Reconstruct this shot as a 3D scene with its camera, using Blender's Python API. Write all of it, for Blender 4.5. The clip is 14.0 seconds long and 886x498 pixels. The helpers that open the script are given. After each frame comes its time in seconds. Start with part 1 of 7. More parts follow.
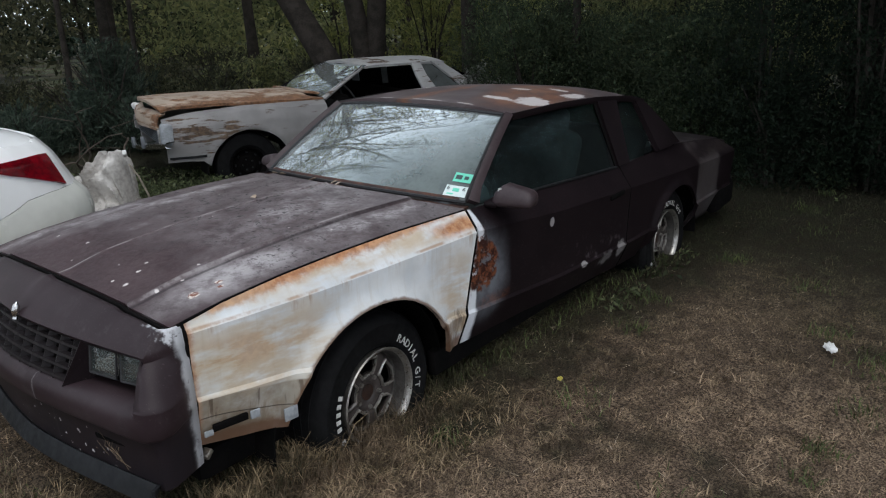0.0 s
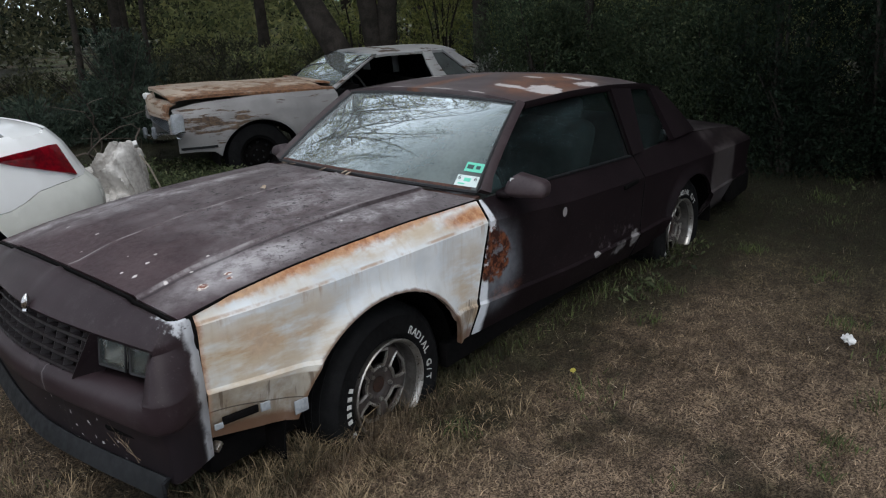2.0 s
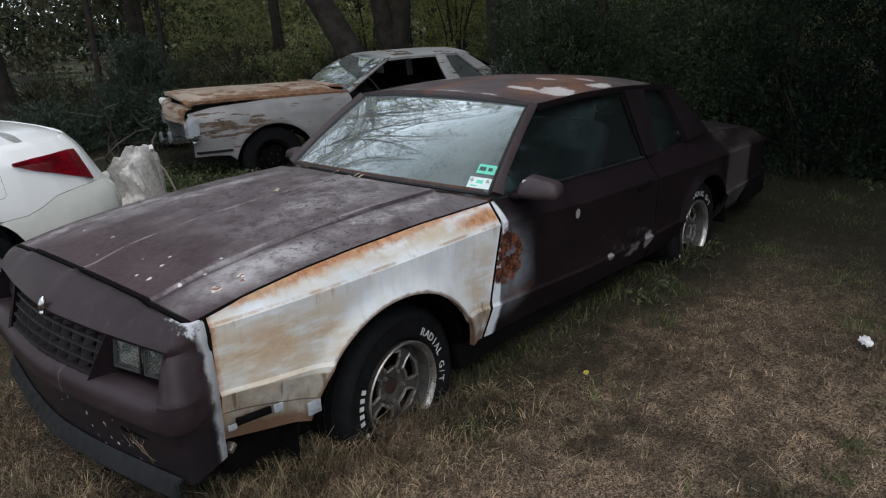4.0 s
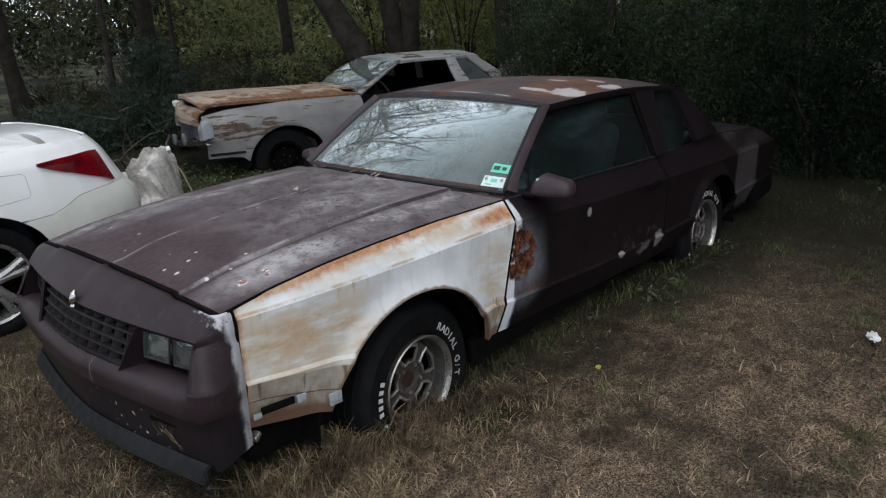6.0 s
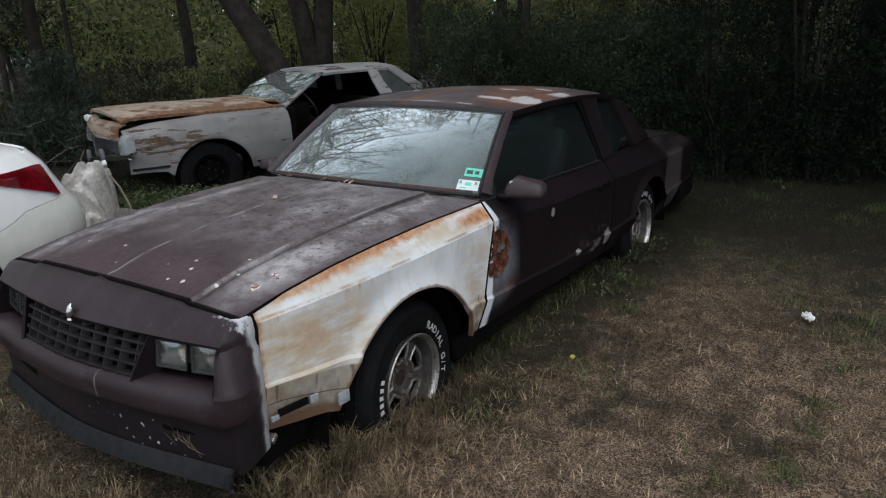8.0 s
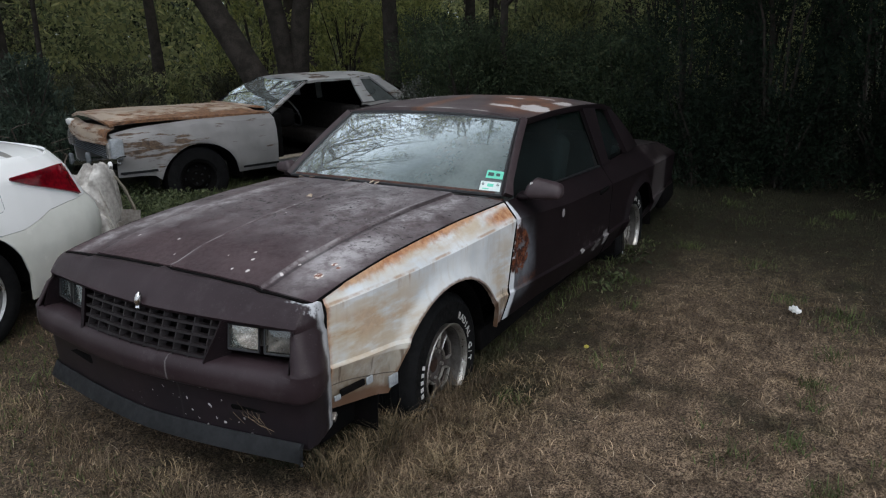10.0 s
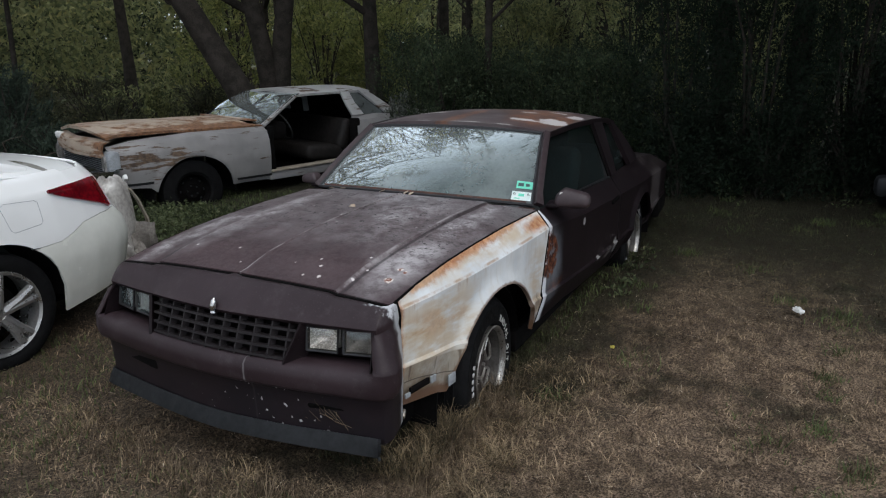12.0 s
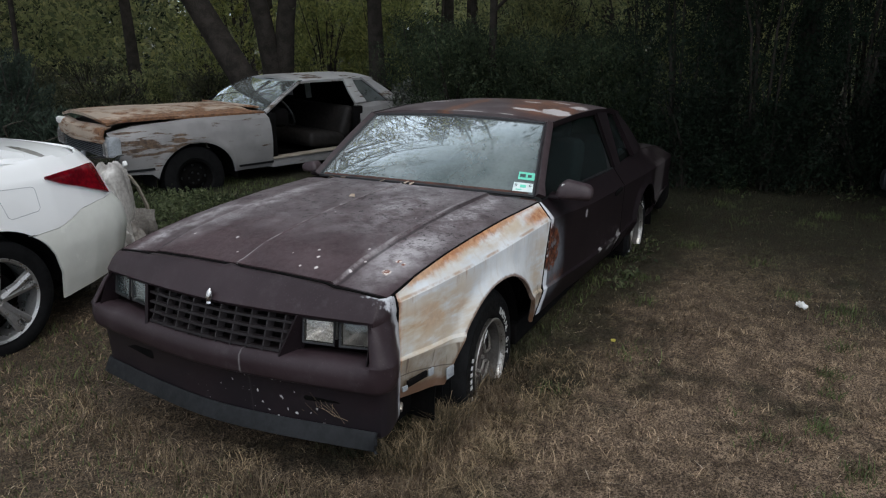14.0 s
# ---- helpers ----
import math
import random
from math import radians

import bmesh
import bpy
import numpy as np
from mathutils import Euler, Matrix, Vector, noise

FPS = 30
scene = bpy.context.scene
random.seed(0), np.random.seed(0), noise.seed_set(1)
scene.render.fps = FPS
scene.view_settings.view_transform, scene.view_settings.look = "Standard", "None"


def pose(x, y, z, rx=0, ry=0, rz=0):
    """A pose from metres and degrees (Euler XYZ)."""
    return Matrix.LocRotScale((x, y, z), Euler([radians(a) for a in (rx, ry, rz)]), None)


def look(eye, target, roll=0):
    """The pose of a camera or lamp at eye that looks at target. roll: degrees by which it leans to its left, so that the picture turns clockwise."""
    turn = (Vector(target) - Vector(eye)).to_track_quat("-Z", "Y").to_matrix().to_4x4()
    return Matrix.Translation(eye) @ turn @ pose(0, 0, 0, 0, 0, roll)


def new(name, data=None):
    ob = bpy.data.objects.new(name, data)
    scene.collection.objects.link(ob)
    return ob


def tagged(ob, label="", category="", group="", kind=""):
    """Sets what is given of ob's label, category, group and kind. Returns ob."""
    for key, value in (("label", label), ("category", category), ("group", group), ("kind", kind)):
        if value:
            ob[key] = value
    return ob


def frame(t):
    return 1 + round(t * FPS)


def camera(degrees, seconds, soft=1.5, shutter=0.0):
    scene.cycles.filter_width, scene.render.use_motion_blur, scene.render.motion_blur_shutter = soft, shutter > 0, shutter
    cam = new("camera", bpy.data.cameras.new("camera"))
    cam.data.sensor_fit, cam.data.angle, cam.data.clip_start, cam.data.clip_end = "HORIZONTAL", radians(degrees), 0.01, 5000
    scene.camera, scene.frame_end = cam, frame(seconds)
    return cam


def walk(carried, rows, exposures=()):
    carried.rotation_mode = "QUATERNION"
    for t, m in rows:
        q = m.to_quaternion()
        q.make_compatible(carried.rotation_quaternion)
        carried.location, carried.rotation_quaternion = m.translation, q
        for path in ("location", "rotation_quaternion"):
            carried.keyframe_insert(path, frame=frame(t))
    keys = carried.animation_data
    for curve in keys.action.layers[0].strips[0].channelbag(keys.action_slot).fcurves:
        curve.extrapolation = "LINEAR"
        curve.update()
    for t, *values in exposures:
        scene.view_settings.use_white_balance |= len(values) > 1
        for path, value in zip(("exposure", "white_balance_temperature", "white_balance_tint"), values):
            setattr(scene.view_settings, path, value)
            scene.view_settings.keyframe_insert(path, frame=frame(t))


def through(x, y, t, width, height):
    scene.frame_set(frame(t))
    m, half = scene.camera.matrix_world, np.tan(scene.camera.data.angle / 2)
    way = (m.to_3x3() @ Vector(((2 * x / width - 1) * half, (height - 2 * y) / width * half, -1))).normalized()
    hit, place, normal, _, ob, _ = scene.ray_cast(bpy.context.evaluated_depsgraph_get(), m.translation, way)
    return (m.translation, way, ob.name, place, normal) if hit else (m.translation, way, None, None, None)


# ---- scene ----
cam = camera(62.0, 14.0, soft=1.15)
PATH = [
    (0, (1.841, 2.684, 1.598), (0.394, 1.445, 0.989), -2.0),
    (0.5, (1.83, 2.681, 1.593), (0.387, 1.44, 0.978), -2.1),
    (1, (1.821, 2.673, 1.594), (0.384, 1.429, 0.972), -2.1),
    (1.5, (1.817, 2.671, 1.592), (0.387, 1.421, 0.963), -2.2),
    (2, (1.813, 2.662, 1.592), (0.394, 1.404, 0.957), -2.4),
    (2.5, (1.81, 2.659, 1.589), (0.4, 1.391, 0.953), -2.5),
    (3, (1.806, 2.654, 1.589), (0.404, 1.377, 0.955), -2.6),
    (5.5, (1.852, 2.706, 1.589), (0.463, 1.405, 0.973), -3.2),
    (6, (1.897, 2.7, 1.591), (0.513, 1.396, 0.974), -3.1),
    (6.5, (2.02, 2.695, 1.607), (0.608, 1.421, 0.989), -2.5),
    (7, (2.182, 2.674, 1.602), (0.691, 1.503, 0.964), -2.4),
    (7.5, (2.214, 2.584, 1.601), (0.676, 1.474, 0.966), -1.8),
    (8, (2.231, 2.496, 1.6), (0.668, 1.4, 1.002), -2.7),
    (8.2, (2.292, 2.485, 1.605), (0.723, 1.398, 1.008), -3.1),
    (10.3, (2.642, 2.26, 1.617), (0.982, 1.295, 1.058), -1.1),
    (10.5, (2.661, 2.211, 1.629), (0.986, 1.264, 1.082), -1.0),
    (11, (2.721, 2.161, 1.636), (1.036, 1.227, 1.1), -0.9),
    (11.5, (2.856, 2.107, 1.644), (1.162, 1.189, 1.106), -1.1),
    (12, (2.968, 2.07, 1.647), (1.266, 1.172, 1.102), -1.0),
    (12.5, (3.007, 2.058, 1.646), (1.301, 1.174, 1.091), -0.7),
    (13, (3.005, 2.047, 1.647), (1.3, 1.166, 1.084), -0.4),
    (13.5, (2.975, 2.04, 1.644), (1.274, 1.155, 1.076), -0.3),
    (14, (2.924, 2.065, 1.651), (1.234, 1.163, 1.075), -0.5),
]
walk(cam, [(t, look(eye, target, roll)) for t, eye, target, roll in PATH])

# ---- world and sun: an overcast evening ----
world = bpy.data.worlds.new("world")
scene.world = world
world.use_nodes = True
wn = world.node_tree.nodes
sky = wn.new("ShaderNodeTexSky")
sky.sky_type, sky.sun_disc = "NISHITA", False
sky.sun_elevation, sky.sun_rotation = radians(58), radians(35)
sky.air_density, sky.dust_density, sky.ozone_density = 1.0, 2.5, 1.0
cloud = wn.new("ShaderNodeMix")  # the even grey-white of a closed cloud cover over the sky's own colour
cloud.data_type = "RGBA"
cloud.inputs[0].default_value = 0.9
cloud.inputs[7].default_value = (7.0, 7.7, 8.6, 1)
world.node_tree.links.new(sky.outputs[0], cloud.inputs[6])
world.node_tree.links.new(cloud.outputs[2], wn["Background"].inputs[0])
wn["Background"].inputs[1].default_value = 0.146
sun_data = bpy.data.lights.new("sun", "SUN")
sun_data.energy, sun_data.angle, sun_data.color = 0.9, radians(50), (1.0, 0.97, 0.93)
sun = new("sun", sun_data)
sun.matrix_world = look((0.30 * 60, 0.43 * 60, 0.85 * 60), (0, 0, 0))
scene.view_settings.exposure = 0.0

# ---- material helpers ----


class Nodes:
    """A small builder of node materials."""

    def __init__(self, name):
        self.m = bpy.data.materials.new(name)
        self.m.use_nodes = True
        self.t = self.m.node_tree
        self.b = self.t.nodes["Principled BSDF"]
        self.out = self.t.nodes["Material Output"]
        self.pos = self.t.nodes.new("ShaderNodeTexCoord").outputs["Object"]

    def put(self, value, socket):
        if hasattr(value, "is_output"):
            self.t.links.new(value, socket)
        elif isinstance(value, tuple) and len(value) == 3 and socket.type == "RGBA":
            socket.default_value = (*value, 1)
        else:
            socket.default_value = value

    def noise(self, scale, detail=4.0, rough=0.55, stretch=None, vec=None):
        n = self.t.nodes.new("ShaderNodeTexNoise")
        n.inputs["Scale"].default_value, n.inputs["Detail"].default_value, n.inputs["Roughness"].default_value = scale, detail, rough
        v = vec or self.pos
        if stretch:
            v = self.vmath("MULTIPLY", v, stretch)
        self.put(v, n.inputs["Vector"])
        return n.outputs["Fac"]

    def vmath(self, op, a, b=None):
        n = self.t.nodes.new("ShaderNodeVectorMath")
        n.operation = op
        self.put(a, n.inputs[0])
        if b is not None:
            self.put(b, n.inputs[1])
        return n.outputs["Value"] if op in ("LENGTH", "DISTANCE", "DOT_PRODUCT") else n.outputs["Vector"]

    def math(self, op, a, b=0.0, clamp=False):
        n = self.t.nodes.new("ShaderNodeMath")
        n.operation, n.use_clamp = op, clamp
        self.put(a, n.inputs[0])
        self.put(b, n.inputs[1])
        return n.outputs[0]

    def ramp(self, value, lo, hi, a=0.0, b=1.0):
        n = self.t.nodes.new("ShaderNodeMapRange")
        n.interpolation_type = "SMOOTHSTEP"
        for k, v in zip(("Value", "From Min", "From Max", "To Min", "To Max"), (value, lo, hi, a, b)):
            self.put(v, n.inputs[k])
        return n.outputs[0]

    def mix(self, f, a, b):
        n = self.t.nodes.new("ShaderNodeMix")
        n.data_type = "RGBA"
        self.put(f, n.inputs[0])
        self.put(a, n.inputs[6])
        self.put(b, n.inputs[7])
        return n.outputs[2]

    def axis(self, k):
        n = self.t.nodes.new("ShaderNodeSeparateXYZ")
        self.put(self.pos, n.inputs[0])
        return n.outputs[k]

    def blob(self, centre, radii, soft=0.35, rag=0.5, scale=9.0):
        """1 inside a ragged ellipsoid, 0 outside."""
        d = self.vmath("LENGTH", self.vmath("DIVIDE", self.vmath("SUBTRACT", self.pos, centre), radii))
        d = self.math("ADD", d, self.math("MULTIPLY", self.math("SUBTRACT", self.noise(scale, 5.0, 0.65), 0.5), rag * 3))
        return self.ramp(d, 1 - soft, 1 + soft, 1.0, 0.0)

    def most(self, *values):
        v = values[0]
        for w in values[1:]:
            v = self.math("MAXIMUM", v, w)
        return v

    def random(self, island=True):
        if island:
            return self.t.nodes.new("ShaderNodeNewGeometry").outputs["Random Per Island"]
        return self.t.nodes.new("ShaderNodeObjectInfo").outputs["Random"]

    def bump(self, height, strength=0.3, depth=0.01):
        n = self.t.nodes.new("ShaderNodeBump")
        n.inputs["Strength"].default_value, n.inputs["Distance"].default_value = strength, depth
        self.put(height, n.inputs["Height"])
        self.t.links.new(n.outputs[0], self.b.inputs["Normal"])

    def done(self, colour, rough=0.6, metal=0.0, spec=0.5):
        self.put(colour, self.b.inputs["Base Color"])
        self.put(rough, self.b.inputs["Roughness"])
        self.put(metal, self.b.inputs["Metallic"])
        self.put(spec, self.b.inputs["Specular IOR Level"])
        return self.m


def plain(name, a, b, rough=0.6, metal=0.0, scale=12.0, spec=0.5, bump=0.0):
    """Two shades mixed by noise at two scales."""
    k = Nodes(name)
    f = k.math("ADD", k.math("MULTIPLY", k.noise(scale), 0.6), k.math("MULTIPLY", k.noise(scale * 9, 3.0), 0.4))
    if bump:
        k.bump(k.noise(scale * 5, 5.0), bump, 0.004)
    r = k.ramp(k.noise(scale * 3), 0.3, 0.7, max(rough - 0.1, 0.02), min(rough + 0.1, 1.0))
    return k.done(k.mix(k.ramp(f, 0.35, 0.65), a, b), r, metal, spec)


def glass(name, tint, gloss, dust=0.0, rough=0.01, least=0.0):
    """A thin pane: see-through with a mirror gloss, and a film of dust."""
    k = Nodes(name)
    t = k.t
    clear, mirror, mixed = t.nodes.new("ShaderNodeBsdfTransparent"), t.nodes.new("ShaderNodeBsdfGlossy"), t.nodes.new("ShaderNodeMixShader")
    clear.inputs[0].default_value = (*tint, 1)
    mirror.inputs["Roughness"].default_value = rough
    mirror.inputs["Color"].default_value = (0.90, 0.98, 1.0, 1)
    fres = t.nodes.new("ShaderNodeFresnel")
    fres.inputs["IOR"].default_value = 1.5
    k.put(k.math("MULTIPLY", k.math("SUBTRACT", fres.outputs[0], least), gloss, True), mixed.inputs[0])
    t.links.new(clear.outputs[0], mixed.inputs[1])
    t.links.new(mirror.outputs[0], mixed.inputs[2])
    last = mixed
    if dust:
        film, over = t.nodes.new("ShaderNodeBsdfDiffuse"), t.nodes.new("ShaderNodeMixShader")
        film.inputs[0].default_value = (0.42, 0.46, 0.455, 1)
        k.put(k.ramp(k.math("ADD", k.noise(3.5), k.math("MULTIPLY", k.noise(60.0), 0.25)), 0.35, 0.95, dust * 0.65, dust * 1.45), over.inputs[0])
        t.links.new(mixed.outputs[0], over.inputs[1])
        t.links.new(film.outputs[0], over.inputs[2])
        last = over
    t.links.new(last.outputs[0], k.out.inputs["Surface"])
    return k.m


# ---- materials ----
RUST_A, RUST_B = (0.20, 0.062, 0.022), (0.085, 0.028, 0.014)


def primer_material(name, wear):
    """Flat burgundy primer, weathered to pale grey where wear says."""
    k = Nodes(name)
    # one primer, paler on top and darker on flanks: partly light painted in
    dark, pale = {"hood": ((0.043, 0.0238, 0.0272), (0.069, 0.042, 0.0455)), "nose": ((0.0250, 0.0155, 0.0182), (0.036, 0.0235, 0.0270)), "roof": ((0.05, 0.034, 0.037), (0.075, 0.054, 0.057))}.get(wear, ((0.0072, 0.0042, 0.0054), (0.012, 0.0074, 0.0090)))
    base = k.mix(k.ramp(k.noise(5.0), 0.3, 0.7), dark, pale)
    base = k.mix(k.ramp(k.noise(140.0, 2.0), 0.62, 0.75, 0.0, 0.35), base, (0.10, 0.08, 0.08))
    rough = 0.5
    if wear == "hood":
        fine = k.noise(34.0, 9.0, 0.82)
        mid = k.noise(11.0, 6.0, 0.72)
        soft = k.math("MULTIPLY", k.blob((0.47, 0.575, 0.78), (0.25, 0.085, 0.3), 0.8, 0.5, 6.0), k.ramp(k.noise(13.0, 7.0, 0.75), 0.33, 0.58, 0.45, 1.25))
        spots = k.most(
            k.blob((-0.12, 0.27, 0.82), (0.36, 0.16, 0.3), 0.9, 0.6, 7.0),
            k.blob((-0.36, 0.02, 0.84), (0.20, 0.22, 0.3), 0.9, 0.6, 8.0),
            k.blob((-0.10, 0.56, 0.80), (0.42, 0.07, 0.3), 0.9, 0.5, 9.0),
            k.blob((0.05, -0.45, 0.80), (0.50, 0.10, 0.3), 0.8, 0.6, 6.0),
            k.blob((0.45, -0.60, 0.76), (0.35, 0.06, 0.3), 0.7, 0.6, 9.0),
        )
        calm = k.ramp(k.math("ADD", k.axis(0), k.math("MULTIPLY", k.math("SUBTRACT", k.noise(4.0, 5.0), 0.5), 0.6)), 0.20, 0.66, 1.0, 0.0)
        haze = k.math("MULTIPLY", k.most(spots, k.math("MULTIPLY", calm, 0.42)), k.ramp(mid, 0.34, 0.62, 0.25, 1.1))
        haze = k.math("MULTIPLY", haze, k.ramp(fine, 0.38, 0.60, 0.15, 1.25))
        grey = k.most(soft, haze)
        base = k.mix(k.math("MULTIPLY", grey, 0.85, True), base, (0.42, 0.39, 0.395))
        dirt = k.math("MULTIPLY", k.math("MULTIPLY", k.ramp(fine, 0.52, 0.60), k.ramp(k.noise(4.2, 4.0, 0.6), 0.36, 0.56)), k.ramp(k.axis(0), 0.25, 0.62, 0.95, 0.12))
        base = k.mix(dirt, base, (0.016, 0.012, 0.013))
        off = k.math("ABSOLUTE", k.axis(1))
        # pale ridge lines: worn paint together with a painted highlight
        lines = k.most(k.math("MULTIPLY", k.ramp(off, 0.0015, 0.0045, 1.0, 0.0), 0.8), k.ramp(k.math("ABSOLUTE", k.math("SUBTRACT", off, 0.466)), 0.002, 0.010, 1.0, 0.0))
        # painted shade along the foot of each outer ridge
        base = k.mix(k.math("MULTIPLY", k.ramp(k.math("ABSOLUTE", k.math("SUBTRACT", off, 0.486)), 0.004, 0.010, 1.0, 0.0), 0.6), base, (0.014, 0.010, 0.012))
        base = k.mix(k.math("MULTIPLY", lines, k.ramp(k.noise(7.0, 6.0, 0.7), 0.42, 0.62, 0.05, 0.75)), base, (0.36, 0.33, 0.33))
        chips = k.most(*[k.blob((x, y, 0.8), (r * 0.62, r * 0.5, 0.3), 0.35, 0.55, 55.0) for x, y, r in ((0.66, -0.41, 0.010), (0.76, -0.07, 0.009), (0.65, -0.17, 0.012), (0.775, 0.265, 0.010), (0.765, 0.335, 0.016), (0.73, 0.47, 0.012), (0.64, 0.48, 0.010), (0.55, 0.44, 0.010), (0.645, 0.26, 0.010), (0.10, -0.02, 0.009), (0.53, -0.47, 0.012))], k.ramp(k.noise(21.0, 2.0, 0.4), 0.775, 0.79))
        base = k.mix(chips, base, (0.66, 0.61, 0.59))
        bare = k.most(k.blob((0.675, 0.598, 0.8), (0.020, 0.016, 0.3), 0.3, 0.6, 30.0), k.blob((0.575, 0.592, 0.8), (0.014, 0.010, 0.3), 0.3, 0.5, 30.0), k.blob((0.590, 0.622, 0.8), (0.010, 0.008, 0.3), 0.3, 0.5, 30.0))
        base = k.mix(bare, base, k.mix(k.ramp(k.noise(60.0, 3.0), 0.45, 0.55), (0.72, 0.66, 0.60), (0.22, 0.08, 0.05)))
        rough = k.ramp(fine, 0.3, 0.7, 0.34, 0.62)
        k.bump(fine, 0.16, 0.003)
    elif wear == "roof":
        fine = k.noise(14.0, 6.0, 0.7)
        rust = k.most(k.blob((-1.48, 0.44, 1.15), (0.30, 0.20, 0.3), 0.4, 0.3, 9.0), k.blob((-1.80, 0.30, 1.15), (0.25, 0.22, 0.3), 0.5, 0.35, 9.0), k.blob((-1.25, -0.05, 1.15), (0.5, 0.05, 0.3), 0.4, 0.9, 8.0))
        base = k.mix(k.ramp(k.noise(4.0, 5.0), 0.42, 0.7, 0.0, 0.55), base, (0.16, 0.135, 0.135))
        base = k.mix(k.math("MULTIPLY", rust, k.ramp(fine, 0.3, 0.6, 0.25, 0.9)), base, k.mix(fine, (0.085, 0.038, 0.024), (0.27, 0.125, 0.072)))
        white = k.most(
            *[k.blob((x, y, 1.15), (rx, ry, 0.3), 0.2, 0.7, 16.0) for x, y, rx, ry in ((-1.335, 0.36, 0.035, 0.085), (-1.41, 0.525, 0.10, 0.075), (-1.69, 0.26, 0.03, 0.06), (-1.87, 0.40, 0.03, 0.07), (-1.78, 0.55, 0.09, 0.045), (-1.095, 0.09, 0.010, 0.10), (-1.10, 0.33, 0.010, 0.05), (-1.09, -0.22, 0.008, 0.05), (-1.53, -0.38, 0.035, 0.12))]
        )
        base = k.mix(white, base, k.mix(fine, (0.60, 0.56, 0.55), (0.44, 0.40, 0.39)))
        k.bump(fine, 0.12, 0.003)
    elif wear == "door":
        fine = k.noise(26.0, 6.0, 0.7)
        halo = k.math("MULTIPLY", k.blob((-0.60, 0.80, 0.50), (0.13, 0.4, 0.17), 0.6, 0.3, 6.0), k.ramp(k.noise(8.0, 5.0, 0.6), 0.3, 0.6, 0.5, 1.0))
        base = k.mix(k.math("MULTIPLY", halo, 0.62), base, (0.23, 0.245, 0.275))
        edge = k.most(k.blob((-0.565, 0.8, 0.72), (0.028, 0.4, 0.09), 0.25, 0.3, 9.0), k.blob((-0.475, 0.8, 0.33), (0.05, 0.4, 0.15), 0.3, 0.35, 9.0), k.blob((-0.52, 0.8, 0.50), (0.02, 0.4, 0.16), 0.3, 0.3, 9.0))
        base = k.mix(edge, base, (0.66, 0.68, 0.72))
        flakes = k.ramp(k.noise(15.0, 6.0, 0.68), 0.40, 0.46, 0.12, 1.0)
        rust = k.most(k.math("MULTIPLY", k.most(k.blob((-0.595, 0.8, 0.535), (0.105, 0.4, 0.11), 0.10, 0.32, 9.0), k.blob((-0.575, 0.8, 0.64), (0.035, 0.4, 0.09), 0.15, 0.35, 12.0)), flakes), k.math("MULTIPLY", k.blob((-0.66, 0.8, 0.365), (0.11, 0.4, 0.022), 0.6, 0.6, 16.0), 0.45))
        base = k.mix(rust, base, k.mix(k.ramp(k.noise(21.0, 6.0, 0.75), 0.42, 0.56), (0.165, 0.058, 0.028), (0.036, 0.013, 0.010)))
        marks = k.most(
            k.blob((-1.124, 0.82, 0.615), (0.019, 0.3, 0.024), 0.12, 0.05),
            k.blob((-1.45, 0.82, 0.303), (0.030, 0.3, 0.018), 0.2, 0.2, 14.0),
            k.math("MULTIPLY", k.blob((-1.875, 0.82, 0.285), (0.048, 0.3, 0.042), 0.25, 0.6, 14.0), 0.8),
            k.math("MULTIPLY", k.blob((-1.70, 0.82, 0.270), (0.06, 0.3, 0.028), 0.4, 0.9, 22.0), 0.5),
        )
        base = k.mix(k.math("MULTIPLY", marks, 0.75), base, (0.34, 0.32, 0.32))
        scuff = k.math("MULTIPLY", k.blob((-1.55, 0.82, 0.32), (0.35, 0.3, 0.12), 0.8, 0.5), k.ramp(fine, 0.54, 0.68, 0.0, 0.3))
        base = k.mix(scuff, base, (0.18, 0.15, 0.16))
    elif wear == "nose":
        fine = k.noise(24.0, 6.0, 0.7)
        rim = k.math("ADD", k.axis(0), k.math("MULTIPLY", k.math("SUBTRACT", k.noise(11.0, 5.0, 0.65), 0.5), 0.06))
        side = k.ramp(k.axis(1), 0.55, 0.62)
        bare = k.math("MULTIPLY", k.ramp(rim, 0.805, 0.83, 1.0, 0.0), side)
        bare = k.most(bare, k.blob((0.81, 0.665, 0.72), (0.05, 0.055, 0.06), 0.3, 0.9, 26.0))
        base = k.mix(bare, base, k.mix(k.ramp(fine, 0.56, 0.66), (0.56, 0.565, 0.59), (0.04, 0.03, 0.03)))
        # everything under the bumper crease, less the bare edge
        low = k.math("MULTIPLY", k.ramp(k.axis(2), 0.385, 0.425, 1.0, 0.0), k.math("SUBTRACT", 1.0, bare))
        base = k.mix(k.math("MULTIPLY", k.ramp(k.noise(13.0, 7.0, 0.72), 0.5, 0.72), k.ramp(k.noise(3.0), 0.35, 0.65, 0.15, 0.6)), base, (0.075, 0.062, 0.066))
        k.bump(k.noise(40.0, 5.0), 0.08, 0.003)
        chips = k.math("MULTIPLY", k.ramp(k.noise(46.0, 2.0, 0.4), 0.69, 0.705), k.math("MULTIPLY", low, k.blob((1.03, 0.20, 0.28), (0.4, 0.27, 0.20), 0.4, 0.25)))
        base = k.mix(chips, base, (0.55, 0.53, 0.53))
        scrape = k.math("MULTIPLY", k.blob((1.05, 0.18, 0.36), (0.2, 0.004, 0.16), 0.6, 0.5, 30.0), 0.35)
        base = k.mix(scrape, base, (0.4, 0.38, 0.38))
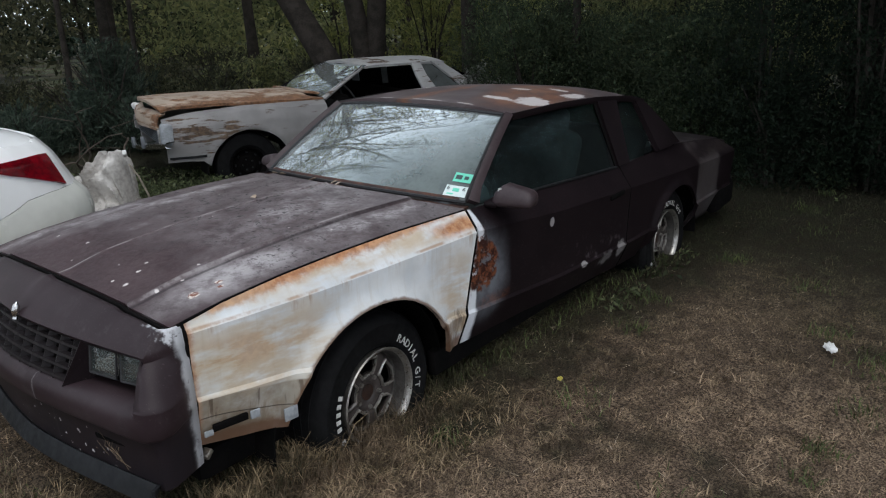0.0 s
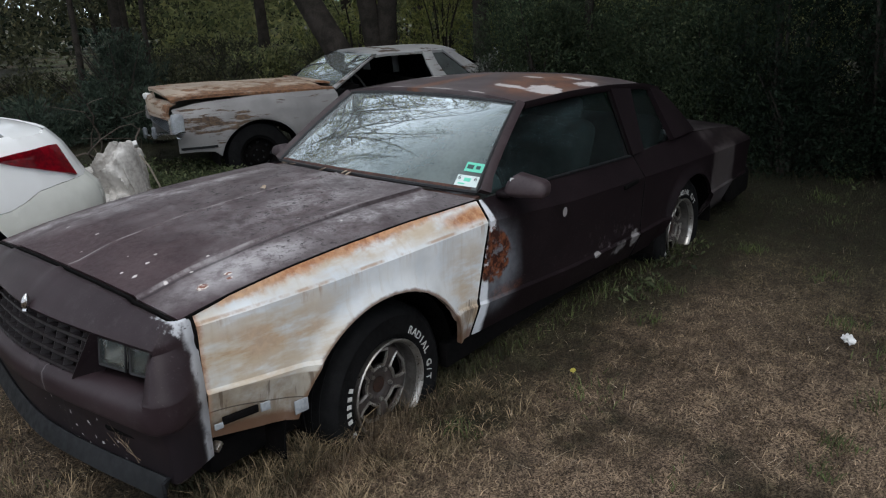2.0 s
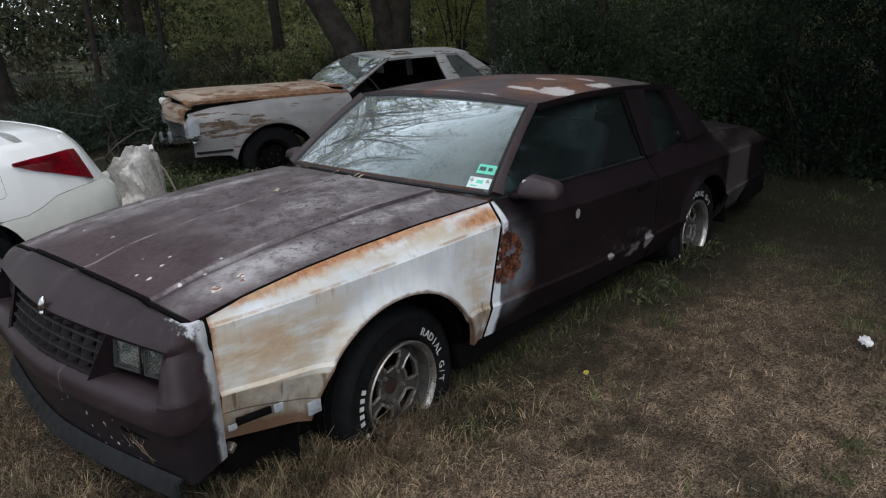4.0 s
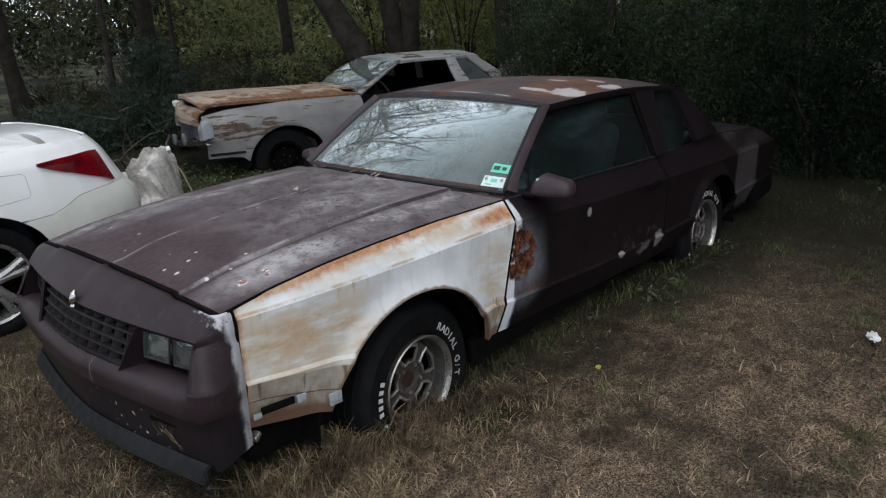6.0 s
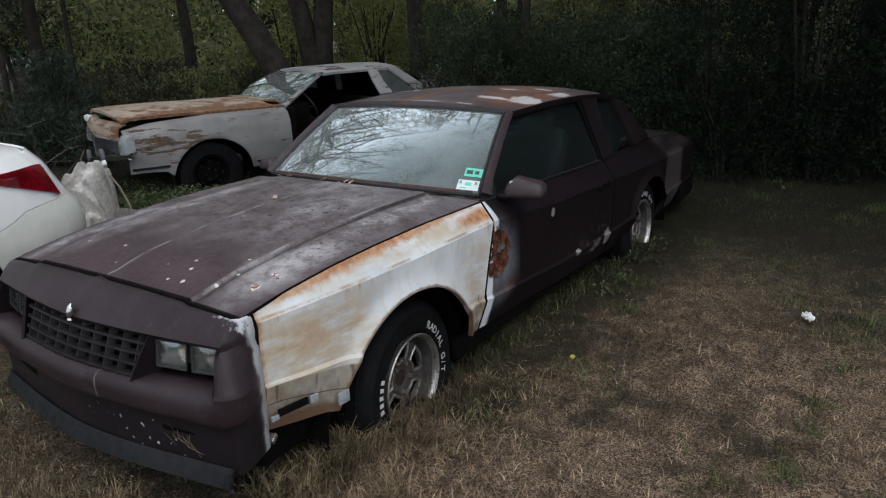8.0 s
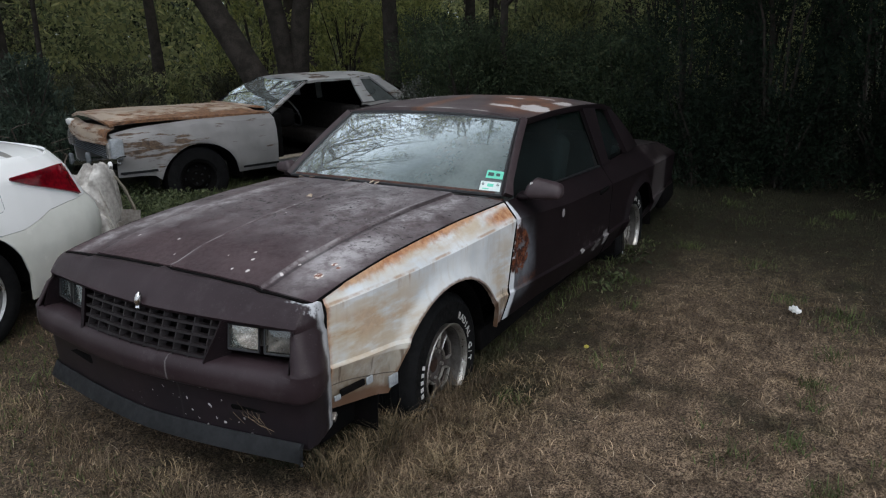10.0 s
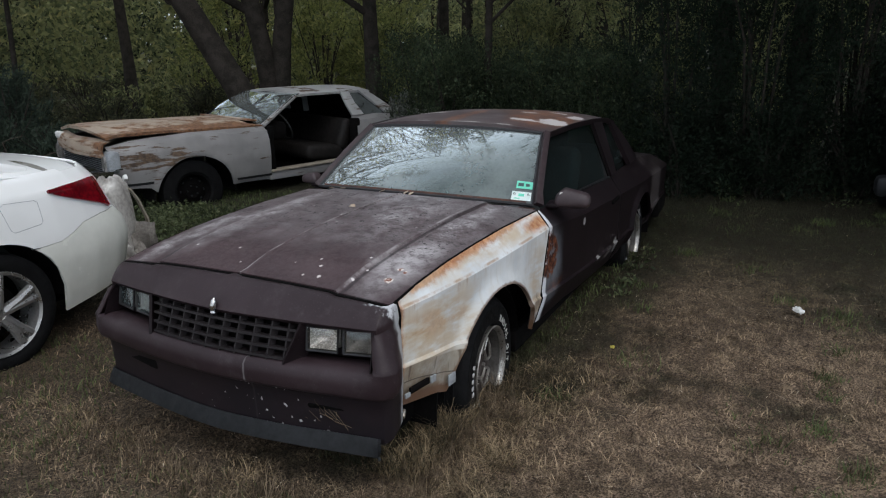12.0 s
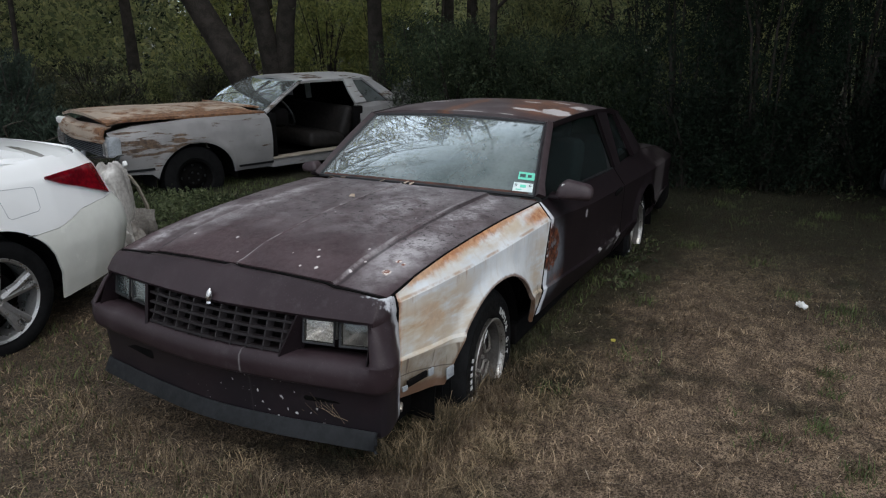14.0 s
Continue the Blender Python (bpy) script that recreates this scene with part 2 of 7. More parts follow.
        # valance greyer, and darkened below the crease as painted shade
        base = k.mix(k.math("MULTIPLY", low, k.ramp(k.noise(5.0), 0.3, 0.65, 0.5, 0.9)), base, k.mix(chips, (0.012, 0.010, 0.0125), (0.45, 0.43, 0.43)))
        rough = 0.42
    elif wear == "tail":
        fine = k.noise(22.0, 6.0, 0.7)
        rag = k.math("MULTIPLY", k.math("SUBTRACT", k.noise(12.0, 6.0, 0.7), 0.5), 0.09)
        x, z = k.math("ADD", k.axis(0), rag), k.math("ADD", k.axis(2), rag)
        box = k.math("MULTIPLY", k.math("MULTIPLY", k.ramp(x, -3.03, -2.99, 1.0, 0.0), k.ramp(x, -3.46, -3.40)), k.math("MULTIPLY", k.ramp(z, 0.13, 0.17), k.ramp(z, 0.575, 0.60, 1.0, 0.0)))
        base = k.mix(k.math("MULTIPLY", box, 0.9), base, k.mix(k.ramp(k.noise(4.0, 5.0), 0.4, 0.62), (0.088, 0.078, 0.080), (0.060, 0.050, 0.050)))
        edge = k.math("MULTIPLY", k.most(k.math("MULTIPLY", k.ramp(k.math("ABSOLUTE", k.math("ADD", x, 3.05)), 0.02, 0.06, 1.0, 0.0), k.ramp(z, 0.36, 0.5)), k.ramp(k.math("ABSOLUTE", k.math("SUBTRACT", z, 0.60)), 0.01, 0.05, 1.0, 0.0)), k.ramp(x, -3.60, -2.98, 1.0, 0.6))
        edge = k.math("MULTIPLY", edge, k.ramp(x, -3.02, -2.98, 1.0, 0.0))
        base = k.mix(k.math("MULTIPLY", edge, k.ramp(fine, 0.38, 0.58)), base, (0.034, 0.027, 0.026))
        deck = k.math("MULTIPLY", k.math("MULTIPLY", k.ramp(k.axis(2), 0.63, 0.68), k.ramp(k.axis(0), -3.0, -2.92, 1.0, 0.0)), k.ramp(k.noise(7.0, 7.0, 0.75), 0.42, 0.58))
        base = k.mix(k.math("MULTIPLY", deck, 0.7), base, k.mix(fine, (0.085, 0.075, 0.076), (0.035, 0.025, 0.024)))
    return k.done(base, rough, 0.0, 0.4 if wear in ("hood", "roof") else 0.22 if wear == "nose" else 0.13)


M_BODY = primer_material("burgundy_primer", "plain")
M_HOOD = primer_material("weathered_hood_primer", "hood")
M_ROOF = primer_material("weathered_roof_primer", "roof")
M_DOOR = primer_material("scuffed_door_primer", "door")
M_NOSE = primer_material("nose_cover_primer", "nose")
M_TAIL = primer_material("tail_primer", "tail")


def fender_material():
    """White undercoat gone tan and rusty, worst along the top edge."""
    k = Nodes("rusty_white_fender")
    fine, long = k.noise(30.0, 7.0, 0.7), k.noise(6.0, 6.0, 0.62, (0.8, 1.0, 2.6))
    x, z = k.axis(0), k.axis(2)
    white = k.mix(k.ramp(k.noise(6.0), 0.35, 0.65), (0.62, 0.655, 0.685), (0.74, 0.765, 0.785))
    tan_zone = k.most(
        k.blob((0.58, 0.75, 0.54), (0.36, 0.5, 0.16), 0.6, 0.3, 5.0),
        k.blob((-0.05, 0.75, 0.755), (0.5, 0.5, 0.035), 0.6, 0.5, 6.0),
        k.blob((-0.42, 0.75, 0.42), (0.14, 0.5, 0.22), 0.8, 0.5, 6.0),
    )
    tan = k.math("MULTIPLY", tan_zone, k.ramp(long, 0.37, 0.62), True)
    cream = k.math("MULTIPLY", k.ramp(x, -0.1, 0.55, 0.25, 1.0), k.ramp(k.noise(4.5, 5.0, 0.6), 0.36, 0.66, 0.0, 0.75))
    white = k.mix(cream, white, (0.62, 0.56, 0.46))
    drip = k.noise(14.0, 6.0, 0.7, (2.6, 1.0, 0.16))
    white = k.mix(k.ramp(drip, 0.5, 0.70, 0.0, 0.32), white, (0.50, 0.45, 0.38))
    col = k.mix(k.math("MULTIPLY", tan, 0.68), white, k.mix(fine, (0.60, 0.46, 0.27), (0.43, 0.27, 0.12)))
    streak = k.math("MULTIPLY", k.noise(9.0, 6.0, 0.7, (3.0, 1.0, 0.35)), k.ramp(z, 0.33, 0.46, 1.0, 0.0))
    col = k.mix(k.ramp(streak, 0.42, 0.6, 0.0, 0.8), col, (0.20, 0.125, 0.07))
    # lower strip: grey dirt and painted shade under the ledge, dark runs and a lapped seam
    ledge = k.math("SUBTRACT", z, k.ramp(x, 0.30, 0.80, 0.403, 0.463))
    grime = k.math("MULTIPLY", k.math("MULTIPLY", k.ramp(ledge, -0.012, -0.002, 1.0, 0.0), k.ramp(x, 0.2, 0.34)), k.ramp(k.noise(8.0, 6.0, 0.7), 0.3, 0.62, 0.5, 0.95))
    col = k.mix(grime, col, k.mix(k.ramp(k.noise(5.0, 5.0, 0.6), 0.4, 0.62), (0.34, 0.31, 0.26), (0.25, 0.19, 0.13)))
    runs_low = k.math("MULTIPLY", k.math("MULTIPLY", k.ramp(ledge, -0.012, -0.004, 1.0, 0.0), k.ramp(ledge, -0.11, -0.05)), k.ramp(k.noise(13.0, 5.0, 0.6, (3.4, 1.0, 0.22)), 0.55, 0.63, 0.0, 0.7))
    col = k.mix(runs_low, col, (0.085, 0.055, 0.036))
    seam = k.ramp(k.math("ABSOLUTE", k.math("SUBTRACT", z, k.ramp(x, 0.36, 0.78, 0.305, 0.385))), 0.001, 0.004, 0.85, 0.0)
    col = k.mix(k.math("MULTIPLY", seam, k.ramp(x, 0.34, 0.37)), col, (0.06, 0.04, 0.03))
    foot = k.math("ADD", k.math("SUBTRACT", z, k.ramp(x, 0.4, 0.8, 0.25, 0.31)), k.math("MULTIPLY", k.math("SUBTRACT", fine, 0.5), 0.05))
    col = k.mix(k.ramp(foot, 0.0, 0.03, 0.85, 0.0), col, (0.17, 0.085, 0.05))
    # rust along the upper edge, the front edge and the rear top corner
    top = k.math("SUBTRACT", z, k.ramp(x, -0.6, 0.82, 0.772, 0.712))
    top = k.math("ADD", top, k.math("MULTIPLY", k.math("SUBTRACT", k.noise(10.0, 6.0, 0.7), 0.5), 0.075))
    top = k.ramp(top, 0.003, 0.032)
    corner = k.blob((-0.47, 0.75, 0.745), (0.15, 0.5, 0.028), 0.5, 0.5, 8.0)
    front = k.ramp(k.math("ADD", x, k.math("MULTIPLY", fine, 0.035)), 0.775, 0.80, 0.0, 0.8)
    spots = k.math("MULTIPLY", k.blob((0.60, 0.75, 0.575), (0.26, 0.5, 0.05), 0.5, 0.5, 7.0), k.ramp(long, 0.52, 0.63, 0.0, 0.3))
    rust = k.most(top, corner, front, spots)
    col = k.mix(rust, col, k.mix(k.ramp(fine, 0.35, 0.68), (0.56, 0.29, 0.145), (0.32, 0.125, 0.055)))
    # thin rust stain along the shoulder crease, running down in places
    line = k.math("SUBTRACT", z, k.ramp(x, -0.58, 0.8, 0.712, 0.698))
    stain = k.math("MULTIPLY", k.ramp(k.math("ABSOLUTE", line), 0.0015, 0.0075, 1.0, 0.0), k.ramp(k.noise(7.0, 5.0, 0.65, (1.0, 1.0, 0.2)), 0.40, 0.56))
    runs = k.math("MULTIPLY", k.math("MULTIPLY", k.ramp(line, -0.07, -0.004), k.ramp(line, 0.0, 0.004, 1.0, 0.0)), k.ramp(k.noise(6.0, 5.0, 0.7, (2.2, 1.0, 0.3)), 0.52, 0.68, 0.0, 0.7))
    over = k.math("MULTIPLY", k.ramp(line, 0.0, 0.01), k.ramp(k.noise(5.0, 6.0, 0.7), 0.42, 0.66, 0.0, 0.42))
    col = k.mix(k.most(k.math("MULTIPLY", stain, 0.75), runs), col, k.mix(fine, (0.46, 0.30, 0.17), (0.26, 0.13, 0.065)))
    col = k.mix(over, col, (0.60, 0.49, 0.35))
    # worn band round the wheel opening
    d = k.vmath("LENGTH", k.vmath("MULTIPLY", k.vmath("SUBTRACT", k.pos, (0.055, 0.0, 0.16)), (1.0, 0.0, 1.0)))
    edge = k.ramp(k.math("ADD", d, k.math("MULTIPLY", fine, 0.02)), 0.424, 0.436, 0.85, 0.0)
    col = k.mix(edge, col, (0.16, 0.085, 0.048))
    k.bump(k.math("ADD", fine, k.math("MULTIPLY", rust, 0.6)), 0.14, 0.003)
    return k.done(col, k.ramp(rust, 0.0, 1.0, 0.36, 0.8), 0.0, 0.45)


M_FENDER = fender_material()
# burgundy lightened for mirror and pillars, skylight put into the colour
M_MIRROR = plain("sky_lit_burgundy", (0.034, 0.022, 0.025), (0.048, 0.033, 0.036), 0.5, 0.0, 10.0, 0.4)
M_HUB = plain("dull_rusty_hub", (0.05, 0.025, 0.017), (0.02, 0.013, 0.011), 0.85, 0.0, 30.0, 0.2, 0.2)
M_RUST = plain("rusty_steel", RUST_A, (0.06, 0.03, 0.022), 0.85, 0.0, 14.0, 0.3, 0.3)
M_COWL = plain("rust_stained_cowl", (0.105, 0.050, 0.036), (0.042, 0.027, 0.025), 0.8, 0.0, 16.0, 0.3, 0.3)
M_BLACK = plain("matt_black_plastic", (0.012, 0.012, 0.014), (0.02, 0.02, 0.022), 0.6, 0.0, 30.0)
# black that puts the wreck cabin's shade into the colour
M_CABIN = plain("unlit_cabin_black", (0.003, 0.003, 0.003), (0.006, 0.006, 0.006), 0.95, 0.0, 9.0, 0.08)
M_WRECKSEAT = plain("sun_rotted_brown_vinyl", (0.013, 0.0105, 0.0095), (0.006, 0.005, 0.0045), 0.7, 0.0, 7.0, 0.3, 0.3)
# near-black for black parts and, as painted shade, for undersides, gaps and holes
M_SHADOW = plain("shade_black", (0.003, 0.003, 0.003), (0.006, 0.005, 0.005), 0.95, 0.0, 12.0, 0.08)
M_GRILLE = plain("grille_primer", (0.011, 0.0085, 0.0097), (0.019, 0.0155, 0.017), 0.5, 0.0, 14.0, 0.35)
M_LIP = plain("grey_rubber_lip", (0.007, 0.0078, 0.009), (0.0135, 0.0146, 0.0168), 0.6, 0.0, 9.0, 0.3, 0.15)
M_TYRE = plain("tyre_rubber", (0.005, 0.005, 0.0054), (0.010, 0.010, 0.0105), 0.72, 0.0, 20.0, 0.10, 0.2)
M_LETTER = plain("white_rubber_lettering", (0.62, 0.62, 0.60), (0.42, 0.41, 0.39), 0.7, 0.0, 40.0)
M_ALLOY = plain("dulled_alloy", (0.52, 0.50, 0.47), (0.26, 0.235, 0.21), 0.36, 0.85, 18.0)
# deep inside of the rim, darker than its lip with shade painted in
M_RING = plain("dull_rim_barrel", (0.17, 0.16, 0.15), (0.075, 0.068, 0.062), 0.5, 0.6, 14.0)
M_DISC = plain("dark_grey_wheel_paint", (0.045, 0.038, 0.036), (0.09, 0.072, 0.066), 0.5, 0.3, 16.0)
M_CHROME = plain("pitted_chrome", (0.72, 0.73, 0.75), (0.48, 0.46, 0.44), 0.18, 1.0, 30.0)
M_LAMP = plain("lamp_reflector", (0.30, 0.29, 0.28), (0.14, 0.135, 0.13), 0.36, 0.45, 26.0)
# pale half-matt bowl, a bright reflection put into its colour
M_REFLECTOR = plain("lamp_bright_reflector", (0.88, 0.86, 0.83), (0.70, 0.68, 0.65), 0.24, 0.45, 40.0)
M_LAMPGLASS = glass("headlight_glass", (0.90, 0.885, 0.87), 0.9, 0.015, 0.04)
M_SCREEN = glass("windscreen_glass", (0.34, 0.41, 0.42), 19.0, 0.25, 0.035, 0.051)
M_SIDEGLASS = glass("tinted_side_glass", (0.50, 0.62, 0.62), 0.05, 0.012, 0.05)
M_OLDGLASS = glass("grimy_old_glass", (0.035, 0.045, 0.043), 3.4, 0.16, 0.06)
M_DARKGLASS = glass("dark_grimy_glass", (0.010, 0.012, 0.012), 0.03, 0.004, 0.05)
M_SEAT = plain("dark_cloth", (0.03, 0.03, 0.034), (0.055, 0.052, 0.055), 0.9, 0.0, 18.0)
M_DASH = plain("dusty_dashboard", (0.10, 0.105, 0.11), (0.17, 0.17, 0.17), 0.85, 0.0, 8.0)
M_STICKG = plain("green_sticker", (0.13, 0.62, 0.44), (0.18, 0.68, 0.52), 0.5)
M_STICKW = plain("white_sticker", (0.72, 0.80, 0.78), (0.62, 0.72, 0.70), 0.5)
M_INK = plain("dark_ink", (0.03, 0.06, 0.06), (0.05, 0.08, 0.08), 0.6)


def wreck_material(name, primer, amount, zone=False):
    """Old grey paint with rust in lengthwise scrapes."""
    k = Nodes(name)
    fine, long = k.noise(24.0, 7.0, 0.7), k.noise(3.0, 6.0, 0.62, (1.1, 1.0, 7.0))
    base = k.mix(k.ramp(k.noise(2.4, 4.0), 0.3, 0.7), primer, tuple(0.72 * c for c in primer))
    rag = k.math("ADD", long, k.math("MULTIPLY", fine, 0.10))
    if zone == "hood":
        rag = k.math("ADD", rag, k.ramp(k.math("ADD", k.axis(1), k.math("MULTIPLY", k.noise(3.0), 0.2)), 0.50, 0.80, -0.02, 0.16))
    elif zone:
        rag = k.math("ADD", rag, k.math("MULTIPLY", k.math("SUBTRACT", k.blob((0.50, 0.92, 0.72), (0.42, 0.6, 0.17), 0.6, 0.2, 3.0), 0.6), 0.19))
    rust = k.ramp(rag, 0.65 - amount, (0.86 if zone == "hood" else 0.735) - amount)
    browns = ((0.27, 0.135, 0.068), (0.105, 0.055, 0.034)) if zone == "hood" else ((0.13, 0.085, 0.055), (0.058, 0.041, 0.031))
    base = k.mix(rust, base, k.mix(k.ramp(fine, 0.35, 0.65), browns[0], browns[1]))
    k.bump(k.math("ADD", fine, rust), 0.15, 0.004)
    return k.done(base, k.ramp(rust, 0, 1, 0.5, 0.85), 0.0, 0.4)


M_WRECK = wreck_material("scraped_grey_paint", (0.265, 0.256, 0.254), 0.095, True)
M_WRECKHOOD = wreck_material("rusted_hood", (0.47, 0.375, 0.295), 0.16, "hood")
M_WRECKROOF = wreck_material("faded_vinyl_roof", (0.40, 0.395, 0.39), 0.05)


def sedan_paint():
    """Clean white paint with one grey patch on the rear deck."""
    k = Nodes("white_pearl_paint")
    col = k.mix(k.ramp(k.noise(2.0), 0.35, 0.65), (0.87, 0.87, 0.86), (0.82, 0.82, 0.81))
    col = k.mix(k.math("MULTIPLY", k.blob((-0.467, 0.593, 1.026), (0.035, 0.17, 0.2), 0.12, 0.12, 12.0), k.ramp(k.noise(16.0, 5.0), 0.2, 0.6, 0.5, 1.0)), col, (0.26, 0.25, 0.23))
    return k.done(col, 0.13, 0.0, 0.5)


M_SEDAN = sedan_paint()
M_BUMPER = plain("white_bumper_paint", (0.79, 0.79, 0.73), (0.73, 0.73, 0.67), 0.2, 0.0, 2.0, 0.5)
M_REDLENS = plain("red_tail_lens", (0.23, 0.004, 0.011), (0.075, 0.002, 0.005), 0.08, 0.0, 5.0, 0.6)
M_SILVER = plain("silver_wheel_paint", (0.46, 0.455, 0.45), (0.33, 0.325, 0.32), 0.34, 0.75, 8.0)
M_CLOTH = plain("crumpled_beige_vinyl", (0.60, 0.575, 0.545), (0.30, 0.275, 0.25), 0.45, 0.0, 4.0, 0.4, 0.2)
M_FLAP = plain("torn_grey_lining", (0.30, 0.275, 0.25), (0.15, 0.135, 0.12), 0.7, 0.0, 7.0, 0.3, 0.3)
M_BARK = plain("dark_bark", (0.020, 0.017, 0.014), (0.050, 0.042, 0.036), 0.95, 0.0, 7.0, 0.2, 0.8)
M_TWIG = plain("dead_branch_bark", (0.07, 0.055, 0.045), (0.12, 0.10, 0.085), 0.95, 0.0, 9.0, 0.2)
M_TRUCK = plain("dark_truck_paint", (0.006, 0.006, 0.007), (0.010, 0.010, 0.011), 0.5, 0.0, 3.0)
M_GREYBUMP = plain("dull_grey_bumper", (0.22, 0.24, 0.26), (0.15, 0.16, 0.18), 0.4, 0.5, 10.0)
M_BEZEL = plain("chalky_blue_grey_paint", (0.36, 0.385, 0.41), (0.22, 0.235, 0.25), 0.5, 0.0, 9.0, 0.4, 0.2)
M_PAPER = plain("white_litter", (0.80, 0.80, 0.80), (0.66, 0.65, 0.62), 0.7, 0.0, 20.0)
M_PLANK = plain("pale_sill_plank", (0.34, 0.30, 0.24), (0.20, 0.17, 0.135), 0.8, 0.0, 8.0)
M_YLEAF = plain("yellow_leaf", (0.42, 0.37, 0.06), (0.32, 0.27, 0.05), 0.6, 0.0, 20.0)
M_DRYLEAF = plain("dry_leaf", (0.36, 0.27, 0.19), (0.50, 0.42, 0.33), 0.7, 0.0, 20.0)


def leaf_material(name, a, b, c, rough=0.5, dim=0.62, through=0.35):
    """Leaves that differ one from the next, letting some light through."""
    k = Nodes(name)
    r = k.random()
    col = k.mix(k.ramp(r, 0.1, 0.75), a, b)
    col = k.mix(k.math("MULTIPLY", k.ramp(r, 0.8, 0.95), k.ramp(k.noise(0.5, 2.0), 0.4, 0.6)), col, c)
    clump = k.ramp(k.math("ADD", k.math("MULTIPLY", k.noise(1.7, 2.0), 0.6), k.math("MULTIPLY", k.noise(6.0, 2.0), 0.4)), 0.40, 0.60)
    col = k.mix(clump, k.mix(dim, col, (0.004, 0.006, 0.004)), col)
    m = k.done(col, rough, 0.0, 0.15)
    thin, both = k.t.nodes.new("ShaderNodeBsdfTranslucent"), k.t.nodes.new("ShaderNodeMixShader")
    k.put(col, thin.inputs[0])
    both.inputs[0].default_value = through
    k.t.links.new(k.b.outputs[0], both.inputs[1])
    k.t.links.new(thin.outputs[0], both.inputs[2])
    k.t.links.new(both.outputs[0], k.out.inputs["Surface"])
    return m


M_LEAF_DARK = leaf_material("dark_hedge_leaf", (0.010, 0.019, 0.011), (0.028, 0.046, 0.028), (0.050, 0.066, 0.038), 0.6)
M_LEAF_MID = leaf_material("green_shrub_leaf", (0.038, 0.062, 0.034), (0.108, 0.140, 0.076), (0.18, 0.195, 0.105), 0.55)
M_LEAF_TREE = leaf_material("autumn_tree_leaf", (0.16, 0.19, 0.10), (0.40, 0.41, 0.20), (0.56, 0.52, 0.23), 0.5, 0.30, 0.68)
# darker copy of the woodland leaf, shade put into its colour
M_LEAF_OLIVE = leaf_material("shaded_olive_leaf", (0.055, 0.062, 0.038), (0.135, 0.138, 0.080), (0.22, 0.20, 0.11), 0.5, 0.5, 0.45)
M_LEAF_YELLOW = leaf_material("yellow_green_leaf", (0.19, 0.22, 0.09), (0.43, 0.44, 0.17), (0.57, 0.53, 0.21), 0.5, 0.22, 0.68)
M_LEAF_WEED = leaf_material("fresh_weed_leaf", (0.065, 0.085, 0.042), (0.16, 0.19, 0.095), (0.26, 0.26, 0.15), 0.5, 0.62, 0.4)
M_LEAF_BLUE = leaf_material("grey_green_shrub_leaf", (0.035, 0.055, 0.042), (0.085, 0.115, 0.085), (0.13, 0.15, 0.11), 0.5, 0.5)


M_LEAF_PALE = leaf_material("dry_grey_leaf", (0.13, 0.14, 0.12), (0.34, 0.35, 0.32), (0.50, 0.50, 0.46), 0.6, 0.4)


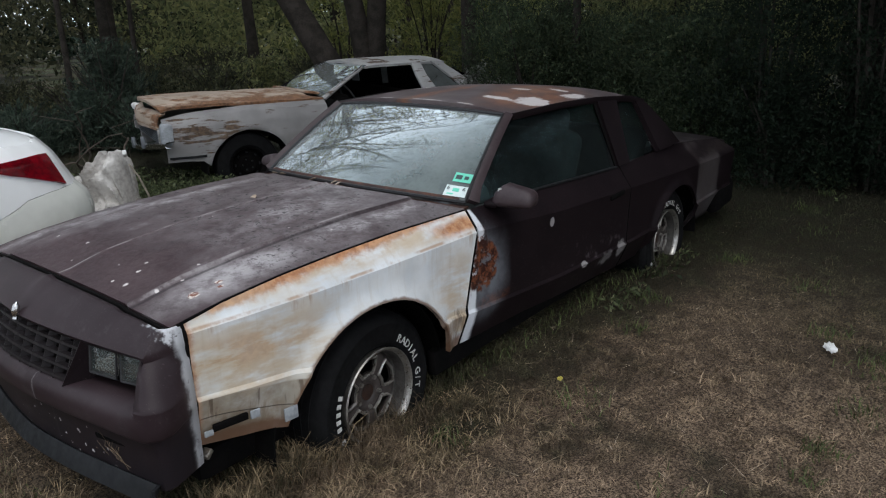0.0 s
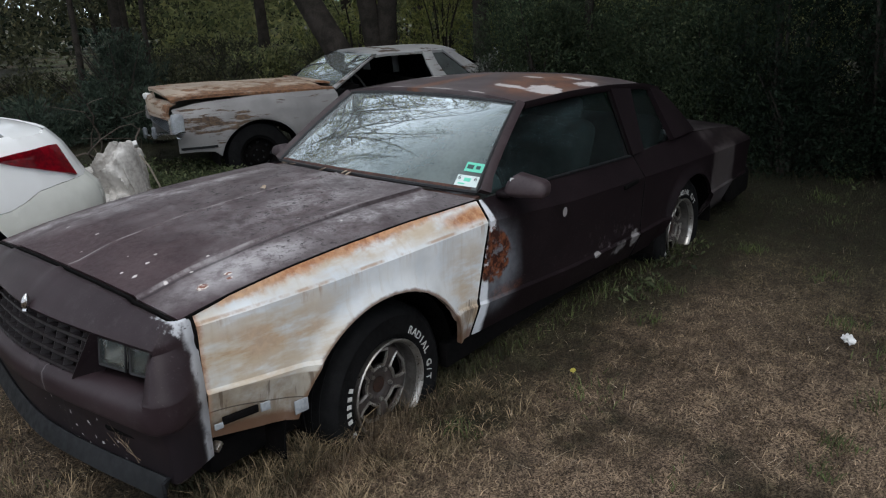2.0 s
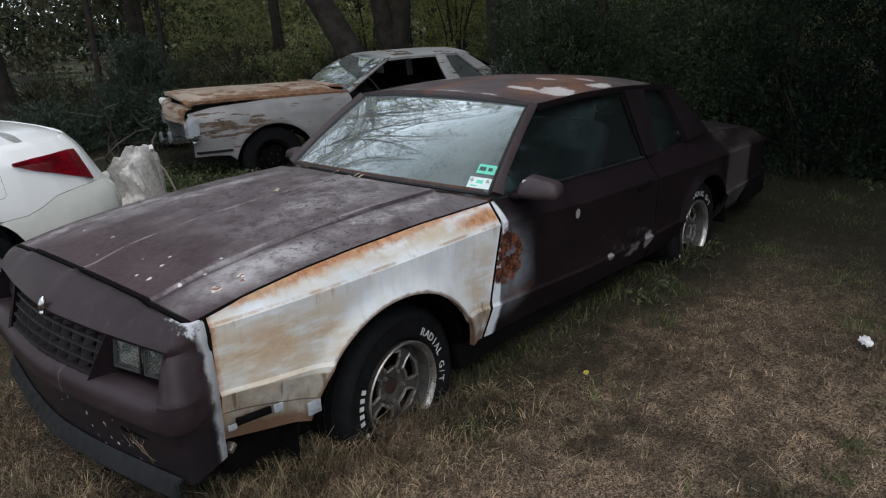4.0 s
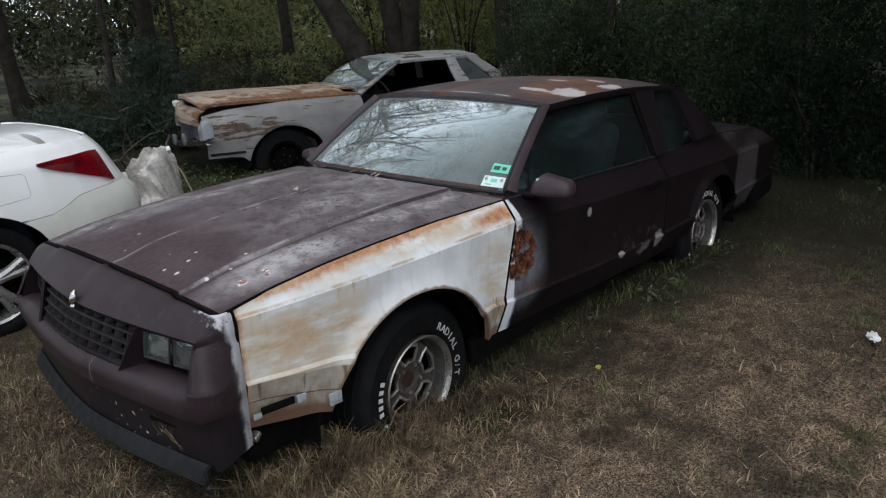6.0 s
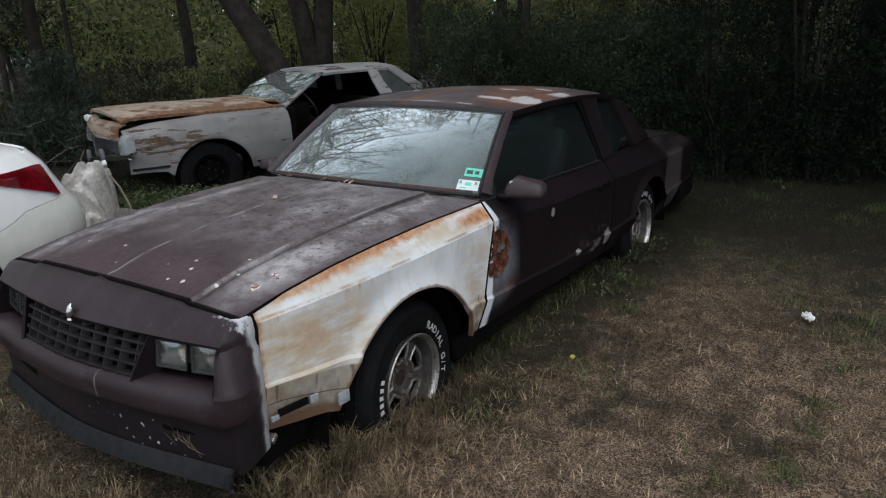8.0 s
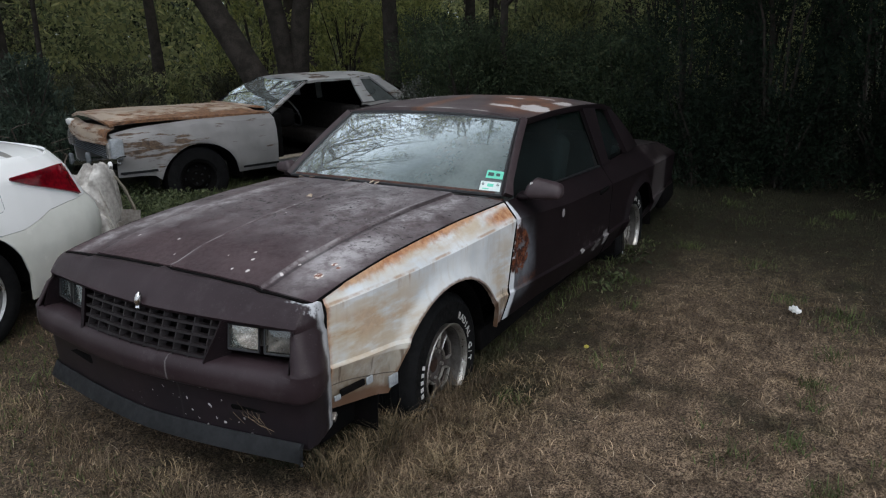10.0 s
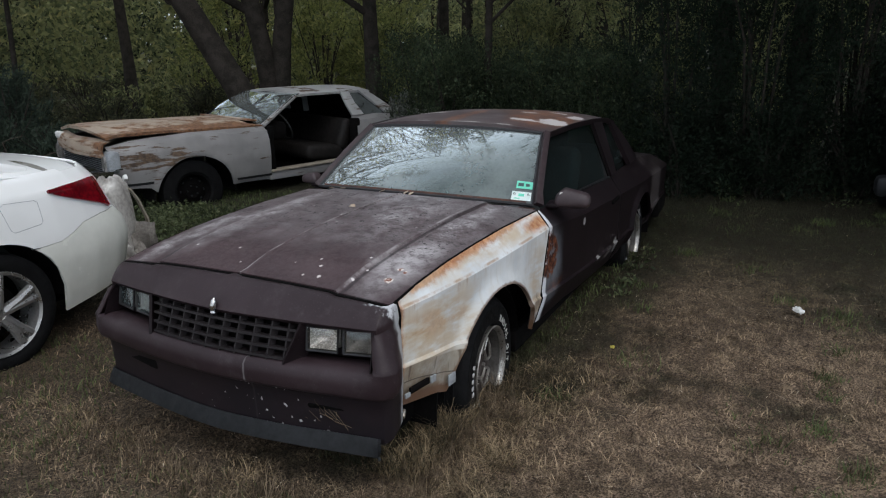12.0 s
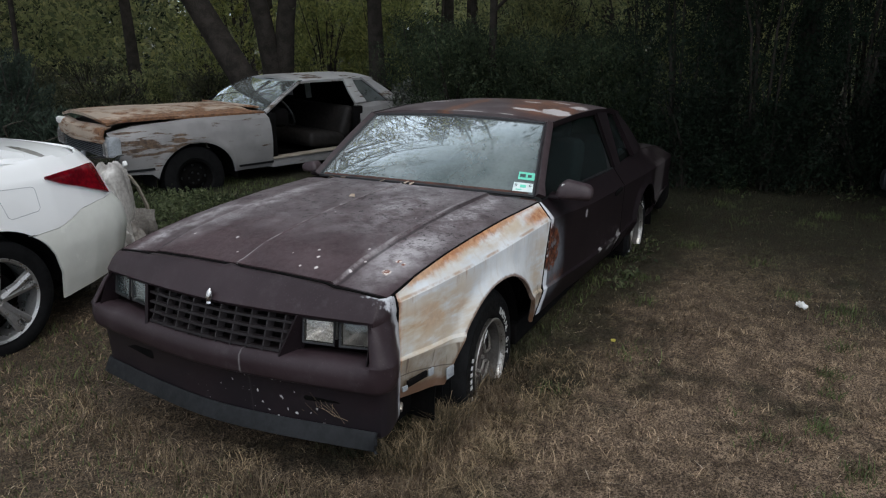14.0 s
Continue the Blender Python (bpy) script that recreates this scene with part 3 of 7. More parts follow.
def lawn_material(name, blade):
    """Mown lawn, mostly dry straw with green patches."""
    k = Nodes(name)
    patch = k.noise(0.55, 4.0, 0.6)
    small = k.noise(3.2, 4.0, 0.6)
    dry = k.ramp(k.math("ADD", k.math("MULTIPLY", patch, 0.65), k.math("MULTIPLY", small, 0.35)), 0.36, 0.5)
    # straw yields to dark green towards hedge and coupe, partly shade put into the colour
    dry = k.math("MULTIPLY", dry, k.ramp(k.math("ADD", k.axis(0), k.math("MULTIPLY", patch, 1.5)), -2.7, 0.2, 0.05, 1.0))
    dry = k.math("MULTIPLY", dry, k.ramp(k.math("ADD", k.axis(1), k.math("MULTIPLY", small, 0.8)), -3.0, -1.6, 0.12, 1.0))
    # less straw in the strip beside the coupe
    away = k.most(k.ramp(k.math("ADD", k.axis(1), k.math("MULTIPLY", small, 0.9)), 1.25, 1.95), k.ramp(k.math("ADD", k.axis(0), k.math("MULTIPLY", small, 0.8)), 0.1, 0.7))
    dry = k.math("MULTIPLY", dry, k.ramp(away, 0.0, 1.0, 0.15, 1.0))
    r = k.random() if blade else k.ramp(k.math("ADD", k.math("MULTIPLY", k.noise(130.0, 2.0, 0.6), 0.6), k.math("MULTIPLY", k.noise(55.0, 3.0, 0.7), 0.4)), 0.40, 0.62)
    straw = k.mix(k.math("POWER", r, 1.5), (0.088, 0.057, 0.038), (0.63, 0.462, 0.305))
    green = k.mix(r, (0.014, 0.017, 0.008), (0.072, 0.076, 0.038))
    thatch = k.mix(dry, k.mix(r, (0.007, 0.007, 0.004), (0.034, 0.034, 0.018)), k.mix(r, (0.031, 0.020, 0.014), (0.275, 0.198, 0.138)))
    col = k.mix(dry, green, straw)
    tone = k.ramp(k.math("ADD", k.math("MULTIPLY", k.noise(8.5, 4.0, 0.6), 0.7), k.math("MULTIPLY", k.noise(1.1, 2.0), 0.3)), 0.45, 0.55)
    col = k.mix(tone, k.mix(0.80, col, (0.030, 0.020, 0.014)), col)
    # painted shade on the lawn before the nose and between coupe and sedan
    car_shade = k.most(k.blob((1.7, -0.6, 0.0), (1.0, 2.2, 1.0), 0.5, 0.3, 2.0), k.blob((0.2, -1.4, 0.0), (3.0, 0.9, 1.0), 0.5, 0.3, 2.0))
    col = k.mix(k.math("MULTIPLY", car_shade, 0.22), col, k.mix(r, (0.024, 0.019, 0.013), (0.092, 0.074, 0.048)))
    if not blade:
        col = k.mix(0.75, col, thatch)
        col = k.mix(k.math("MULTIPLY", car_shade, 0.7), col, k.mix(r, (0.013, 0.010, 0.007), (0.075, 0.058, 0.038)))
        wood = k.ramp(k.axis(1), -8.5, -6.5, 1.0, 0.0)
        col = k.mix(k.math("MULTIPLY", wood, k.ramp(k.noise(0.35, 3.0), 0.42, 0.58)), col, k.mix(k.ramp(k.noise(0.9, 3.0), 0.4, 0.6), k.mix(r, (0.06, 0.045, 0.030), (0.14, 0.11, 0.075)), k.mix(r, (0.06, 0.075, 0.035), (0.16, 0.18, 0.10))))
        k.bump(k.noise(45.0, 6.0, 0.75), 0.7, 0.03)
    else:
        odd = k.math("MULTIPLY", k.ramp(k.noise(300.0, 0.0), 0.45, 0.6, 0.0, 0.5), dry)
        col = k.mix(odd, col, k.mix(r, (0.12, 0.088, 0.055), (0.22, 0.17, 0.11)))
    return k.done(col, 0.8, 0.0, 0.2)


def strand_material(name, a, b):
    k = Nodes(name)
    r = k.math("MULTIPLY", k.random(), k.ramp(k.noise(5.0, 4.0, 0.65), 0.36, 0.62, 0.25, 1.5), True)
    return k.done(k.mix(r, a, b), 0.75, 0.0, 0.2)


M_WISP = strand_material("dark_straw", (0.06, 0.043, 0.028), (0.20, 0.15, 0.10))
M_STRAW = strand_material("pale_straw", (0.20, 0.15, 0.105), (0.64, 0.53, 0.40))
M_TUFT = strand_material("green_grass", (0.045, 0.060, 0.022), (0.13, 0.16, 0.062))
# dark copy of the grass for under the sill, its shade painted in
M_SHADEGRASS = strand_material("shaded_grass", (0.022, 0.024, 0.012), (0.075, 0.068, 0.036))
M_ROUGH = strand_material("rough_lawn_grass", (0.030, 0.025, 0.014), (0.40, 0.30, 0.185))
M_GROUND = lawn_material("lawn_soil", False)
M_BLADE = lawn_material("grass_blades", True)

# ---- mesh helpers ----


def mesh_object(name, verts, faces, material, parent=None, label="", smooth=True, angle=38):
    me = bpy.data.meshes.new(name)
    me.from_pydata([tuple(v) for v in verts], [], [tuple(f) for f in faces])
    me.materials.append(material)
    if smooth:
        me.polygons.foreach_set("use_smooth", [True] * len(me.polygons))
        me.set_sharp_from_angle(angle=radians(angle))
    ob = new(name, me)
    ob.parent = parent
    if label:
        tagged(ob, label)
    return ob


def part(name, bm, material, parent, label="", smooth=True):
    """One bmesh as one mesh object under a thing or a part."""
    me = bpy.data.meshes.new(name)
    bmesh.ops.recalc_face_normals(bm, faces=bm.faces[:])
    bm.to_mesh(me)
    bm.free()
    me.materials.append(material)
    if smooth:
        me.polygons.foreach_set("use_smooth", [True] * len(me.polygons))
        me.set_sharp_from_angle(angle=radians(38))
    ob = new(name, me)
    ob.parent = parent
    if label:
        tagged(ob, label)
    return ob


def shell(rows, thick):
    """Verts and faces of a curved sheet, rows x columns of points, given a thickness behind its face."""
    p = np.array(rows, float)
    m, n = p.shape[:2]
    nor = np.cross(np.gradient(p, axis=0), np.gradient(p, axis=1))
    nor /= np.linalg.norm(nor, axis=2, keepdims=True) + 1e-9
    verts = np.concatenate([p.reshape(-1, 3), (p - nor * thick).reshape(-1, 3)])
    k, faces = m * n, []
    for i in range(m - 1):
        for j in range(n - 1):
            a, b, c, d = i * n + j, (i + 1) * n + j, (i + 1) * n + j + 1, i * n + j + 1
            faces += [(a, b, c, d), (k + d, k + c, k + b, k + a)]
    ring = [j for j in range(n)] + [i * n + n - 1 for i in range(1, m)] + [(m - 1) * n + j for j in range(n - 2, -1, -1)] + [i * n for i in range(m - 2, 0, -1)]
    faces += [(a, b, k + b, k + a) for a, b in zip(ring, ring[1:] + ring[:1])]
    return verts, faces


def panel(name, rows, material, parent, thick=0.012, label="", angle=38):
    v, f = shell(rows, thick)
    return mesh_object(name, v, f, material, parent, label, True, angle)


def tube(path, radii, seg=8, cap=True):
    """Verts and faces of a tube along a path."""
    path = [Vector(p) for p in path]
    verts, faces = [], []
    for i, p in enumerate(path):
        d = (path[min(i + 1, len(path) - 1)] - path[max(i - 1, 0)]).normalized()
        u = d.orthogonal().normalized() if i == 0 else (u - d * u.dot(d)).normalized()
        w = d.cross(u)
        r = radii[i] if hasattr(radii, "__len__") else radii
        verts += [p + (u * math.cos(a) + w * math.sin(a)) * r for a in (2 * math.pi * k / seg for k in range(seg))]
    for i in range(len(path) - 1):
        for k in range(seg):
            a, b = i * seg + k, i * seg + (k + 1) % seg
            faces.append((a, b, b + seg, a + seg))
    if cap:
        faces += [tuple(range(seg - 1, -1, -1)), tuple(range(len(verts) - seg, len(verts)))]
    return verts, faces


def joined(pieces):
    verts, faces = [], []
    for v, f in pieces:
        k = len(verts)
        verts += [tuple(p) for p in v]
        faces += [tuple(i + k for i in q) for q in f]
    return verts, faces


def lathe(profile, seg=48):
    """Verts and faces turned about the y axis from (radius, y) points."""
    verts, faces = [], []
    for r, y in profile:
        verts += [(r * math.cos(2 * math.pi * k / seg), y, r * math.sin(2 * math.pi * k / seg)) for k in range(seg)]
    for i in range(len(profile) - 1):
        for k in range(seg):
            a, b = i * seg + k, i * seg + (k + 1) % seg
            faces.append((a, a + seg, b + seg, b))
    return verts, faces


def block(size, bevel=0.01, at=(0, 0, 0), turn=(0, 0, 0), seg=2):
    """A bevelled box as a bmesh."""
    bm = bmesh.new()
    bmesh.ops.create_cube(bm, size=1.0, matrix=Matrix.Diagonal((*size, 1)))
    if bevel:
        bmesh.ops.bevel(bm, geom=bm.edges[:], offset=bevel, segments=seg, profile=0.5, affect="EDGES")
    bmesh.ops.transform(bm, matrix=pose(*at, *turn), verts=bm.verts[:])
    return bm


def thing(name, label, category, at=(0, 0, 0), turn=(0, 0, 0), group="", kind=""):
    ob = new(name)
    ob.empty_display_size = 0.2
    ob.matrix_world = pose(*at, *turn)
    return tagged(ob, label, category, group, kind)


def lerp(x, xs, ys):
    return float(np.interp(x, xs, ys))


def glyph(text, size):
    """Verts and faces of flat lettering in the built-in font, centred on x."""
    cu = bpy.data.curves.new("text", "FONT")
    cu.body, cu.size, cu.align_x, cu.align_y, cu.extrude, cu.resolution_u = text, size, "CENTER", "CENTER", 0.0015, 3
    ob = bpy.data.objects.new("text", cu)
    scene.collection.objects.link(ob)
    me = bpy.data.meshes.new_from_object(ob.evaluated_get(bpy.context.evaluated_depsgraph_get()))
    v, f = [tuple(q.co) for q in me.vertices], [tuple(q.vertices) for q in me.polygons]
    bpy.data.objects.remove(ob)
    bpy.data.curves.remove(cu)
    bpy.data.meshes.remove(me)
    return v, f


# ---- the ground ----


def ground_z(x, y):
    """Height of the lawn: level, with a dip where the old coupes stand."""
    dip = -0.12 * math.exp(-(((x + 3.6) / 2.6) ** 2) - (((y + 5.0) / 1.7) ** 2))
    under = -0.03 * math.exp(-(((x + 1.3) / 2.2) ** 2) - ((y / 0.8) ** 2))
    return dip + under + 0.018 * noise.noise((x * 0.7, y * 0.7, 1.0)) + 0.008 * noise.noise((x * 3.1, y * 3.1, 4.0))


gx = sorted({*np.round(np.arange(-14, 8.01, 0.2), 2), -600, -300, -150, -80, -50, -35, -25, -20, -17, -15, 9, 11, 14, 20, 30, 50, 90, 160, 300, 600})
gy = sorted({*np.round(np.arange(-14, 8.01, 0.2), 2), -600, -300, -150, -80, -50, -35, -25, -20, -17, -15, 9, 11, 14, 20, 30, 50, 90, 160, 300, 600})
gv = [(x, y, ground_z(x, y)) for x in gx for y in gy]
gf = [(i * len(gy) + j, (i + 1) * len(gy) + j, (i + 1) * len(gy) + j + 1, i * len(gy) + j + 1) for i in range(len(gx) - 1) for j in range(len(gy) - 1)]
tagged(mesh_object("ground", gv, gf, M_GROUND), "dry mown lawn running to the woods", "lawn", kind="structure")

# ---- wheels ----


def lettering(wheel, radius, y, word, start, step, size):
    """White letters round a tyre, clockwise from start degrees past the top as seen from outside."""
    for i, ch in enumerate(word):
        if ch == " ":
            continue
        a = radians(start + step * i)
        up = Vector((-math.sin(a), 0, math.cos(a)))
        along = Vector((-math.cos(a), 0, -math.sin(a)))
        if ch == "|":
            v = [(sx * size * 0.27, sy * size * 0.34, z) for z in (0, 0.002) for sx, sy in ((-1, -1), (1, -1), (1, 1), (-1, 1))]
            f = [(4, 5, 6, 7), (0, 1, 5, 4), (1, 2, 6, 5), (2, 3, 7, 6), (3, 0, 4, 7)]
        else:
            v, f = glyph(ch, size)
        out = Vector((0, 1, 0))
        pts = [up * (radius + p[1]) + along * p[0] + out * (y + p[2]) for p in v]
        mesh_object("tyre_lettering", pts, f, M_LETTER, wheel, "", False)


def rally_wheel(name, parent, at, steer=0.0, spin=0.0, side=1, words=True, size=1.0, roll=0):
    """A wide five-slot steel rally wheel on a white-lettered tyre."""
    wheel = mesh_object(name, *lathe([(0.19, -0.09), (0.21, -0.112), (0.26, -0.118), (0.302, -0.108), (0.322, -0.085), (0.328, -0.04), (0.33, 0.0), (0.328, 0.04), (0.322, 0.085), (0.302, 0.108), (0.285, 0.1145), (0.28, 0.1125), (0.225, 0.1145), (0.21, 0.110), (0.196, 0.098), (0.19, 0.09)], 64), M_TYRE, parent, "black tyre with raised white letters" if words else "")
    wheel.matrix_local = pose(*at, 0, 0, (0 if side > 0 else 180) + steer) @ Matrix.Scale(size, 4)
    groove = []
    for g in (-0.06, -0.02, 0.02, 0.06):
        groove.append(lathe([(0.3292, g - 0.006), (0.331, g - 0.005), (0.331, g + 0.005), (0.3292, g + 0.006)], 64))
    mesh_object("tread_rib", *joined(groove), M_TYRE, wheel)
    mesh_object("rim_ring", *lathe([(0.186, 0.06), (0.189, 0.098), (0.193, 0.110), (0.195, 0.1165), (0.191, 0.121), (0.185, 0.118), (0.178, 0.105), (0.177, 0.095)], 64), M_ALLOY, wheel, "scuffed bright rim lip")
    mesh_object("rim_barrel", *lathe([(0.186, -0.09), (0.186, 0.06), (0.1775, 0.094), (0.176, 0.08), (0.172, 0.045), (0.160, 0.038), (0.160, 0.030)], 64), M_RING, wheel, "dull grey inside of the rim")
    bm = bmesh.new()
    seg, radii = 60, [0.024, 0.055, 0.082, 0.100, 0.122, 0.142, 0.162]
    dish = [0.040, 0.042, 0.047, 0.052, 0.050, 0.045, 0.036]
    ring = [[bm.verts.new((r * math.cos(2 * math.pi * k / seg), d, r * math.sin(2 * math.pi * k / seg))) for k in range(seg)] for r, d in zip(radii, dish)]
    for i in range(len(radii) - 1):
        for k in range(seg):
            if i in (2, 3, 4) and 2 <= (k % 12) < 10:
                continue
            bm.faces.new((ring[i][k], ring[i][(k + 1) % seg], ring[i + 1][(k + 1) % seg], ring[i + 1][k]))
    disc = part("wheel_disc", bm, M_DISC, wheel, "grime-darkened steel wheel centre")
    sol = disc.modifiers.new("thick", "SOLIDIFY")
    sol.thickness, sol.offset = 0.016, 0
    disc.matrix_local = pose(0, 0, 0, 0, spin, 0)
    for k in range(5):
        a0, a1 = 2 * math.pi * (12 * k + 2) / 60 - 0.02, 2 * math.pi * (12 * k + 10) / 60 + 0.02
        loop = [(r * math.cos(a), 0.058, r * math.sin(a)) for r, a in [(0.080, a0 + 0.06), (0.080, (a0 + a1) / 2), (0.080, a1 - 0.06), (0.112, a1), (0.142, a1 - 0.03), (0.146, (a0 + a1) / 2), (0.142, a0 + 0.03), (0.112, a0)]]
        loop.append(loop[0])
        slot = mesh_object("slot_trim", *tube(loop, 0.007, 6), M_ALLOY, wheel)
        slot.matrix_local = pose(0, 0, 0, 0, spin, 0)
        a = 2 * math.pi * (12 * k + 6) / 60
        nut = mesh_object("wheel_nut", *tube([(0.062 * math.cos(a), 0.04, 0.062 * math.sin(a)), (0.062 * math.cos(a), 0.062, 0.062 * math.sin(a))], [0.011, 0.009], 6), M_ALLOY, wheel)
        nut.matrix_local = pose(0, 0, 0, 0, spin + 36, 0)
    mesh_object("hub", *lathe([(0.001, 0.056), (0.02, 0.055), (0.032, 0.05), (0.034, 0.03)], 24), M_HUB, wheel, "rusty bare hub")
    mesh_object("brake_drum", *lathe([(0.001, 0.0), (0.14, 0.0), (0.15, -0.02), (0.15, -0.08), (0.001, -0.08)], 32), M_SHADOW, wheel)
    if words:
        lettering(wheel, 0.232, 0.1145, "RADIAL G/T", 34 + roll, 7.6, 0.044)
        lettering(wheel, 0.232, 0.1145, "| |||||", 248 + roll, 7.5, 0.031)
    return wheel


# ---- the burgundy coupe: local x ahead, y to its left, front axle at x = 0 ----
coupe = thing("coupe", "weathered burgundy two-door coupe with a rusty white front fender", "car", (0, 0.022, 0))


def half_width(x):
    return lerp(x, [-3.98, -3.8, -3.3, -2.7, -2.0, -1.2, -0.5, 0.0, 0.3, 0.6, 0.8, 1.0], [0.72, 0.772, 0.80, 0.82, 0.83, 0.83, 0.815, 0.80, 0.78, 0.745, 0.712, 0.66])


def crease_z(x):
    return lerp(x, [-3.9, -2.0, -1.2, -0.5, 0.8], [0.31, 0.305, 0.32, 0.357, 0.47])


def shoulder_z(x):
    return lerp(x, [-3.9, -2.6, -1.2, -0.58, 0.8], [0.545, 0.60, 0.665, 0.716, 0.700])


def gap_z(x):
    """Height of the line where the fender meets the hood, and of the belt line behind."""
    return lerp(x, [-3.9, -3.4, -2.9, -2.4, -1.9, -1.2, -0.64, -0.45, -0.14, 0.18, 0.41, 0.64, 0.82], [0.605, 0.665, 0.715, 0.732, 0.735, 0.765, 0.785, 0.787, 0.79, 0.782, 0.77, 0.748, 0.718])


def side_y(x, z):
    """How far out the flank stands at x, z."""
    w, c, s, t = half_width(x), crease_z(x), shoulder_z(x), gap_z(x)
    inner = lerp(x, [-3.9, -3.0, -2.0, -0.6, 0.0, 0.82], [0.62, 0.68, 0.745, 0.742, 0.722, 0.700])
    under = lerp(x, [-0.95, -0.50], [1.0, 0.0])
    ys = [w - 0.075 - 0.085 * under, w - 0.035 - 0.028 * under, w + 0.002, w - 0.010, w - 0.006, w + 0.002, w - 0.014, inner]
    zs = [c - 0.28, c - 0.16, c - 0.012, c, (c + s) / 2, s - 0.010, s + 0.008, t + 0.001]
    return lerp(z, zs, ys)


def flank(name, xs_low, xs_high, low, high, material, parent, label, sign=1, arch=None, rows=16, cols=None):
    """A stretch of the flank from its front edge to its rear edge; low and high give its heights at x."""
    cols = cols or 40
    us = np.linspace(0, 1, cols)
    if arch:
        cx, r = arch[0], arch[2]
        f0, f1 = (xs_low[0] - cx - r), (xs_low[0] - xs_low[1])
        stops = [xs_low[0] + (cx + r - xs_low[0]) * k / 8 for k in range(8)] + [cx + r * math.cos(math.pi * k / 30) for k in range(31)] + [cx - r + (xs_low[1] - cx + r) * k / 7 for k in range(1, 8)]
        us = (np.array(stops) - xs_low[0]) / (xs_low[1] - xs_low[0])
    out = []
    for u in us:
        x0 = xs_low[0] + (xs_low[1] - xs_low[0]) * u
        x1 = xs_high[0] + (xs_high[1] - xs_high[0]) * u
        z0 = low(x0)
        lift = 0.0
        if arch and abs(x0 - arch[0]) < arch[2]:
            z0 = max(z0, arch[1] + math.sqrt(max(arch[2] ** 2 - (x0 - arch[0]) ** 2, 0)))
        col, z1 = [], high(x1)
        c, sh = crease_z(x0), shoulder_z(x1)
        levels = [*np.linspace(z0, c - 0.012, 5), c, *np.linspace(c + 0.02, sh - 0.026, 8), sh - 0.010, sh, sh + 0.008, *np.linspace(min(sh + 0.02, z1 - 0.004), z1, 4)]
        levels = [max(z, z0 + 0.0008 * i) for i, z in enumerate(levels)]
        for z in levels:
            v = (z - z0) / (z1 - z0)
            xm = x0 + (x1 - x0) * v
            y = side_y(xm, z)
            if arch:
                d = math.hypot(xm - arch[0], z - arch[1]) - arch[2]
                if z > 0.2:
                    y += 0.025 * math.exp(-((d / 0.034) ** 2))
            col.append((xm, sign * y, z))
        out.append(col if sign > 0 else col[::-1])
    return panel(name, out, material, parent, 0.02, label, 24)


def sill_z(x):
    return lerp(x, [-3.9, -3.2, -2.0, -0.45, 0.47, 0.80], [0.09, 0.095, 0.14, 0.213, 0.222, 0.285])


ARCH_F, ARCH_R = (0.055, 0.16, 0.41), (-2.64, 0.13, 0.37)
for s in (1, -1):
    m = M_FENDER if s > 0 else M_BODY
    flank("front_fender", (0.776, -0.43), (0.780, -0.555), sill_z, gap_z, m, coupe, "bare white fender streaked with orange rust" if s > 0 else "", s, ARCH_F, 22)
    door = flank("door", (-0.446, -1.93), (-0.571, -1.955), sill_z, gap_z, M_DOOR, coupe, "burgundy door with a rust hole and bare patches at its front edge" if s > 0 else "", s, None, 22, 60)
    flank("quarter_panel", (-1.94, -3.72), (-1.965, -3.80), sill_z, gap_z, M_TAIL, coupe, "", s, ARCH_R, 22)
    # handle and keyed lock on the door
    y = side_y(-1.78, 0.60)
    part("handle", block((0.15, 0.014, 0.026), 0.005, (-1.78, s * (y + 0.008), 0.615), (0, 4, 0)), M_SHADOW, door)
    # rocker below the door, and the inside of the wheel openings, their shade painted near-black
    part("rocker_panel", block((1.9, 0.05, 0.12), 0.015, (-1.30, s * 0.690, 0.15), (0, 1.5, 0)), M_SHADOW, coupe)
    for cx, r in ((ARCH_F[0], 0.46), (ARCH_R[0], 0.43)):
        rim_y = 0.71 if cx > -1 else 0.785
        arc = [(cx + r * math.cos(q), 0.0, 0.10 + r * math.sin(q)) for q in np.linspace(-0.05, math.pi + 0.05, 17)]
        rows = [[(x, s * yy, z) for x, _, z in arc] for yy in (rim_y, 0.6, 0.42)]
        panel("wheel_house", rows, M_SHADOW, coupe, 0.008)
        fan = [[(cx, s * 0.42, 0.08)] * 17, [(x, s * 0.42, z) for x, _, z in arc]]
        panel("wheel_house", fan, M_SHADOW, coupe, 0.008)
    rally_wheel("wheel", coupe, (0.016, s * 0.614, 0.138), s * 4.2, 20, s, s > 0, 1.05)
    rally_wheel("wheel", coupe, (-2.600, s * 0.660, 0.137), s * 1.5, 47, s, s > 0, 1.05, -48)
    # bright moulding on the window sill
    rows = [[(x, s * (side_y(x, gap_z(x)) + dy), gap_z(x) + dz) for x in np.linspace(-0.80, -1.92, 14)] for dy, dz in ((0.005, -0.001), (0.007, 0.003), (0.0, 0.007))]
    panel("sill_moulding", rows if s > 0 else rows[::-1], M_LIP if s > 0 else M_BLACK, coupe, 0.004)

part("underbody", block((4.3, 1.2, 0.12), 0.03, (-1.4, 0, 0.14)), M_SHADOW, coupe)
part("bulkhead", block((0.04, 1.38, 0.45), 0.01, (-0.45, 0, 0.50)), M_SHADOW, coupe)
part("engine_bay_floor", block((1.2, 0.84, 0.1), 0.02, (0.2, 0, 0.45)), M_SHADOW, coupe)


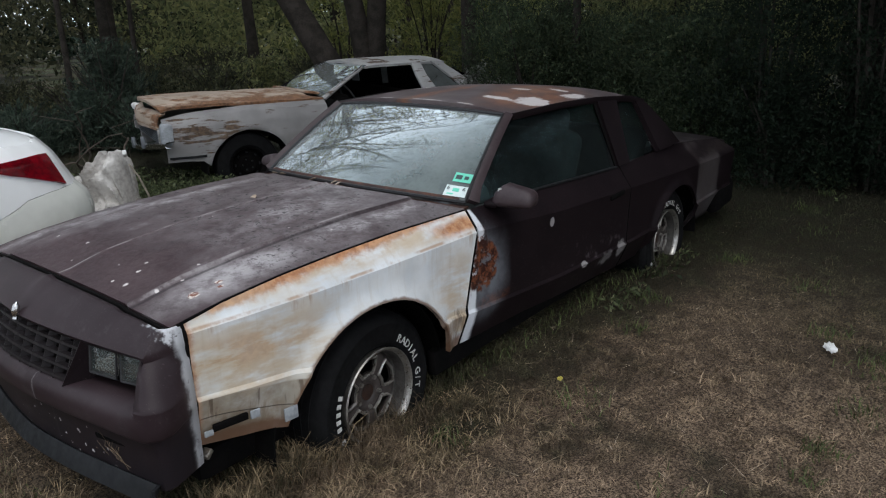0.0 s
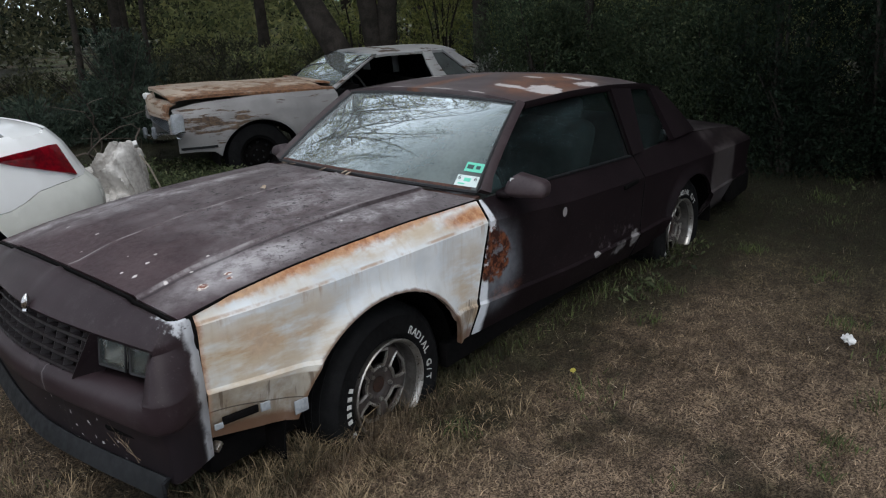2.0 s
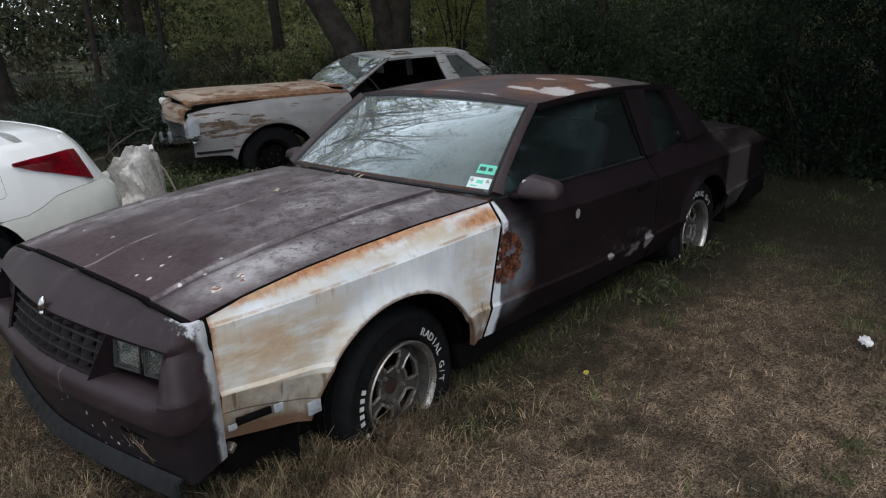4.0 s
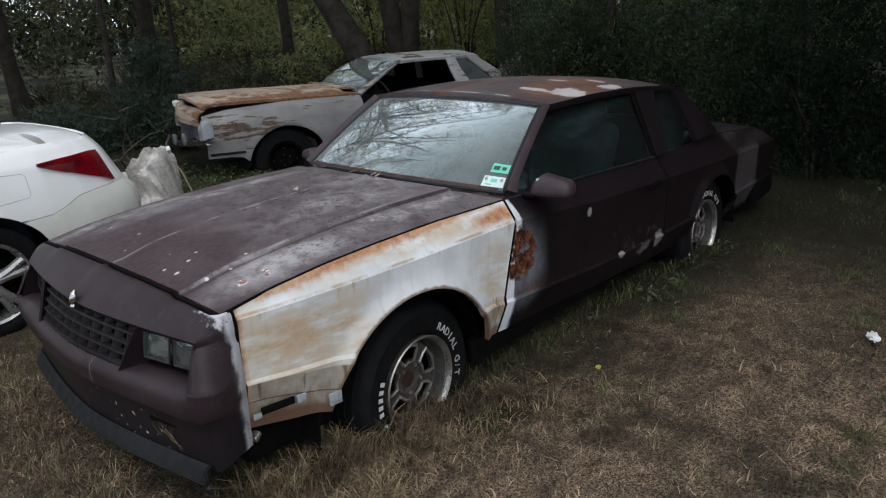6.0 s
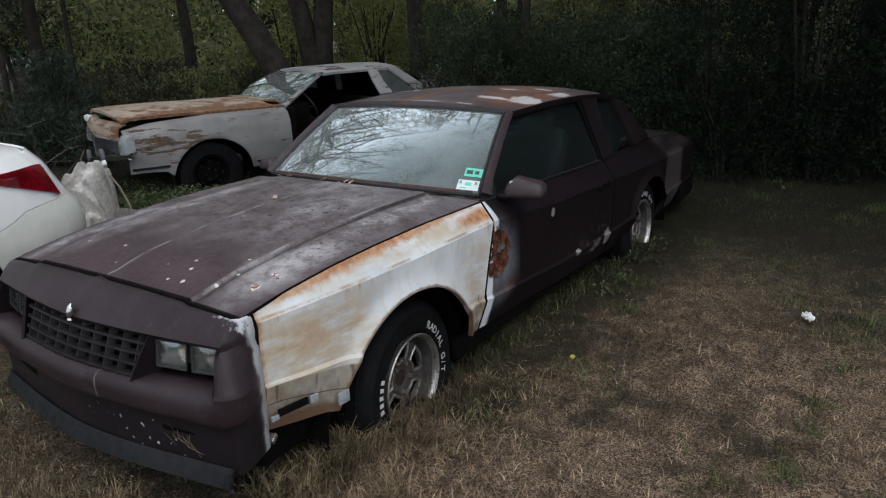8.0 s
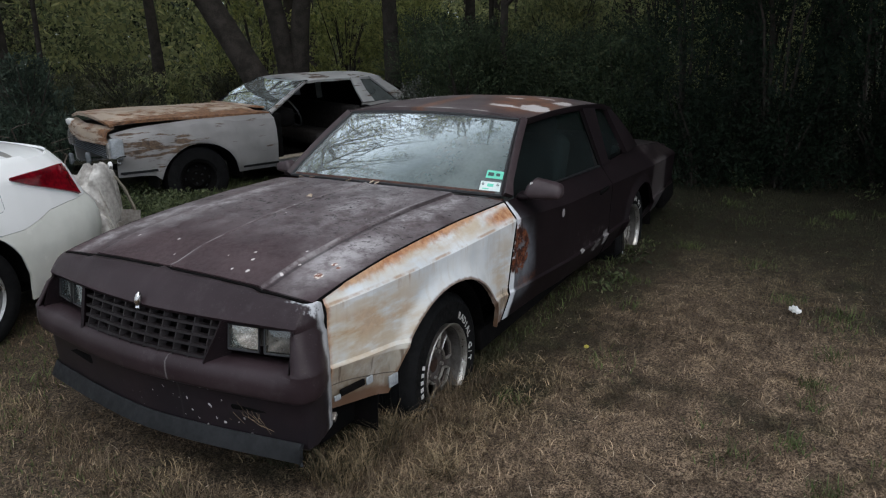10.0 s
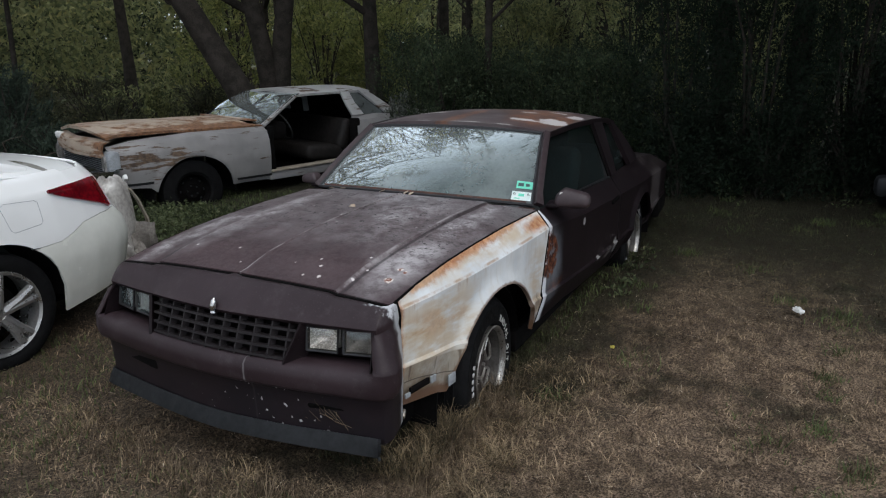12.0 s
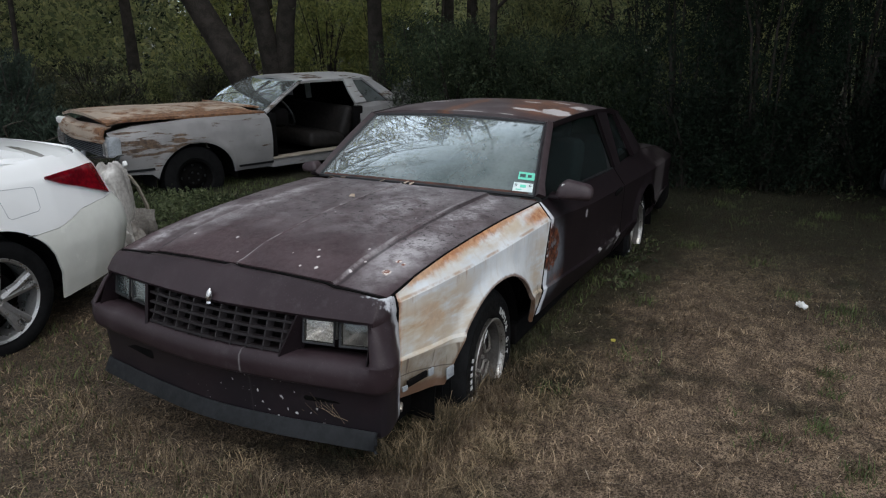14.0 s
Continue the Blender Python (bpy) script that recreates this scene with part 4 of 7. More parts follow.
def hood_z(x, y):
    a = abs(y)
    crown = lerp(a, [0, 0.007, 0.25, 0.462, 0.474, 0.60, 0.705], [0.059, 0.052, 0.048, 0.037, 0.025, 0.015, 0.0])
    return gap_z(x) + 0.004 + crown * lerp(x, [-0.6, 0.3, 0.7, 0.82], [1.0, 1.0, 0.93, 0.72])


ys = sorted({*np.linspace(-0.697, 0.697, 36), -0.474, -0.462, 0.462, 0.474, -0.02, -0.006, 0.0, 0.006, 0.02})
hood_rows = []
for u in np.linspace(0, 1, 34):
    row = []
    for y in ys:
        front = 0.822 + 0.018 * (1 - (y / 0.7) ** 2)
        rear = -0.43 - 0.135 * (y / 0.7) ** 2
        x = front + (rear - front) * u
        row.append((x, y / 0.697 * (lerp(x, [-0.6, 0.0, 0.82], [0.742, 0.722, 0.700]) - 0.007), hood_z(x, y)))
    hood_rows.append(row)
hood = panel("hood", hood_rows[::-1], M_HOOD, coupe, 0.022, "sun-bleached burgundy hood speckled with grey wear")

# cowl between hood and windscreen
rows = []
for v in np.linspace(0, 1, 4):
    rows.append([(-0.415 - 0.135 * (y / 0.7) ** 2 - 0.085 * v, y, lerp(abs(y), [0, 0.7], [0.838, 0.79]) - 0.012 + 0.006 * v) for y in np.linspace(-0.70, 0.70, 24)])
panel("cowl", rows[::-1], M_COWL, coupe, 0.01, "rust-stained cowl below the windscreen")


def screen_point(y, v, lift=0.0):
    """On the windscreen, y along the base, v up it."""
    a = (y / 0.68) ** 2
    b = Vector((-0.495 - 0.125 * a, y, 0.830 - 0.031 * a))
    t = Vector((-1.050 - 0.038 * a, y * 0.825, 1.142 - 0.023 * a))
    p = b.lerp(t, v)
    n = Vector((0.56, 0.06 * y, 0.83)).normalized()
    return p + n * (0.022 * 4 * v * (1 - v) * (1 - 0.5 * a) + lift)


panel("windscreen", [[tuple(screen_point(y, v)) for y in np.linspace(-0.684, 0.684, 30)] for v in np.linspace(0, 1, 16)][::-1], M_SCREEN, coupe, 0.004, "dusty windscreen reflecting sky and branches").visible_shadow = False
panel("lower_moulding", [[tuple(screen_point(y, v, 0.005)) for y in np.linspace(-0.66, 0.66, 26)] for v in (-0.01, 0.015, 0.04)][::-1], M_COWL, coupe, 0.004, "rusted strip along the windscreen's foot")
# rubber and pillars round the windscreen
rim = [screen_point(y, 0, 0.004) for y in np.linspace(-0.690, 0.690, 16)] + [screen_point(0.690, v, 0.004) for v in np.linspace(0.1, 0.95, 10)] + [screen_point(y, 1.0, 0.004) for y in np.linspace(0.690, -0.690, 16)] + [screen_point(-0.690, v, 0.004) for v in np.linspace(0.95, 0.1, 10)]
mesh_object("screen_seal", *tube(rim + rim[:1], 0.009, 6), M_BLACK, coupe)


def window_top(x):
    """The roof rail over the side glass."""
    return Vector((x, lerp(x, [-2.6, -2.2, -1.6, -1.1], [0.565, 0.592, 0.602, 0.588]), lerp(x, [-2.6, -2.3, -1.9, -1.5, -1.1], [1.02, 1.080, 1.112, 1.126, 1.117])))


def belt(x, dy=0.0):
    return Vector((x, lerp(x, [-2.9, -2.4, -0.55], [0.69, 0.735, 0.742]) + dy, gap_z(x)))


def roof_point(x, v):
    """v runs from -1 at the right rail to 1 at the left one."""
    e = window_top(x)
    y = (e.y + 0.012) * v
    z = e.z + 0.010 + (0.052 - 0.012 * abs(x + 1.7)) * (1 - abs(v) ** 2.6)
    return (x, y, z)


rows = []
for u in np.linspace(0, 1, 26):
    row = []
    for v in np.linspace(-1, 1, 28):
        a = (v * 0.9) ** 2
        front, rear = -1.062 - 0.03 * a, -2.56
        row.append(roof_point(front + (rear - front) * u, v))
    rows.append(row)
panel("roof", rows[::-1], M_ROOF, coupe, 0.02, "primer roof with rust and bare white patches")
for s in (1, -1):
    def strip(name, outer, inner, material, thick=0.02, label=""):
        p = [[tuple((q.x, s * q.y, q.z)) for q in line] for line in (outer, inner)]
        mid = [tuple((np.array(a) + np.array(b)) / 2 + np.array((0, s * 0.004, 0))) for a, b in zip(*p)]
        rows_ = [p[0], mid, p[1]]
        return panel(name, rows_ if s > 0 else rows_[::-1], material, coupe, thick, label)

    # windscreen pillar
    lo = [screen_point(0.696, v, 0.005) for v in np.linspace(0.0, 0.985, 8)]
    hi = [Vector((p.x - 0.022, p.y + 0.014, p.z - 0.008)) for p in lo]
    hi[0] = Vector((-0.660, 0.718, 0.785))
    strip("windscreen_pillar", hi, lo, M_MIRROR, 0.03)
    # roof rail
    xs = np.linspace(-1.10, -2.56, 14)
    strip("roof_rail", [Vector(window_top(x)) + Vector((0, 0.008, -0.012)) for x in xs], [Vector(roof_point(x, 1.0)) for x in xs], M_BODY, 0.02)
    # pillar between door glass and quarter glass
    f0, f1 = belt(-1.93), window_top(-1.90) + Vector((0, 0.006, -0.02))
    r0, r1 = belt(-2.06), window_top(-2.13) + Vector((0, 0.006, -0.02))
    strip("door_pillar", [r0.lerp(r1, v) for v in np.linspace(0, 1, 5)], [f0.lerp(f1, v) for v in np.linspace(0, 1, 5)], M_BODY, 0.03)
    edge0, edge1 = belt(-1.915, 0.006), window_top(-1.888) + Vector((0, 0.012, -0.03))
    strip("glass_channel", [f0.lerp(f1, v) + Vector((0, 0.004, 0)) for v in np.linspace(0, 1, 4)], [edge0.lerp(edge1, v) for v in np.linspace(0, 1, 4)], M_SHADOW, 0.010)
    # broad rear pillar with its swept rear edge
    q0, q1 = belt(-2.48), window_top(-2.42) + Vector((0, 0.006, -0.02))
    t0, t1 = Vector((-2.93, 0.665, 0.715)), Vector((-2.56, 0.567, 1.02))
    strip("rear_pillar", [t0.lerp(t1, v) + Vector((0, 0.012 * math.sin(math.pi * v), 0)) for v in np.linspace(0, 1, 7)], [q0.lerp(q1, v) for v in np.linspace(0, 1, 7)], M_BODY, 0.03)
    # side glass
    def pane(name, a, b, c, d, label=""):
        rows_ = [[tuple((lambda p: (p.x, s * (p.y - 0.02 + 0.016 * math.sin(math.pi * v)), p.z))(a.lerp(d, v).lerp(b.lerp(c, v), u))) for u in np.linspace(0, 1, 6)] for v in np.linspace(0, 1, 6)]
        g = panel(name, rows_ if s < 0 else rows_[::-1], M_SIDEGLASS, coupe, 0.004, label)
        g.visible_shadow = False
    pane("door_glass", belt(-0.65), belt(-1.92), window_top(-1.89), window_top(-1.085))
    pane("quarter_glass", belt(-2.06), belt(-2.48), window_top(-2.42), window_top(-2.13))
    # sail of the door mirror and its shell
    bm = block((0.12, 0.195, 0.098), 0.034, (0, 0, 0), (0, 0, 0), 4)
    for v in bm.verts:
        x, y, z = v.co
        out = s * y / 0.1075
        v.co.z = z * (1 - 0.24 * out) - 0.006 * out if z > 0 else z * 0.85
        if z > 0 and out < 0:
            v.co.y -= s * 0.055 * (z / 0.049) * out
        v.co.x = x * (1 - 0.30 * max(z, 0) / 0.0525) if x > 0 else x * 0.8
    bmesh.ops.transform(bm, matrix=pose(-0.755, s * (0.866 if s > 0 else 0.845), 0.820 if s > 0 else 0.815, 0, 0, s * 12) @ Matrix.Scale(1.0 if s > 0 else 0.72, 4), verts=bm.verts[:])
    mirror = part("door_mirror", bm, M_MIRROR, coupe, "burgundy door mirror with a pale chip" if s > 0 else "")
    part("mirror_base", block((0.11, 0.07, 0.03), 0.012, (-0.735, s * 0.772, 0.79), (0, 0, s * 10)), M_BODY, mirror)
    if s > 0:
        part("paint_chip", block((0.004, 0.016, 0.035), 0.0015, (-0.700, 0.822, 0.848), (0, -14, 14)), M_LETTER, mirror)

# rear window, deck, tail
panel("rear_window", [[(x0, y, z0) for y in np.linspace(-0.56, 0.56, 8)] for x0, z0 in ((-2.57, 1.055), (-2.66, 0.95), (-2.80, 0.80), (-2.88, 0.735))], M_SIDEGLASS, coupe, 0.004).visible_shadow = False
rows = []
for u in np.linspace(0, 1, 14):
    x = -2.86 - 0.95 * u
    rows.append([(x, v * lerp(x, [-3.82, -2.86], [0.63, 0.685]), gap_z(x) + 0.004 + 0.03 * (1 - v * v)) for v in np.linspace(-1, 1, 16)])
panel("boot_lid", rows[::-1], M_TAIL, coupe, 0.02, "burgundy boot lid with grey worn patches")
part("tail_panel", block((0.06, 1.36, 0.34), 0.02, (-3.80, 0, 0.44), (0, -6, 0)), M_BODY, coupe)
part("rear_bumper", block((0.20, 1.46, 0.20), 0.05, (-3.86, 0, 0.24)), M_BLACK, coupe, "black rear bumper")
for s in (1, -1):
    part("bumper_end", block((0.46, 0.09, 0.20), 0.04, (-3.65, s * 0.736, 0.22), (0, 0, s * 5)), M_SHADOW, coupe)
    part("tail_light", block((0.03, 0.34, 0.14), 0.012, (-3.835, s * 0.44, 0.47), (0, -6, 0)), M_REDLENS, coupe)

# ---- nose: one soft cover with lamps, grille and lip set in it ----


def nose_x(y):
    a = abs(y)
    return 1.03 - 0.155 * min(a, 0.67) ** 1.6


def face_out(z):
    """How far the raked face of lamps and grille stands before the plan line at height z."""
    return lerp(z, [0.50, 0.655], [0.030, -0.036])


def nose_line(n):
    """Points along the nose in plan, from the right flank round to the left one, with outward directions."""
    pts = [(0.785, -0.708), (0.845, -0.713), (0.893, -0.712), (0.920, -0.706), (0.935, -0.694)]
    pts += [(nose_x(y) - 0.008, y) for y in np.linspace(-0.672, 0.672, n)]
    pts += [(x, -y) for x, y in pts[4::-1]]
    p = np.array(pts)
    t = np.gradient(p, axis=0)
    o = np.stack([t[:, 1], -t[:, 0]], 1)
    return p, o / np.linalg.norm(o, axis=1, keepdims=True)


line, outward = nose_line(37)
# one skin from the hood gap over the header and brow, down the bumper, open where lamps and grille sit
profile = [(-0.065, 0.512), (-0.012, 0.509), (0.028, 0.502), (0.043, 0.486), (0.047, 0.458), (0.045, 0.428), (0.043, 0.418), (0.036, 0.411), (0.012, 0.405), (0.000, 0.372), (-0.004, 0.315), (-0.006, 0.275), (-0.006, 0.245), (-0.008, 0.216), (-0.03, 0.198)]
columns = []
for (x, y), (ox, oy) in zip(line, outward):
    a = abs(y)
    corner = a > 0.68
    side = min(max((0.945 - x) / 0.12, 0), 1) if corner else 0.0
    back = (0.847 + 0.018 * (1 - (y / 0.7) ** 2), y) if not corner else (lerp(x, [0.785, 0.935], [0.797, 0.838]), math.copysign(lerp(x, [0.785, 0.905, 0.935], [0.694, 0.690, 0.682]), y))
    zg = hood_z(0.822, back[1]) - 0.007
    zb = 0.652 + 0.006 * (1 - (y / 0.7) ** 2) + (0.012 * side if corner else 0)
    reach = -0.026 * (1 - side)
    flare = math.copysign(0.034 * min(max((a - 0.50) / 0.18, 0), 1) * lerp(x, [0.785, 0.88], [0.15, 1.0]), y)
    brow = (x + ox * reach, y + oy * reach)
    col = []
    for v in np.linspace(0, 1, 9):
        ridge = -0.007 * math.exp(-(((a - 0.47) / 0.014) ** 2)) * (1 - v) + 0.005 * math.exp(-((y / 0.02) ** 2)) * (1 - v)
        col.append((back[0] + (brow[0] - back[0]) * v, back[1] + (brow[1] - back[1]) * v, zg + (zb - zg) * v ** (1.25 + 0.5 * side) + 0.008 * math.sin(math.pi * v) + ridge))
    col.append((brow[0] - ox * 0.004, brow[1] - oy * 0.004, zb - (0.010 if not corner else 0.02)))
    for z in (0.61, 0.565, 0.525):
        o_ = (face_out(z) if a < 0.66 else lerp(z, [0.505, 0.655], [0.044, -0.026])) * (1 - side)
        f_ = flare * (0.65 - z) / 0.14
        col.append((x + ox * o_, y + oy * o_ + f_, z))
    for o, z in profile:
        o_ = (0.044 * (1 - side) if a > 0.66 else o) if z > 0.490 else o * (1 - side) if o > 0 else o
        f_ = flare * lerp(z, [0.20, 0.40, 0.46, 0.52], [0.75, 0.75, 1.0, 1.0])
        col.append((x + ox * o_, y + oy * o_ + f_, z + 0.022 * side * (1 if z < 0.45 else 0)))
    columns.append(col)
bm = bmesh.new()
vs = [[bm.verts.new(p) for p in c] for c in columns]
for i in range(len(vs) - 1):
    for j in range(len(vs[0]) - 1):
        if 9 <= j <= 12 and abs(line[i][1]) < 0.68 and abs(line[i + 1][1]) < 0.68:
            continue
        bm.faces.new((vs[i][j], vs[i + 1][j], vs[i + 1][j + 1], vs[i][j + 1]))
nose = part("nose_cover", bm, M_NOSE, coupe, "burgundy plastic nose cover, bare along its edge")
sol = nose.modifiers.new("thick", "SOLIDIFY")
sol.thickness, sol.offset = 0.008, 0
for s in (1, -1):
    # walls at the outer ends of the lamp openings
    rows = [[(nose_x(0.67) - 0.012 + lerp(z, [0.512, 0.655], [0.034, -0.026]) - d, s * (0.676 - 0.2 * d + 0.10 * (0.65 - z)), z) for d in (-0.002, 0.085)] for z in (0.652, 0.575, 0.512)]
    panel("opening_wall", rows if s < 0 else rows[::-1], M_BODY, nose, 0.004)
# dark wall behind the openings
panel("lamp_housing", [[(nose_x(min(abs(y), 0.62)) - 0.110, y, z) for y in np.linspace(-0.68, 0.68, 21)] for z in (0.655, 0.47)], M_BODY, coupe, 0.01)
for s in (1, -1):
    # slanted cheek between grille and lamps
    rows = [[(nose_x(0.36) + 0.026, s * 0.338, 0.504), (nose_x(0.385) - 0.034, s * 0.384, 0.650)], [(nose_x(0.40) - 0.055, s * 0.388, 0.508), (nose_x(0.42) - 0.085, s * 0.410, 0.650)]]
    panel("cheek", rows if s < 0 else rows[::-1], M_BODY, nose, 0.012)
    for y0, x0, w, yaw in ((0.464, 0.934, 0.118, 11), (0.609, 0.904, 0.118, 14)):
        at = pose(x0, s * y0, 0.589, 0, -9, s * yaw)
        lamp = part("headlight", block((0.03, w - 0.006, 0.078), 0.008, (-0.056, 0, 0)), M_LAMP, coupe, "clouded rectangular sealed-beam headlight")
        # the bowl of the reflector, deepest in its middle
        bowl = [[(-0.008 - 0.034 * (1 - u * u) * (1 - v * v), u * (w / 2 - 0.004), v * 0.040) for u in np.linspace(-1, 1, 15)] for v in np.linspace(-1, 1, 11)]
        # inner bowl painted bright, outer one left dim
        panel("reflector", bowl, M_REFLECTOR if y0 < 0.5 else M_LAMP, lamp, 0.002)
        rows = [[(0.004 + 0.004 * (1 - u * u) * (1 - v * v), u * w / 2, v * 0.043) for u in np.linspace(-1, 1, 45)] for v in np.linspace(-1, 1, 9)]
        lens = panel("lens", rows, M_LAMPGLASS, lamp, 0.003)
        lens.visible_shadow = False
        frame_loop = [(0.004, a * (w / 2 + 0.003), b * 0.045) for a, b in ((-1, -1), (1, -1), (1, 1), (-1, 1), (-1, -1))]
        mesh_object("lamp_bezel", *tube(frame_loop, 0.0055, 6), M_BLACK, lamp)
        lamp.matrix_local = at
# egg-crate grille, bent to the point of the nose
grille = mesh_object("grille", *shell([[(nose_x(y) - 0.068 + face_out(z), y, z) for y in np.linspace(-0.385, 0.385, 15)] for z in (0.652, 0.50)], 0.006), M_SHADOW, coupe, "dark egg-crate grille")


def grille_x(y, z):
    return nose_x(y) + face_out(z) - 0.012


for k in range(5):
    z = 0.512 + 0.0335 * k
    w = 0.338 + 0.044 * (k / 4)
    rows = [[(grille_x(y, z) - d, y, z - 0.006 * d / 0.04 + 0.004 * (1 - abs(y) / 0.385)) for y in np.linspace(-w, w, 21)] for d in (0.0, 0.004, 0.024)]
    panel("grille_bar", rows, M_GRILLE, grille, 0.010)
for k in range(-4, 6):
    y = 0.0735 * (k - 0.5)
    rows = [[(grille_x(y, z) - 0.004 - d, y + 0.012 * d / 0.04, z) for d in (0.0, 0.030)] for z in (0.506, 0.58, 0.648)]
    panel("grille_upright", rows, M_GRILLE, grille, 0.010)
# hood ornament
mesh_object("emblem", *joined([tube([(1.008, 0, 0.652), (1.005, 0, 0.668), (0.998, 0, 0.690), (0.993, 0, 0.702)], [0.007, 0.014, 0.012, 0.003], 8), tube([(1.010, 0, 0.644), (1.006, 0, 0.656)], [0.010, 0.007], 8)]), M_CHROME, coupe, "small upright chrome hood emblem")
# intake slots and fog-lamp recess below the bumper crease, blocks with their shade painted near-black
for s in (1, -1):
    part("intake", block((0.03, 0.25 if s < 0 else 0.17, 0.052 if s < 0 else 0.034), 0.014, (nose_x(0.49) - 0.020, s * 0.49, 0.345 if s < 0 else 0.335), (0, 0, s * 10)), M_SHADOW, nose)
    if s > 0:
        wisps = []
        for q in range(11):
            a, b = 0.37 + 0.17 * ((q * 0.618) % 1.0), 0.29 + 0.05 * ((q * 0.414) % 1.0)
            wisps.append(tube([(0.965, a, b + 0.02), (0.985, a + 0.03 - 0.01 * (q % 3), b + 0.012 * (q % 4 - 1)), (0.972, a + 0.07, b - 0.03 - 0.004 * (q % 4))], 0.0008, 4))
        mesh_object("caught_straw", *joined(wisps), M_WISP, nose, "dry straw caught in the intake")
# rubber lip under the nose, sagging and longer than the cover
rows = []
for o, z in ((0.006, 0.236), (0.014, 0.222), (0.024, 0.200), (0.034, 0.174), (0.026, 0.166)):
    row = []
    for (x, y), (ox, oy) in list(zip(line, outward))[3:-5]:
        row.append((x + ox * o, y + oy * o + math.copysign(0.030 * min(max((abs(y) - 0.5) / 0.18, 0), 1), y), z + 0.006 * (y / 0.7) ** 2))
    row.append((0.972, 0.712, z + 0.002))
    rows.append(row)
panel("air_dam_lip", rows, M_LIP, coupe, 0.012, "faded blue-grey rubber air dam lip")
# side marker hole, its depth painted near-black, with a bent bracket in the white fender
part("marker_hole", block((0.125, 0.012, 0.026), 0.003, (0.682, 0.7275, 0.345), (0, -2, -7)), M_SHADOW, coupe)
part("marker_tab", block((0.035, 0.008, 0.03), 0.002, (0.595, 0.741, 0.340), (0, -2, -7)), M_BEZEL, coupe)
part("marker_tab", block((0.03, 0.008, 0.02), 0.002, (0.758, 0.717, 0.335), (0, -2, -8)), M_BEZEL, coupe)
part("fender_bracket", block((0.035, 0.03, 0.02), 0.004, (0.762, 0.69, 0.252), (0, 30, 20)), M_ALLOY, coupe)
part("repair_patch", block((0.055, 0.006, 0.05), 0.002, (0.462, 0.757, 0.285), (0, 0, -5)), M_BEZEL, coupe)
# inspection stickers inside the windscreen
for name, m, y0, v0, w, h in (("sticker", M_STICKG, 0.640, 0.232, 0.088, 0.055), ("sticker", M_STICKW, 0.630, 0.095, 0.10, 0.062)):
    L_ = 0.60
    c = [[tuple(screen_point(y0 + a * w / 2, v0 + b * h / L_, 0.0035)) for a in (-1, 0, 1)] for b in (-0.5, 0.5)]
    st = panel(name, c[::-1], m, coupe, 0.001, "green inspection sticker" if m is M_STICKG else "white inspection sticker")
    bars = [(-0.02, 0.0, 0.03, 0.024), (0.016, 0.0, 0.02, 0.02)] if m is M_STICKG else [(0.0, 0.006, 0.03, 0.02), (-0.02, -0.019, 0.03, 0.007)]
    for bx, by, bw, bh in bars:
        c = [[tuple(screen_point(y0 + bx + a * bw / 2, v0 + (by + b * bh) / L_, 0.005)) for a in (-1, 1)] for b in (-0.5, 0.5)]
        panel("printed_bar", c[::-1], M_INK if m is M_STICKG else M_STICKG, st, 0.0008)
    if m is M_STICKW:
        for dy in (-0.036, 0.036):
            v, f = glyph("6", 0.03)
            pts = [screen_point(y0 + dy + p[0], v0 + (0.012 + p[1]) / L_, 0.006) for p in v]
            mesh_object("numeral", pts, f, M_INK, st, "", False)

# black seams: fender to nose, hood and door
for s in (1, -1):
    for lo, hi in ((0.781, 0.786), (-0.438, -0.563), (-1.935, -1.960)):
        seam = []
        for v in np.linspace(0, 1, 18):
            x = lo + (hi - lo) * v
            z = sill_z(lo) + (gap_z(hi) - sill_z(lo)) * v
            seam.append((x, s * (side_y(x, z) - 0.004), z))
        mesh_object("seam", *tube(seam, 0.0065, 6), M_SHADOW, coupe)
    mesh_object("seam", *tube([(x, s * (lerp(x, [-0.6, 0.0, 0.82], [0.742, 0.722, 0.700]) - 0.004), gap_z(x) - 0.001) for x in np.linspace(0.80, -0.56, 24)], 0.0055, 6), M_SHADOW, coupe)

mesh_object("seam", *tube([(0.822 + 0.018 * (1 - (y / 0.7) ** 2) + 0.009, y, hood_z(0.822, y) - 0.010) for y in np.linspace(-0.685, 0.685, 40)], 0.0085, 6), M_SHADOW, coupe)

# cabin
part("cabin_floor", block((2.2, 1.3, 0.05), 0.02, (-1.7, 0, 0.24)), M_SHADOW, coupe)
part("dashboard", block((0.34, 1.30, 0.22), 0.07, (-0.74, 0, 0.72), (0, 6, 0), 3), M_DASH, coupe)
part("parcel_shelf", block((0.40, 1.16, 0.05), 0.02, (-2.72, 0, 0.70)), M_DASH, coupe)
ring = [(0.0, 0.185 * math.cos(2 * math.pi * k / 28), 0.185 * math.sin(2 * math.pi * k / 28)) for k in range(29)]
wheel_ = mesh_object("steering_wheel", *joined([tube(ring, 0.014, 8), tube([(0, -0.18, 0), (0.02, 0, -0.01), (0, 0.18, 0)], 0.012, 6), tube([(0.02, 0, 0), (0.22, 0, -0.05)], 0.03, 8)]), M_BLACK, coupe)
wheel_.matrix_local = pose(-1.02, 0.34, 0.76, 0, 24, 0)
